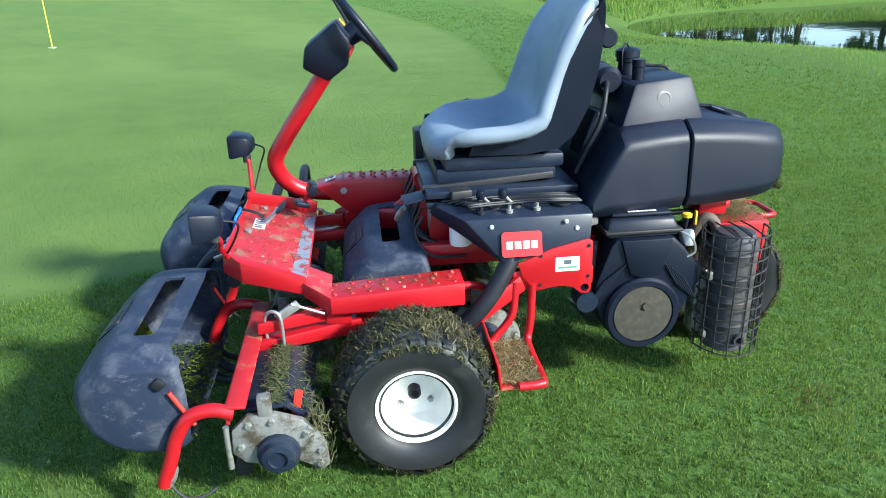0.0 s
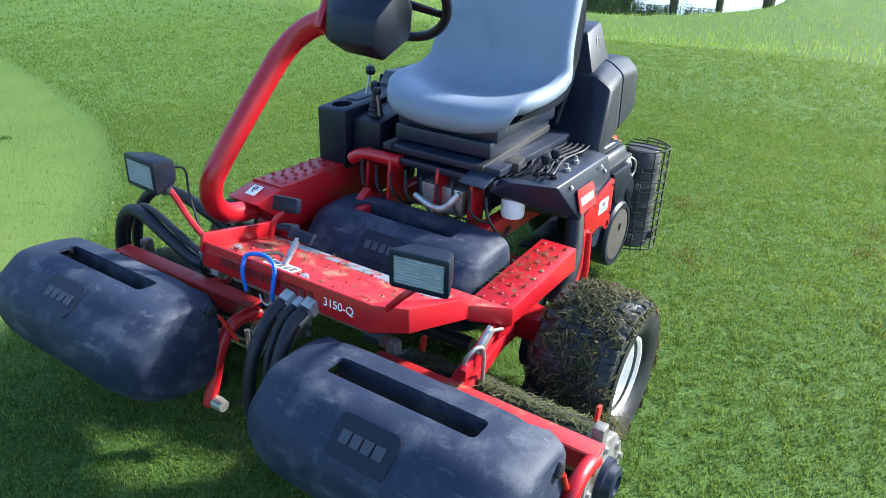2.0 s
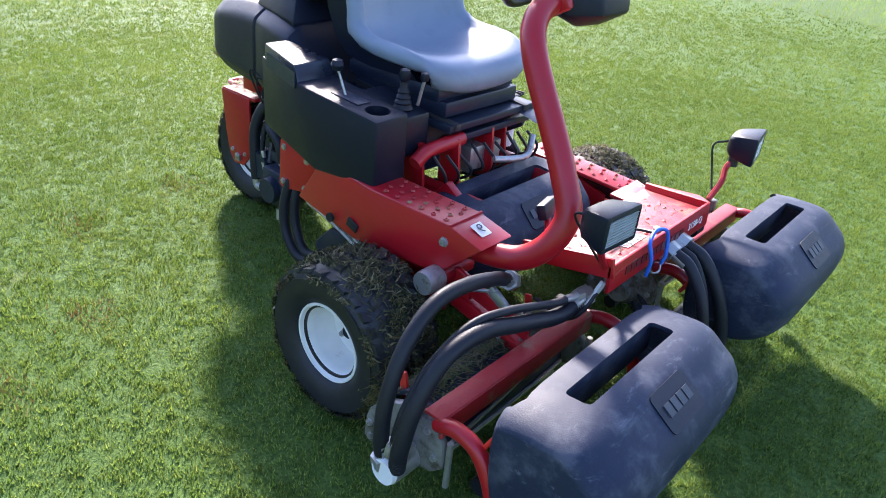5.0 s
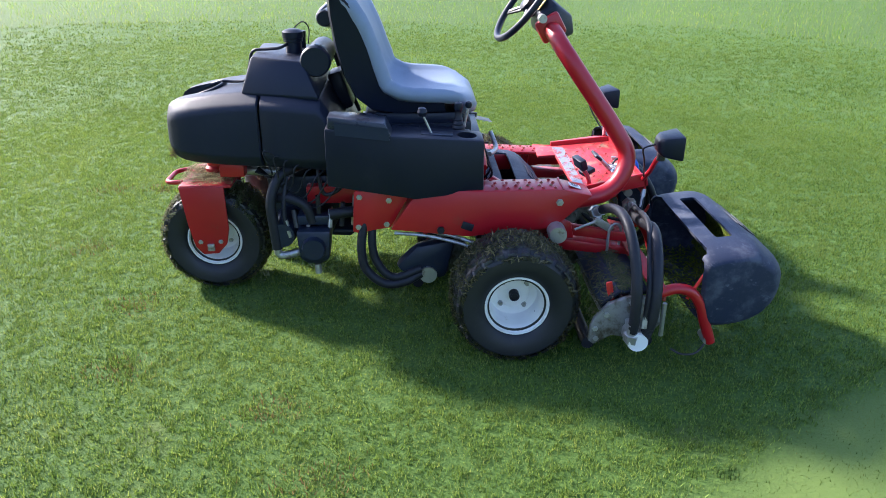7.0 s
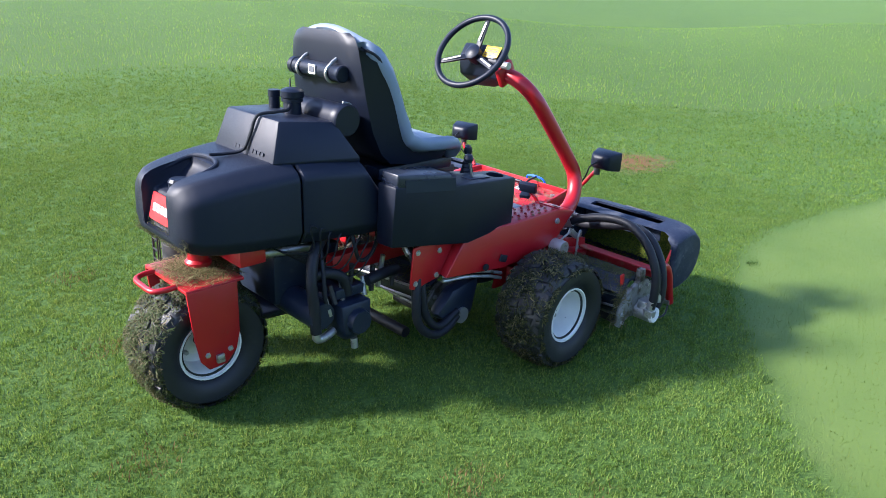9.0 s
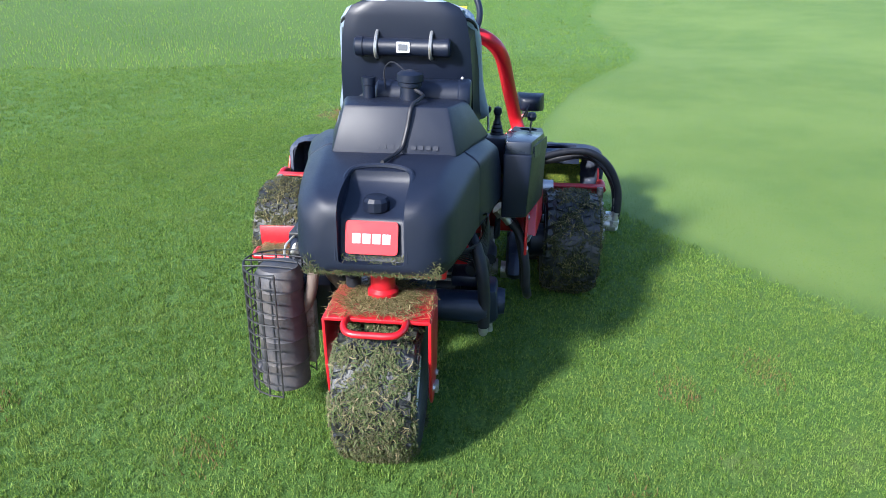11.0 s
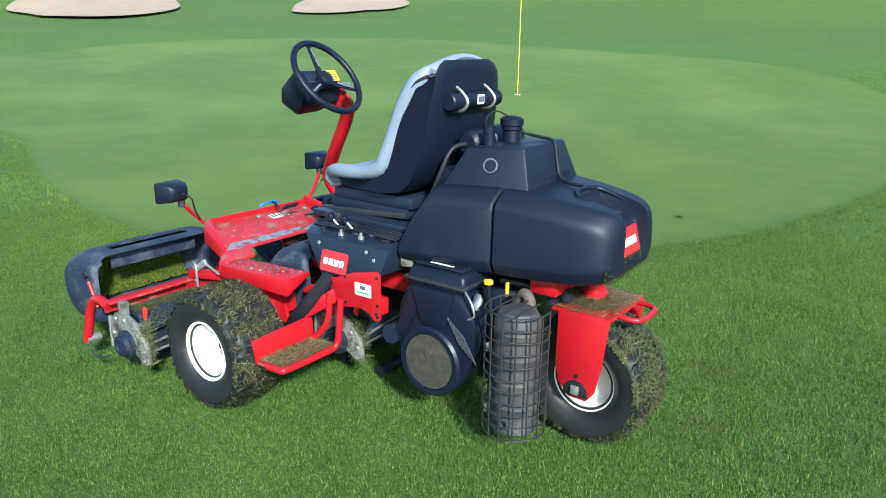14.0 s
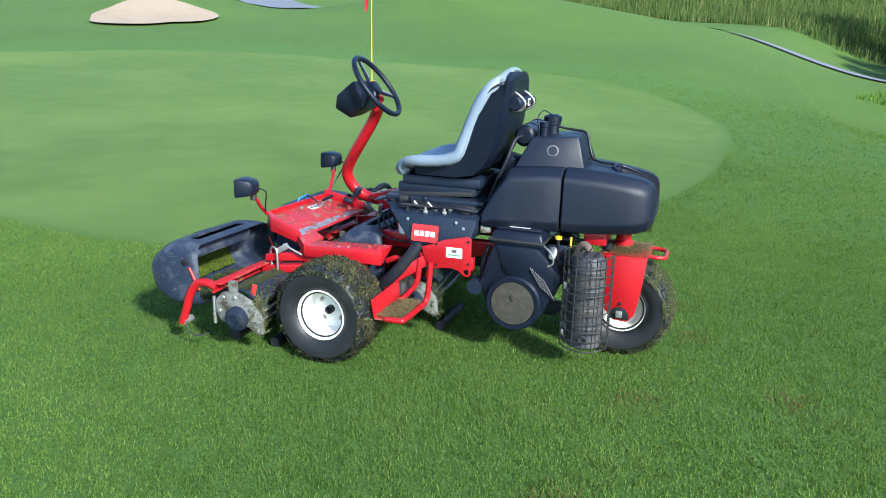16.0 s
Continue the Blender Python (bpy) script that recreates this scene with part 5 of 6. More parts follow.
# -- work lamps --
def lamp(s, at, yaw):
    q = new("work_lamp")
    q.parent = mower
    tagged(q, "square black work lamp on a red bracket")
    m = pose(*at, 0, 0, yaw)
    shell_pts = [(0.045, y, z) for y in (-0.072, 0.072) for z in (-0.047, 0.047)] + [(-0.030, y, z) for y in (-0.050, 0.050) for z in (-0.036, 0.034)] + [(-0.045, y, z) for y in (-0.030, 0.030) for z in (-0.02, 0.02)]
    sh = part("lamp_housing", moved(cut(hull(shell_pts, 0.010), rbox((0.05, 0, 0), (0.024, 0.118, 0.066), 0.0)), m), BLACK, q, "", 30)
    part("lamp_lens", moved(rbox((0.039, 0, 0), (0.006, 0.117, 0.065), 0.0), m), LENS, sh, "pale ribbed lamp glass")
    for k in range(9):
        part("lens_rib", moved(rod((0.0425, -0.057, -0.028 + 0.007 * k), (0.0425, 0.057, -0.028 + 0.007 * k), 0.0022, 6), m), LENS, sh)
    b0 = m @ Vector((-0.015, -s * 0.02, -0.045))
    part("lamp_bracket", tube([tuple(b0), tuple(b0 + Vector((-0.01, -s * 0.02, -0.03))), (0.548, s * 0.365, 0.605), (0.540, s * 0.318, 0.555)], 0.009, 8), RED, q)
    part("lamp_joint", lathe([(0.0, -0.018), (0.016, -0.018), (0.016, 0.012), (0.0, 0.012)], tuple(b0 + Vector((0, 0, -0.004))), "z", 12), WIRE, q)
    part("lamp_wire", tube([tuple(m @ Vector((-0.045, 0, 0))), tuple(m @ Vector((-0.085, s * -0.01, -0.02))), tuple(m @ Vector((-0.07, -s * 0.04, -0.075))), (0.535, s * 0.34, 0.575)], 0.0035, 6), HOSE, q)


lamp(-1, (0.577, -0.447, 0.735), -4)
lamp(1, (0.560, 0.440, 0.712), 10)


# -- grass baskets --
PROFILE = [(0.612, 0.462), (0.626, 0.485), (0.68, 0.495), (0.74, 0.497), (0.792, 0.495), (0.828, 0.483), (0.864, 0.4535), (0.899, 0.423), (0.917, 0.380), (0.911, 0.322), (0.886, 0.266), (0.838, 0.222), (0.76, 0.195), (0.67, 0.190), (0.622, 0.212), (0.606, 0.28), (0.604, 0.39)]


def basket_body(half, scale=1.0, rear=0.0):
    prof = [(q.x, q.y) for q in curve_points([(*p, 0) for p in PROFILE] + [(*PROFILE[0], 0)], 4)[:-1]]
    cx, cz = 0.735, 0.350
    rings = []
    ends = [(1.0, 0.66), (0.993, 0.715), (0.972, 0.775), (0.93, 0.845), (0.87, 0.905), (0.79, 0.952), (0.69, 0.982), (0.55, 0.997), (0.3, 1.0)]
    for t, s in [(-t, s) for t, s in ends] + [(0.0, 1.0)] + ends[::-1]:
        rings.append([(cx + (x - cx) * scale * (s if x > cx else 1 - (1 - s) * 0.55) - rear, t * half * (1 - (1 - scale) * 0.45), cz + (z - cz) * scale * (1 - (1 - s) * 0.8)) for x, z in prof])
    return loft(rings)


def basket(name, half, m, slot, label):
    q = new(name)
    q.parent = mower
    tagged(q, label)
    body = cut(basket_body(half), basket_body(half, 0.935), rbox((0.565, 0, 0.350), (0.235, 2 * half - 0.075, 0.285), 0.045), rbox((0.545, 0, 0.345), (0.18, 2 * half - 0.03, 0.25), 0.03), rbox((0.7325, 0, 0.50), (0.062, 2 * slot, 0.16), 0.012))
    b = part("basket_shell", moved(body, m), BASKET, q, "scuffed dark grey moulded plastic", 32)
    part("slot_wall", moved(rbox((0.6975, 0, 0.452), (0.006, 2 * slot + 0.03, 0.075), 0.002), m), BASKET, b)
    fu, fv = (0, 1, 0), (-0.764, 0, 0.645)
    m3 = m.to_3x3()
    pad = plate_on(b, "badge_pad", m @ Vector((0.8640, 0.0, 0.4535)), m3 @ Vector(fu), m3 @ Vector(fv), 0.150, 0.092, TANK, "dark rectangular pad with raised block marks", 0.004, 0.014)
    bars(pad, m @ Vector((0.8665, 0.0, 0.4566)), m3 @ Vector(fu), m3 @ Vector(fv), (1, 1, 1, 1), 0.022, 0.028, 0.006, MOULDED, "raised_bar", 0.003)
    return q, b


front_baskets = {}
for s in (1, -1):
    q, b = basket("grass_basket", 0.330, pose(-0.022, 0.490, -0.006) if s > 0 else pose(0.858, -0.522, 0.448) @ pose(0, 0, 0, 0, -5, 0) @ pose(-0.864, 0, -0.4535), 0.192, "front grass basket of scuffed dark grey plastic")
    front_baskets[s] = q
    for e in (1, -1):
        part("latch_rod", rod((0.578, s * 0.503 + e * 0.322, 0.295), (0.628, s * 0.503 + e * 0.322, 0.395), 0.006), ORANGE, q, "red latch rod at the basket end")
        part("latch_notch", rbox((0.650, s * 0.503 + e * 0.318, 0.420), (0.030, 0.020, 0.03), 0.006, (0, -50, 0)), HOSE, q)
CEN = pose(0.023, -0.012, 0.529) @ pose(0, 0, 0, 0, 5, 0) @ pose(-0.727, 0, -0.505)
cq, b = basket("grass_basket", 0.318, CEN, 0.19, "centre grass basket below the foot deck")
n = 1200
gy, gx, gz = rng.uniform(-0.27, 0.27, n), rng.uniform(0.62, 0.86, n), rng.uniform(0.212, 0.226, n)
for s in (1, -1):
    clippings("grass_clippings", np.column_stack([gx - 0.02, s * 0.503 + gy, gz]), np.tile([0, 0, 1.0], (n, 1)), front_baskets[s], FRESH_CLIPPING, length=(0.012, 0.03), width=0.005, lift=0.006)
    wz = rng.uniform(0.25, 0.42, 8000)
    wx = 0.850 - 5.0 * (wz - 0.350) ** 2
    clippings("grass_clippings", np.column_stack([wx, s * 0.503 + rng.uniform(-0.25, 0.25, 8000), wz]), np.tile([-1.0, 0, 0.1], (8000, 1)), front_baskets[s], FRESH_CLIPPING, length=(0.008, 0.018), width=0.005, lift=0.003, label="damp clippings clinging inside the basket")


# -- cutting units --
def cutting_unit(s, cx, cy, half, cz, motor, label):
    q = new("cutting_unit")
    q.parent = mower
    tagged(q, label)
    a, b = cy - half, cy + half
    part("reel", lathe([(0.0, a + 0.02), (0.062, a + 0.02), (0.062, b - 0.02), (0.0, b - 0.02)], (cx - 0.02, 0, cz - 0.06), "y", 24), PANEL, q)
    for k in range(8):
        t = 2 * math.pi * k / 8
        part("reel_blade", tube([(cx - 0.02 + 0.066 * math.cos(t + w), a + 0.03 + (b - a - 0.06) * j / 6, cz - 0.06 + 0.066 * math.sin(t + w)) for j, w in enumerate([0.14 * i for i in range(7)])], 0.006, 6, 2), STEEL, q)
    part("front_roller", lathe([(0.0, a + 0.13), (0.026, a + 0.13), (0.026, b - 0.13), (0.0, b - 0.13)], (cx + 0.10, 0, 0.034), "y", 18), HOSE, q)
    part("rear_roller", lathe([(0.0, a + 0.13), (0.024, a + 0.13), (0.024, b - 0.13), (0.0, b - 0.13)], (cx - 0.12, 0, 0.030), "y", 18), HOSE, q)
    part("reel_shield", prism([(cx - 0.12, cz + 0.02), (cx - 0.06, cz + 0.07), (cx + 0.05, cz + 0.065), (cx + 0.05, cz + 0.055), (cx - 0.055, cz + 0.06), (cx - 0.115, cz + 0.01)], a + 0.01, b - 0.01, "y", 0.001), PANEL, q)
    for e, y in ((1, b), (-1, a)):
        lo, hi = sorted((y, y + e * 0.022))
        sp = part("side_casting", prism([(cx - 0.145, cz - 0.02), (cx - 0.10, cz + 0.035), (cx - 0.03, cz + 0.062), (cx + 0.045, cz + 0.060), (cx + 0.085, cz + 0.02), (cx + 0.09, cz - 0.05), (cx + 0.06, cz - 0.08), (cx - 0.02, cz - 0.10), (cx - 0.08, cz - 0.09), (cx - 0.14, cz - 0.125), (cx - 0.16, cz - 0.11), (cx - 0.155, cz - 0.05)], lo, hi, "y", 0.005), CAST, q, "grey cast reel end, soiled")
        for bx, bz in ((cx - 0.105, cz - 0.005), (cx + 0.04, cz + 0.035), (cx - 0.02, cz + 0.04), (cx - 0.14, cz - 0.06), (cx - 0.135, cz - 0.10), (cx + 0.065, cz - 0.03)):
            bolt(sp, (bx, y + e * 0.022, bz), (0, e, 0), 0.008, 0.008)
        part("bolt_bracket", rbox((cx - 0.005, y + e * 0.008, cz + 0.085), (0.035, 0.03, 0.06), 0.005), CAST, q)
        part("adjuster", rod((cx + 0.10, y + e * 0.012, cz - 0.10), (cx + 0.10, y + e * 0.012, cz + 0.03), 0.008), STEEL, q)
        if e == motor:
            if s > 0:
                part("drive_cap", lathe([(0.0, 0.0), (0.058, 0.0), (0.056, e * 0.014), (0.046, e * 0.018), (0.042, e * 0.034), (0.026, e * 0.038), (0.024, e * 0.030), (0.0, e * 0.030)], (cx - 0.03, y + e * 0.022, cz - 0.055), "y", 16), PANEL, q, "black drive cover")
            else:
                mt = part("hydraulic_motor", join(lathe([(0.0, 0.0), (0.038, 0.0), (0.038, e * 0.075), (0.0, e * 0.075)], (cx - 0.01, y + e * 0.022, cz - 0.07), "y", 20), rbox((cx - 0.01, y + e * 0.055, cz - 0.05), (0.062, 0.05, 0.075), 0.006)), STEEL, q, "silver hydraulic reel motor")
                part("motor_end", lathe([(0.0, 0.0), (0.036, 0.0), (0.033, e * 0.012), (0.0, e * 0.012)], (cx - 0.01, y + e * 0.097, cz - 0.07), "y", 18), DECAL_WHITE, mt)
        else:
            part("bearing_cap", lathe([(0.0, 0.0), (0.040, 0.0), (0.034, e * 0.025), (0.0, e * 0.028)], (cx - 0.03, y + e * 0.022, cz - 0.055), "y", 16), CAST, q)
        part("red_latch", rbox((cx - 0.085, y - e * 0.03, cz + 0.06), (0.022, 0.010, 0.075), 0.003, (0, -12, 0)), ORANGE, q)
    m = 1500
    gy = rng.uniform(a + 0.02, b - 0.02, m)
    gx = rng.normal(cx - 0.045, 0.035, m).clip(cx - 0.13, cx + 0.045)
    gz = cz + 0.075 - np.abs(gx - cx + 0.02) * 0.55 + rng.uniform(0, 0.014, m)
    clippings("grass_clippings", np.column_stack([gx, gy, gz]), np.tile([-0.2, 0, 0.98], (m, 1)), q, length=(0.02, 0.06), width=0.003, label="matted grass clippings over the reel")
    m = 300
    for y in (a, b):
        clippings("grass_clippings", np.column_stack([rng.normal(cx - 0.13, 0.02, m), y + rng.normal(0, 0.015, m), rng.uniform(cz - 0.12, cz + 0.05, m)]), np.tile([-0.9, 0.3, 0.3], (m, 1)), q, length=(0.015, 0.05), label="dry grass clumped on the reel end")
    return q


for s in (1, -1):
    q = cutting_unit(s, 0.405, s * 0.522, 0.285, 0.245, s, "front reel cutting unit matted with clippings")
    pf = new("pull_frame")
    pf.parent = mower
    tagged(pf, "red tubular frame carrying the cutting unit")
    y0, y1 = sorted((s * 0.22, s * 0.845))
    part("cross_bar", join(rbox((0.468, (y0 + y1) / 2, 0.345), (0.052, y1 - y0, 0.010), 0.003), rbox((0.492, (y0 + y1) / 2, 0.322), (0.010, y1 - y0, 0.052), 0.003)), BAR_RED, pf, "red angle bar dusted with dry grass")
    for y in (s * 0.835, s * 0.205):
        part("roller_arm", tube([(0.475, y, 0.325), (0.530, y, 0.340), (0.585, y, 0.325), (0.625, y, 0.270), (0.648, y, 0.205), (0.672, y, 0.145), (0.678, y, 0.125)], 0.019, 12), RED, pf)
        part("roller_pin", lathe([(0.0, -0.03), (0.017, -0.03), (0.020, 0.0), (0.017, 0.03), (0.0, 0.03)], (0.668, y - s * 0.02, 0.135), "y", 14), STEEL, pf)
        part("basket_hook", tube([(0.67, y, 0.13), (0.63, y + s * 0.01, 0.085), (0.585, y, 0.075), (0.55, y - s * 0.02, 0.085)], 0.004, 8), WIRE, pf)
    part("draw_bar", hull([(0.47, s * 0.43, 0.335), (0.47, s * 0.49, 0.335), (0.47, s * 0.43, 0.30), (0.47, s * 0.49, 0.30), (0.14, s * 0.39, 0.375), (0.14, s * 0.45, 0.375), (0.14, s * 0.39, 0.325), (0.14, s * 0.45, 0.325)], 0.006), RED, pf)
    part("lift_bracket", hull([(0.45, s * 0.465, 0.395), (0.45, s * 0.485, 0.395), (0.20, s * 0.425, 0.43), (0.20, s * 0.445, 0.43), (0.45, s * 0.465, 0.360), (0.45, s * 0.485, 0.360), (0.20, s * 0.425, 0.38), (0.20, s * 0.445, 0.38)], 0.004), RED, pf)
    part("lift_ear", prism([(0.17, 0.36), (0.25, 0.37), (0.235, 0.435), (0.20, 0.45), (0.165, 0.435)], *sorted((s * 0.445, s * 0.46)), "y", 0.004), RED, pf)
    part("latch_arm", hull([(0.36, s * 0.47, 0.44), (0.36, s * 0.485, 0.44), (0.33, s * 0.47, 0.465), (0.33, s * 0.485, 0.465), (0.315, s * 0.47, 0.44), (0.315, s * 0.485, 0.44), (0.40, s * 0.47, 0.42), (0.40, s * 0.485, 0.42), (0.38, s * 0.47, 0.40), (0.38, s * 0.485, 0.40)], 0.004), STEEL, pf, "grey steel latch")
    part("latch_pin", rod((0.345, s * 0.482, 0.455), (0.25, s * 0.47, 0.41), 0.005), STEEL, pf)
    part("stop_rod", tube([(0.425, s * 0.46, 0.30), (0.43, s * 0.465, 0.39), (0.42, s * 0.475, 0.425), (0.395, s * 0.485, 0.435), (0.378, s * 0.49, 0.41), (0.376, s * 0.49, 0.31)], 0.0055, 10), STEEL, pf, "bent bright steel rod")
cutting_unit(1, -0.235, 0.005, 0.285, 0.255, 1, "centre reel cutting unit between the wheels")
part("centre_hook", tube([(-0.15, 0.36, 0.40), (-0.20, 0.36, 0.42), (-0.26, 0.35, 0.40), (-0.30, 0.345, 0.34)], 0.014, 10), RED, mower)
part("centre_yoke", hull([(-0.20, -0.28, 0.37), (-0.20, 0.30, 0.37), (-0.23, -0.28, 0.37), (-0.23, 0.30, 0.37), (-0.20, -0.28, 0.33), (-0.20, 0.30, 0.33), (-0.23, -0.28, 0.33), (-0.23, 0.30, 0.33)], 0.005), BAR_RED, mower)
cm = part("centre_motor_guard", hull([(-0.36, -0.36, 0.33), (-0.36, -0.43, 0.33), (-0.20, -0.36, 0.36), (-0.20, -0.43, 0.36), (-0.40, -0.36, 0.20), (-0.40, -0.43, 0.20), (-0.24, -0.36, 0.18), (-0.24, -0.43, 0.18), (-0.45, -0.36, 0.24), (-0.45, -0.43, 0.24)], 0.03), PANEL, mower, "dark cast cover on the centre reel drive")
part("centre_motor", lathe([(0.0, -0.44), (0.034, -0.44), (0.036, -0.40), (0.036, -0.34), (0.0, -0.34)], (-0.313, 0, 0.21), "y", 18), STEEL, cm)

# -- hoses --
def hose(points, r, fit_from=True, ribs=0.0, fit_to=False, per=8):
    h = part("hydraulic_hose", tube(points, r, 12, per, ribs), HOSE, mower, "black rubber hydraulic hose")
    for flag, a, b in ((fit_from, points[0], points[1]), (fit_to, points[-1], points[-2])):
        if flag:
            a, b = Vector(a), Vector(b)
            w = (b - a).normalized()
            part("hose_fitting", join(rod(tuple(a), tuple(a + w * 0.055), r * 1.05), rod(tuple(a - w * 0.018), tuple(a + w * 0.012), r * 1.5, 6)), STEEL, h, "bright crimped steel fitting")


hose([(0.575, 0.025, 0.492), (0.640, 0.022, 0.465), (0.705, 0.018, 0.36), (0.725, 0.03, 0.22), (0.690, 0.085, 0.095), (0.60, 0.15, 0.060), (0.50, 0.205, 0.10), (0.43, 0.225, 0.17)], 0.0175)
hose([(0.575, 0.062, 0.492), (0.635, 0.060, 0.470), (0.690, 0.060, 0.37), (0.700, 0.08, 0.25), (0.64, 0.14, 0.13), (0.54, 0.19, 0.13), (0.44, 0.225, 0.20)], 0.011)
hose([(0.575, 0.098, 0.492), (0.645, 0.100, 0.468), (0.715, 0.112, 0.36), (0.745, 0.140, 0.22), (0.715, 0.175, 0.10), (0.62, 0.20, 0.055), (0.51, 0.225, 0.09), (0.43, 0.235, 0.15)], 0.0185, ribs=0.0012, per=26)
hose([(0.34, -0.42, 0.462), (0.36, -0.52, 0.515), (0.365, -0.64, 0.548), (0.365, -0.75, 0.545), (0.37, -0.84, 0.48), (0.375, -0.895, 0.37), (0.375, -0.905, 0.26), (0.375, -0.895, 0.19)], 0.0185, fit_to=True)
hose([(0.50, -0.345, 0.462), (0.49, -0.45, 0.478), (0.47, -0.60, 0.515), (0.45, -0.72, 0.520), (0.43, -0.82, 0.455), (0.42, -0.885, 0.36), (0.41, -0.905, 0.25)], 0.010, fit_to=True)
hose([(0.50, -0.315, 0.445), (0.50, -0.43, 0.438), (0.485, -0.58, 0.475), (0.47, -0.71, 0.505), (0.455, -0.81, 0.475), (0.445, -0.88, 0.38), (0.435, -0.905, 0.27), (0.420, -0.895, 0.19)], 0.0195, ribs=0.0012, per=26)
hose([(-0.55, -0.33, 0.55), (-0.545, -0.40, 0.47), (-0.57, -0.43, 0.36), (-0.56, -0.44, 0.25), (-0.49, -0.45, 0.185), (-0.41, -0.445, 0.185), (-0.34, -0.43, 0.215)], 0.0175)
hose([(-0.52, -0.33, 0.55), (-0.515, -0.39, 0.48), (-0.53, -0.42, 0.37), (-0.515, -0.43, 0.27), (-0.45, -0.44, 0.205), (-0.34, -0.43, 0.235)], 0.0165)
hose([(-0.82, -0.20, 0.60), (-0.90, -0.25, 0.56), (-0.935, -0.28, 0.47), (-0.93, -0.29, 0.36), (-0.925, -0.29, 0.27)], 0.021, False)
hose([(-0.92, -0.24, 0.47), (-0.86, -0.27, 0.48), (-0.80, -0.28, 0.45), (-0.775, -0.28, 0.38)], 0.020, False)
hose([(-0.60, -0.25, 0.60), (-0.66, -0.28, 0.52), (-0.72, -0.28, 0.50), (-0.74, -0.27, 0.57), (-0.74, -0.25, 0.62)], 0.008)
hose([(-0.86, -0.22, 0.60), (-0.88, -0.27, 0.50), (-0.885, -0.29, 0.40), (-0.87, -0.29, 0.34)], 0.009, fit_to=True)
hose([(-0.70, -0.30, 0.42), (-0.62, -0.30, 0.43), (-0.54, -0.28, 0.42)], 0.022, False)
hose([(0.545, -0.33, 0.50), (0.53, -0.36, 0.44), (0.49, -0.37, 0.40), (0.40, -0.38, 0.42)], 0.006)

# -- hydraulic pump on the machine's right --
pump = new("hydraulic_pump")
pump.parent = mower
tagged(pump, "dark oily hydraulic pump below the tank")
part("pump_body", hull([(-0.70, -0.33, 0.36), (-0.84, -0.33, 0.36), (-0.70, -0.20, 0.36), (-0.84, -0.20, 0.36), (-0.71, -0.34, 0.24), (-0.83, -0.34, 0.24), (-0.75, -0.30, 0.20), (-0.80, -0.30, 0.20), (-0.72, -0.20, 0.22), (-0.83, -0.20, 0.22)], 0.014), PANEL, pump)
part("pump_head", lathe([(0.0, -0.36), (0.045, -0.36), (0.05, -0.34), (0.05, -0.2), (0.0, -0.2)], (-0.77, 0, 0.29), "y", 10), PANEL, pump)
part("pump_flange", rbox((-0.77, -0.23, 0.39), (0.13, 0.12, 0.04), 0.006), PANEL, pump)
part("drain_plug", rod((-0.765, -0.305, 0.205), (-0.762, -0.308, 0.165), 0.014, 10), STEEL, pump)
part("elbow", tube([(-0.925, -0.29, 0.27), (-0.92, -0.29, 0.245), (-0.89, -0.29, 0.24), (-0.84, -0.28, 0.25)], 0.016, 10), STEEL, pump)
for k in range(7):
    part("pump_fitting", rod((-0.84 + 0.045 * k, -0.29 + 0.015 * (k % 3), 0.36), (-0.85 + 0.05 * k, -0.27, 0.43 + 0.03 * (k % 3)), 0.010, 8), STEEL if k % 2 else WIRE, pump)
part("support_strut", rod((-0.68, -0.26, 0.39), (-0.74, -0.14, 0.25), 0.010), WIRE, pump)
part("starter", lathe([(0.0, -0.30), (0.05, -0.30), (0.055, -0.27), (0.055, -0.05), (0.0, -0.05)], (-0.90, 0, 0.33), "y", 16), PANEL, pump)
part("undertray", rbox((-0.83, 0.02, 0.42), (0.30, 0.26, 0.20), 0.02), PANEL, pump, "dark engine block")
for k in range(8):
    z0 = 0.44 + 0.02 * k
    part("wire", tube([(-0.62 - 0.03 * k, -0.24, 0.60), (-0.66 - 0.04 * k, -0.29, z0 + 0.10), (-0.78 - 0.02 * k, -0.27, z0), (-1.0, -0.14 - 0.01 * k, 0.57)], 0.0032, 6), HOSE, pump)

# -- engine --
eng = new("engine")
eng.parent = mower
tagged(eng, "black air-cooled engine with round fan screen")
part("blower_housing", prism([(-0.690, 0.545), (-0.880, 0.545), (-0.900, 0.525), (-0.995, 0.425), (-0.985, 0.385), (-0.918, 0.245), (-0.865, 0.180), (-0.785, 0.160), (-0.705, 0.180), (-0.655, 0.245), (-0.622, 0.335), (-0.625, 0.390), (-0.672, 0.525)], 0.21, 0.372, "y", 0.014), BLACK, eng, "ribbed black fan housing", 30)
part("housing_neck", prism([(-0.700, 0.545), (-0.875, 0.545), (-0.845, 0.425), (-0.790, 0.400), (-0.735, 0.425)], 0.36, 0.384, "y", 0.006), BLACK, eng)
part("fan_shroud", lathe([(0.128, 0.34), (0.128, 0.388), (0.120, 0.398), (0.104, 0.398), (0.102, 0.390), (0.0, 0.390), (0.0, 0.34)], (-0.785, 0, 0.285), "y", 44), BLACK, eng, "black round shroud ring")
fs = part("fan_screen", lathe([(0.0, 0.400), (0.03, 0.400), (0.099, 0.396), (0.101, 0.389), (0.0, 0.388)], (-0.785, 0, 0.285), "y", 40), SCREEN, eng, "dusty brown mesh fan screen")
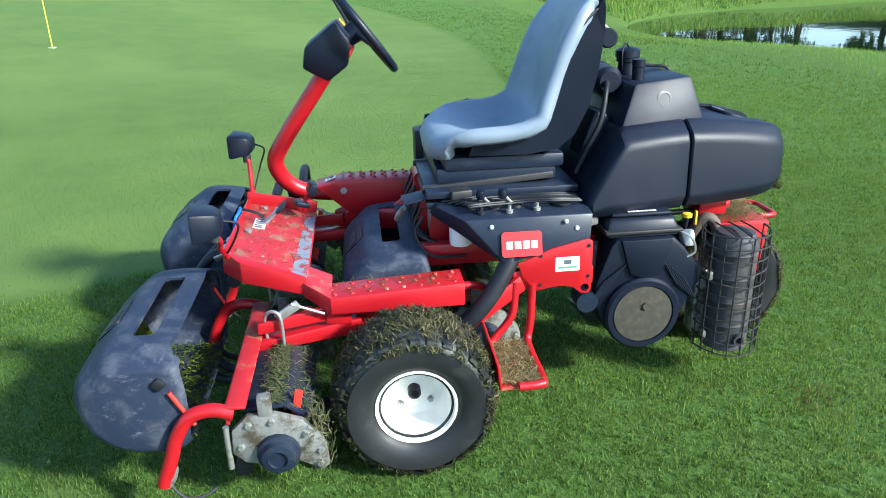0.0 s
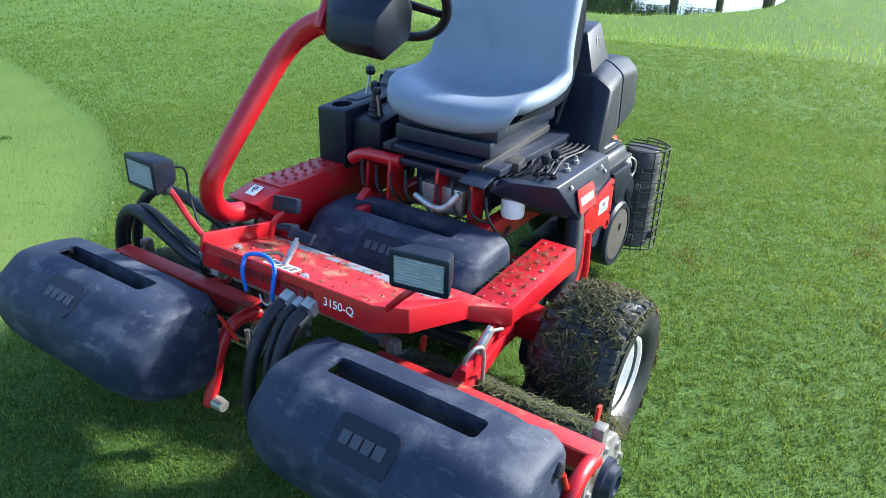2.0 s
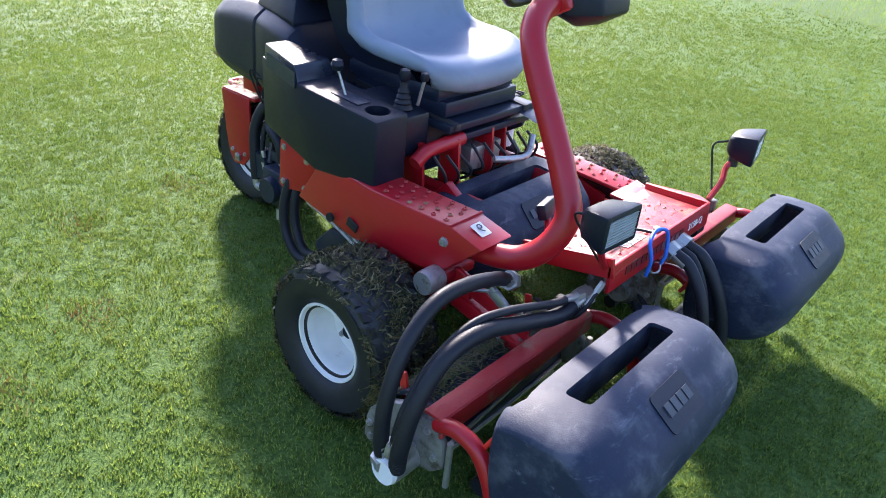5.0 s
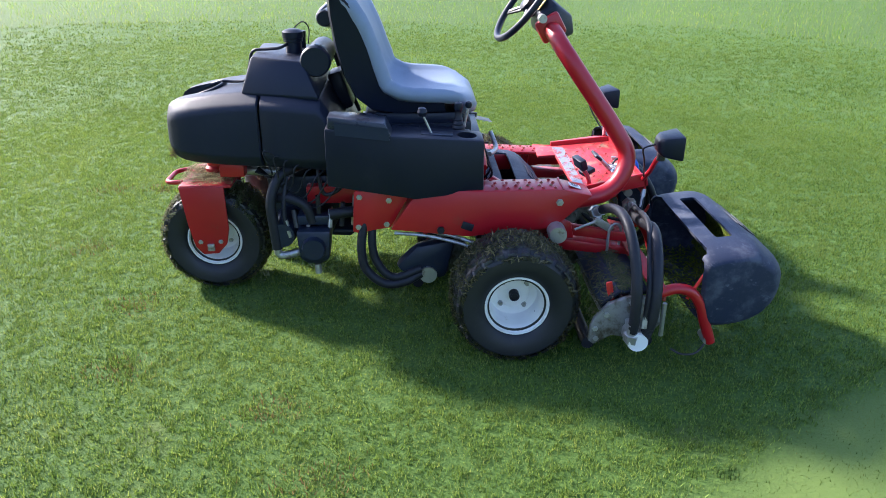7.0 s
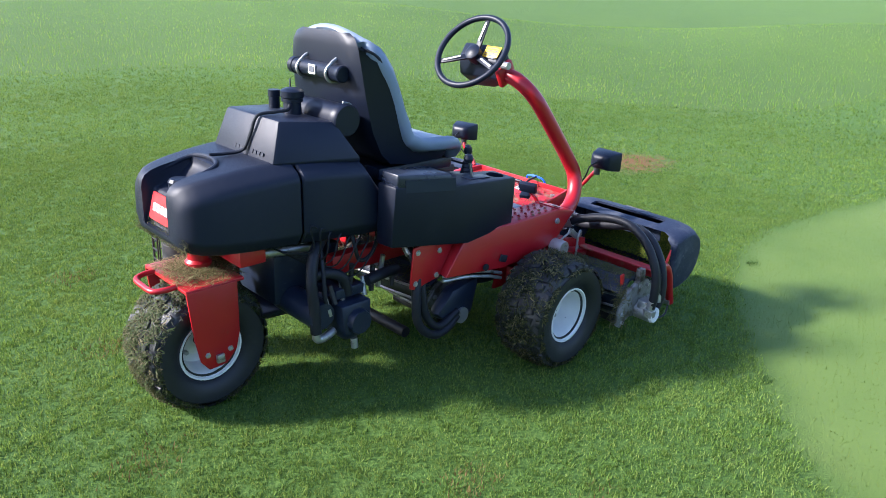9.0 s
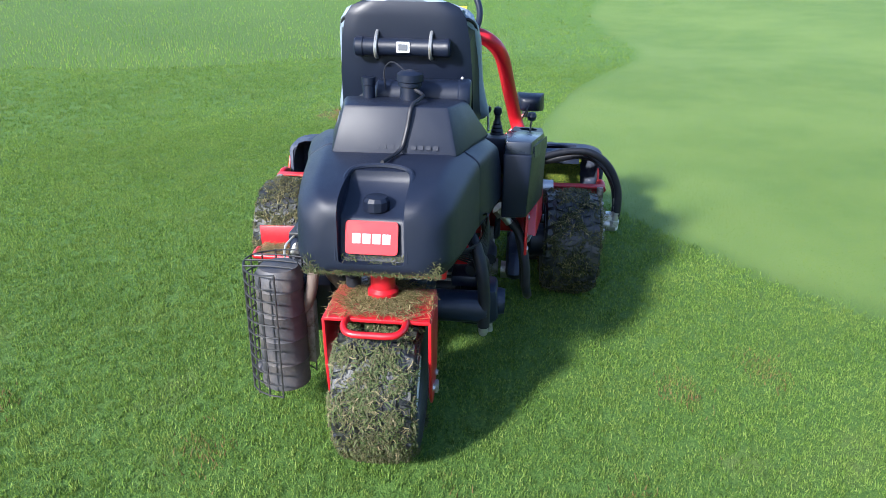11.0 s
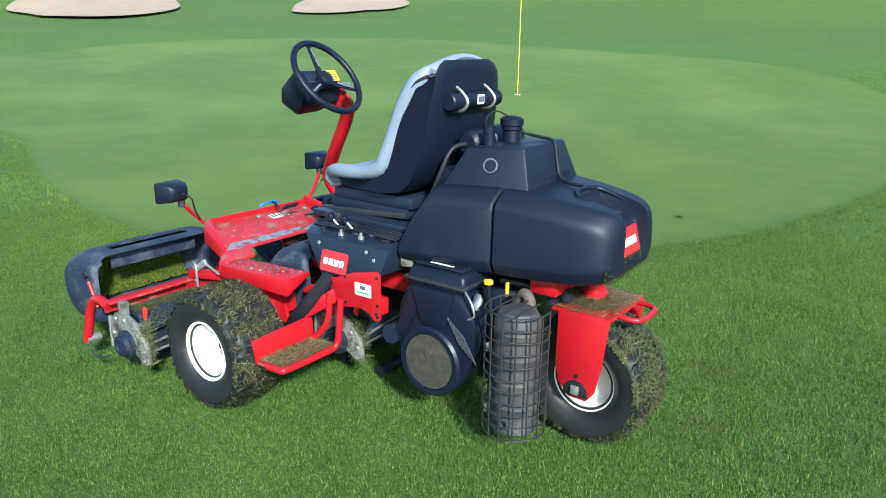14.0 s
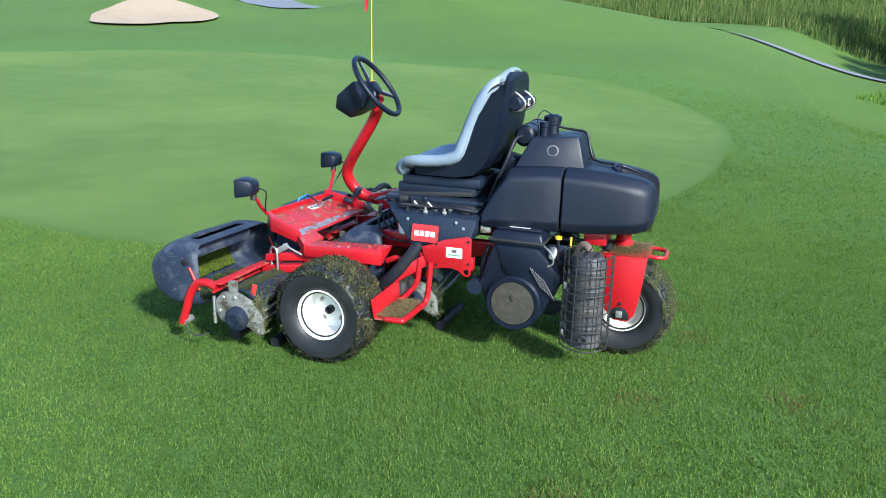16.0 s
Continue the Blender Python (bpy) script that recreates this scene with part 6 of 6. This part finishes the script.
part("screen_nut", lathe([(0.0, 0.40), (0.014, 0.400), (0.013, 0.406), (0.0, 0.406)], (-0.792, 0, 0.318), "y", 16), SCREEN, fs)
for s in (1, -1):
    for k in range(6):
        c = Vector((-0.785 + s * 0.112, 0.376, 0.395)) + Vector((s * 0.013 * k, 0, -0.0105 * k + 0.022)) * 1.0
        d = Vector((-s * 0.028, 0, 0.045)) * 1.0
        part("cooling_rib", rod(tuple(c - d + Vector((-s * 0.02, 0, 0))), tuple(c + d + Vector((-s * 0.02, 0, 0))), 0.0042, 6), BLACK, eng)
ac = part("air_cleaner", hull([(-0.655, 0.20, 0.545), (-0.905, 0.20, 0.545), (-0.655, 0.365, 0.545), (-0.905, 0.365, 0.545), (-0.665, 0.20, 0.612), (-0.895, 0.20, 0.612), (-0.668, 0.345, 0.606), (-0.890, 0.345, 0.606)], 0.014), BLACK, eng, "black box air cleaner")
part("cleaner_lid", rbox((-0.78, 0.275, 0.614), (0.20, 0.12, 0.012), 0.005), TANK, ac)
bars(ac, (-0.785, 0.318, 0.6205), (-1, 0, 0), (0, -1, 0), (1,) * 7, 0.011, 0.010, 0.003, DECAL_WHITE)
part("cleaner_band", rbox((-0.78, 0.283, 0.565), (0.256, 0.172, 0.012), 0.004), WIRE, ac)
part("fuel_filter", hull([(-0.915, 0.31, 0.55), (-0.965, 0.33, 0.535), (-0.925, 0.36, 0.50), (-0.965, 0.36, 0.50), (-0.93, 0.30, 0.50), (-0.96, 0.34, 0.56)], 0.008), STEEL, eng, "bright cast carburettor parts")
part("throttle_link", tube([(-0.90, 0.35, 0.56), (-0.94, 0.372, 0.535), (-0.955, 0.372, 0.49), (-0.93, 0.37, 0.47)], 0.004, 6), STEEL, eng)
part("yellow_cap", lathe([(0.0, 0.0), (0.016, 0.0), (0.016, 0.012), (0.0, 0.016)], (-0.955, 0.29, 0.580), "z", 14), YELLOW, eng, "yellow oil dipstick cap")
part("dipstick_tube", rod((-0.955, 0.29, 0.58), (-0.95, 0.26, 0.42), 0.008), HOSE, eng)
part("yellow_tag", rbox((-1.005, 0.25, 0.56), (0.008, 0.014, 0.05), 0.002), YELLOW, eng)
part("vent_hose", tube([(-0.64, 0.30, 0.52), (-0.625, 0.33, 0.45), (-0.618, 0.33, 0.38), (-0.63, 0.31, 0.30)], 0.011, 8), HOSE, eng)
part("fuel_pump", rbox((-0.615, 0.29, 0.60), (0.05, 0.05, 0.045), 0.006, (0, 0, 20)), STEEL, eng)
part("engine_sump", hull([(-0.62, 0.22, 0.24), (-1.0, 0.22, 0.26), (-0.62, 0.05, 0.20), (-1.0, 0.05, 0.22), (-0.66, 0.22, 0.17), (-0.95, 0.22, 0.19), (-0.66, 0.05, 0.17), (-0.95, 0.05, 0.19)], 0.012), PANEL, eng)
part("oil_filter", lathe([(0.0, 0.0), (0.034, 0.0), (0.036, 0.01), (0.036, 0.08), (0.0, 0.08)], (-0.598, 0.30, 0.335), "y", 18), PANEL, eng)

# -- muffler and guard --
muf = new("muffler")
muf.parent = mower
tagged(muf, "burnt grey upright muffler in a black wire guard")
MX, MY = -1.105, 0.345
part("muffler_can", lathe([(0.0, 0.125), (0.0684, 0.125), (0.0775, 0.132), (0.0775, 0.148), (0.0752, 0.152), (0.0752, 0.215), (0.0770, 0.220), (0.0752, 0.225), (0.0752, 0.30), (0.0770, 0.305), (0.0752, 0.31), (0.0752, 0.385), (0.0770, 0.390), (0.0752, 0.395), (0.0752, 0.47), (0.0770, 0.475), (0.0752, 0.48), (0.0752, 0.515), (0.0593, 0.540), (0.0, 0.546)], (MX, MY, 0), "z", 32), MUFFLER, muf, "heat-browned steel can with seams")
part("muffler_outlet", lathe([(0.0, 0.0), (0.019, 0.0), (0.019, 0.06), (0.013, 0.06), (0.013, 0.01), (0.0, 0.01)], (MX - 0.01, MY + 0.03, 0.175), "y", 16), MUFFLER, muf)
part("exhaust_pipe", tube([(-0.97, 0.16, 0.40), (-1.01, 0.20, 0.47), (-1.05, 0.22, 0.545), (-1.085, 0.235, 0.53), (-1.10, 0.25, 0.45), (-1.09, 0.27, 0.40), (-1.10, 0.31, 0.36)], 0.019, 12), worn("rusty_pipe", (0.12, 0.092, 0.078), (0.08, 0.05, 0.04), 0.7, 0.3), muf, "rusty bent exhaust pipe")
part("muffler_strap", rbox((-1.02, 0.29, 0.27), (0.05, 0.06, 0.22), 0.006), CAST, muf)
gd = new("wire_guard")
gd.parent = muf
tagged(gd, "black wire cage guard")
angles = [radians(a) for a in (-50, -26, -2, 22, 46, 70, 94, 118, 142, 166, 190)]
GR = 0.106
for a in angles:
    x, y = MX + GR * math.cos(a), MY + GR * math.sin(a)
    part("guard_wire", rod((x, y, 0.125), (x, y, 0.552), 0.0028, 6), WIRE, gd)
for k in range(11):
    z = 0.130 + 0.042 * k
    part("guard_wire", tube([(MX + GR * math.cos(a), MY + GR * math.sin(a), z + 0.003 * math.sin(3 * a + k)) for a in angles], 0.0028, 6, 3), WIRE, gd)
for k in (-0.045, 0.0, 0.045):
    part("guard_wire", tube([(MX + k, MY + math.sqrt(GR ** 2 - k * k), 0.552), (MX + k, MY + 0.02, 0.556), (MX + k, MY - 0.06, 0.552)], 0.0028, 6, 3), WIRE, gd)
for z in (0.18, 0.40):
    part("guard_tab", rbox((MX + 0.09, MY + 0.03, z), (0.012, 0.02, 0.03), 0.003), STEEL, gd)

# ---- flagstick ----
FX, FY = 4.66, -9.43
fz = float(height(FX, FY))
fl = tagged(new("flagstick"), "thin yellow golf flagstick with red flag in the hole", "flagstick")
part("pole", rod((FX, FY, fz - 0.1), (FX, FY, fz + 2.30), 0.008, 10), worn("yellow_pole", (0.72, 0.62, 0.05), (0.5, 0.42, 0.05), 0.4), fl, "bright yellow pole")
bm = bmesh.new()
rows = []
for i in range(9):
    u = i / 8
    rows.append([bm.verts.new((FX + 0.02 + 0.10 * u + 0.02 * math.sin(5 * u), FY + 0.05 * u + 0.035 * math.sin(7 * u + v), fz + 2.28 - 0.32 * v - 0.26 * u)) for v in (0, 0.25, 0.5, 0.75, 1.0)])
for a, b in zip(rows, rows[1:]):
    for j in range(4):
        bm.faces.new((a[j], a[j + 1], b[j + 1], b[j]))
part("flag", solid(bm, 0.003), FLAG_RED, fl, "limp red cloth flag", 80)
part("cup", lathe([(0.054, fz - 0.10), (0.054, fz + 0.004), (0.050, fz + 0.004), (0.050, fz - 0.10)], (FX, FY, 0), "z", 24), DECAL_WHITE, fl, "white hole cup")


# ---- turf ----
def blade_field(name, px, py, tall, wide, material, label, lean=0.6, category="grass", size=1.0):
    """Upright bent grass blades, three corners each, joined into one."""
    n = len(px)
    g = np.random.default_rng(len(name) * 7 + n)
    z = height(px, py)
    a = g.uniform(0, 2 * np.pi, n)
    L = g.uniform(0.6, 1.25, n) * tall * size
    off = g.uniform(0.15, 1.0, n) * lean * L
    b = g.uniform(0, 2 * np.pi, n)
    w = g.uniform(0.6, 1.3, n) * wide / 2
    v = np.empty((n, 3, 3), np.float32)
    v[:, 0] = np.column_stack([px + np.cos(a) * w, py + np.sin(a) * w, z - 0.002])
    v[:, 1] = np.column_stack([px - np.cos(a) * w, py - np.sin(a) * w, z - 0.002])
    v[:, 2] = np.column_stack([px + np.cos(b) * off, py + np.sin(b) * off, z + np.sqrt(np.maximum(L * L - off * off, 0)) + 0.001])
    me = bpy.data.meshes.new(name)
    me.vertices.add(3 * n)
    me.vertices.foreach_set("co", v.ravel())
    me.loops.add(3 * n)
    me.loops.foreach_set("vertex_index", np.arange(3 * n, dtype=np.int32))
    me.polygons.add(n)
    me.polygons.foreach_set("loop_start", np.arange(0, 3 * n, 3, dtype=np.int32))
    me.update(calc_edges=True)
    me.materials.append(material)
    return tagged(new(name, me), label, category, kind="stuff")


g = np.random.default_rng(11)
def turf_tufts(count, lo, hi, per, spread, tall, wide, label):
    """Small tufts of mown blades, scattered over a ring round the machine."""
    r = np.abs(np.sqrt(g.uniform(lo * lo, hi * hi, count)) * (1 + g.normal(0, 0.07, count)))
    a = g.uniform(0, 2 * np.pi, count)
    tx, ty = -0.4 + r * np.cos(a), 0.3 + r * np.sin(a)
    keep = (outline_distance(tx, ty, GREEN) > g.normal(0.01, 0.025, count)) & ((outline_distance(tx, ty, BARE) > 0.02) | (g.uniform(0, 1, count) < 0.35)) & (outline_distance(tx, ty, COLLAR) < 0.2)
    size = np.repeat(g.uniform(0.8, 1.2, keep.sum()), per)
    size *= g.uniform(0.6, 1.35, len(size))
    tx, ty = np.repeat(tx[keep], per), np.repeat(ty[keep], per)
    tx, ty = tx + g.normal(0, spread, len(tx)), ty + g.normal(0, spread, len(ty))
    blade_field("mown_turf", tx, ty, tall, wide, TURF_BLADE, label, 0.85, size=size)


turf_tufts(155000, 0, 3.9, 8, 0.0090, 0.0128, 0.0044, "short mown apron grass in small tufts")
turf_tufts(95000, 3.9, 7.6, 7, 0.016, 0.019, 0.0068, "short mown apron grass farther from the machine")
turf_tufts(90000, 7.6, 16.5, 4, 0.034, 0.026, 0.016, "short mown apron grass at the edge of the rough")
n = 420000
r, a = np.sqrt(g.uniform(0, 49, n)), g.uniform(0, 2 * np.pi, n)
gx, gy = r * np.cos(a) + 0.8, r * np.sin(a) - 2.5
k = (outline_distance(gx, gy, GREEN) < g.normal(0.0, 0.02, n)) & (g.uniform(0, 1, n) > (r / 7) ** 1.5)
blade_field("putting_green_turf", gx[k], gy[k], 0.0075, 0.0042, GREEN_BLADE, "close-cropped pale turf of the putting green", 0.85)
edge_x, edge_y = g.uniform(-2.0, 6.0, 160000), g.uniform(-8, 0.2, 160000)
d = outline_distance(edge_x, edge_y, GREEN)
k = (d > -0.04) & (d < 0.07)
blade_field("green_edge_grass", edge_x[k], edge_y[k], 0.022, 0.005, TURF_BLADE, "slightly longer grass fringe round the putting green")
n = 200000
r, a = 4.5 + 22 * g.uniform(0, 1, n) ** 1.6, g.uniform(0, 2 * np.pi, n)
rx, ry = r * np.cos(a), r * np.sin(a)
k = (outline_distance(rx, ry, COLLAR) > 0.1) & (pond_distance(rx, ry) > 0.1) & (np.hypot((rx + 14.3) / 3.6, (ry - 4.3) / 3.9) > 1)
blade_field("rough_grass", rx[k], ry[k], 0.06, 0.010, ROUGH_BLADE, "longer tufted rough grass")
n = 150000
bx, by = g.uniform(-44, -4, n), g.uniform(-40, 0, n)
d = pond_distance(bx, by)
k = (np.hypot(bx, by) > 25) & (d > 0.25) & (d < 4.0) & (by < -19)
blade_field("bank_grass", bx[k], by[k], 0.26, 0.05, ROUGH_BLADE, "lush grass on the far pond bank")
n = 90000
mx, my = g.uniform(-30, 40, n), g.uniform(-105, -42, n)
k = (my < -58.5 - 0.5 * mx + 1.2 * np.sin(mx * 0.5)) & (mx + 0.3 * my < 6)
blade_field("meadow_grass", mx[k], my[k], 0.9, 0.08, MEADOW_BLADE, "tall uncut meadow grass beyond the mound", 0.35, "meadow")

# dry spots and loose tufts near the machine
for i, (sx, sy) in enumerate(((-2.0, 0.35), (-2.2, 1.2), (-1.35, 0.55), (-1.55, -0.25), (-0.85, -1.0), (-0.65, -1.35), (-1.2, 1.35), (-1.9, 1.2), (-1.45, -0.75))):
    m = 150
    blade_field("dry_grass_spot", sx + g.normal(0, 0.07, m), sy + g.normal(0, 0.05, m), 0.022, 0.005, DRY_BLADE, "small spot of dry brown grass in the turf", 0.9)
for sx, sy in ((0.55, -1.36), (1.85, -0.75), (-0.4, -3.4)):
    blade_field("dark_tuft", sx + g.normal(0, 0.025, 60), sy + g.normal(0, 0.018, 60), 0.02, 0.005, LEAF, "small dark green tuft on the putting green", 0.6)
tuft = blade_field("divot_tuft", 1.12 + g.normal(0, 0.03, 200), -0.31 + g.normal(0, 0.02, 200), 0.03, 0.004, CLIPPING, "small brown clump of loose clippings on the green")


# ---- trees beyond the pond ----
def tree(x, y, tall, spread, seed):
    q = np.random.default_rng(seed)
    z = float(height(x, y))
    t = tagged(new("tree"), "tall leafy deciduous tree beyond the pond" if tall > 8 else "low bushy tree at the far pond bank", "tree", "trees beyond the pond")
    bm = tube([(x, y, z - 0.3), (x + 0.1, y, z + tall * 0.2), (x - 0.1, y + 0.1, z + tall * 0.5), (x, y, z + tall * 0.85)], tall * 0.022, 8)
    for v in bm.verts:
        f = max(0.15, 1 - (v.co.z - z) / tall)
        v.co.x, v.co.y = x + (v.co.x - x) * f * 1.6, y + (v.co.y - y) * f * 1.6
    limbs = [bm]
    ends = []
    for k in range(13):
        a, h = k * 2.4 + q.uniform(0, 0.6), tall * q.uniform(0.05, 0.75)
        L = spread * q.uniform(0.5, 0.95) * (1.1 - h / tall * 0.5)
        e = (x + L * math.cos(a), y + L * math.sin(a), z + h + L * q.uniform(0.3, 0.8))
        ends.append(e)
        limbs.append(tube([(x, y, z + h), ((x + e[0]) / 2, (y + e[1]) / 2, z + h + L * 0.2), e], tall * 0.006, 6))
    part("trunk", join(*limbs), BARK, t)
    ends += [(x, y, z + tall * 0.8), (x, y, z + tall * 0.92)]
    vs = []
    for e in ends:
        m = 420 if tall > 8 else 150
        c = q.normal(size=(m, 3))
        c *= (spread * 0.36 * q.uniform(0.2, 1, m) ** 0.5 / np.linalg.norm(c, axis=1))[:, None]
        c[:, 2] *= 0.75
        vs.append(c + np.array(e))
    c = np.concatenate(vs)
    m = len(c)
    u, w = q.normal(size=(m, 3)), q.normal(size=(m, 3))
    u *= 0.16 / np.linalg.norm(u, axis=1)[:, None]
    w *= 0.12 / np.linalg.norm(w, axis=1)[:, None]
    v = np.stack([c - u, c + w, c + u, c - w], 1).reshape(-1, 3)
    crown = sheet("crown", v.tolist(), (np.arange(m)[:, None] * 4 + np.arange(4)).tolist(), LEAF)
    crown.parent = t


for i in range(21):
    az = radians(-106 - 3.3 * i)
    if -127.5 < math.degrees(az) < -121:
        continue
    d = 60 + 5 * math.sin(i * 2.1)
    tree(d * math.cos(az), 2 + d * math.sin(az), 12 + 3 * math.sin(i * 1.7), 4.6 + 0.8 * math.sin(i * 2.9), 30 + i)

# low growth below the trees
for i in range(30):
    az = radians(-107 - 1.7 * i)
    if -126.0 < math.degrees(az) < -122.5:
        continue
    d = 49 + 3 * math.sin(i * 1.3)
    tree(d * math.cos(az), 2 + d * math.sin(az), 4.6 + 1.2 * math.sin(i * 2.3), 2.7 + 0.4 * math.sin(i * 1.9), 90 + i)
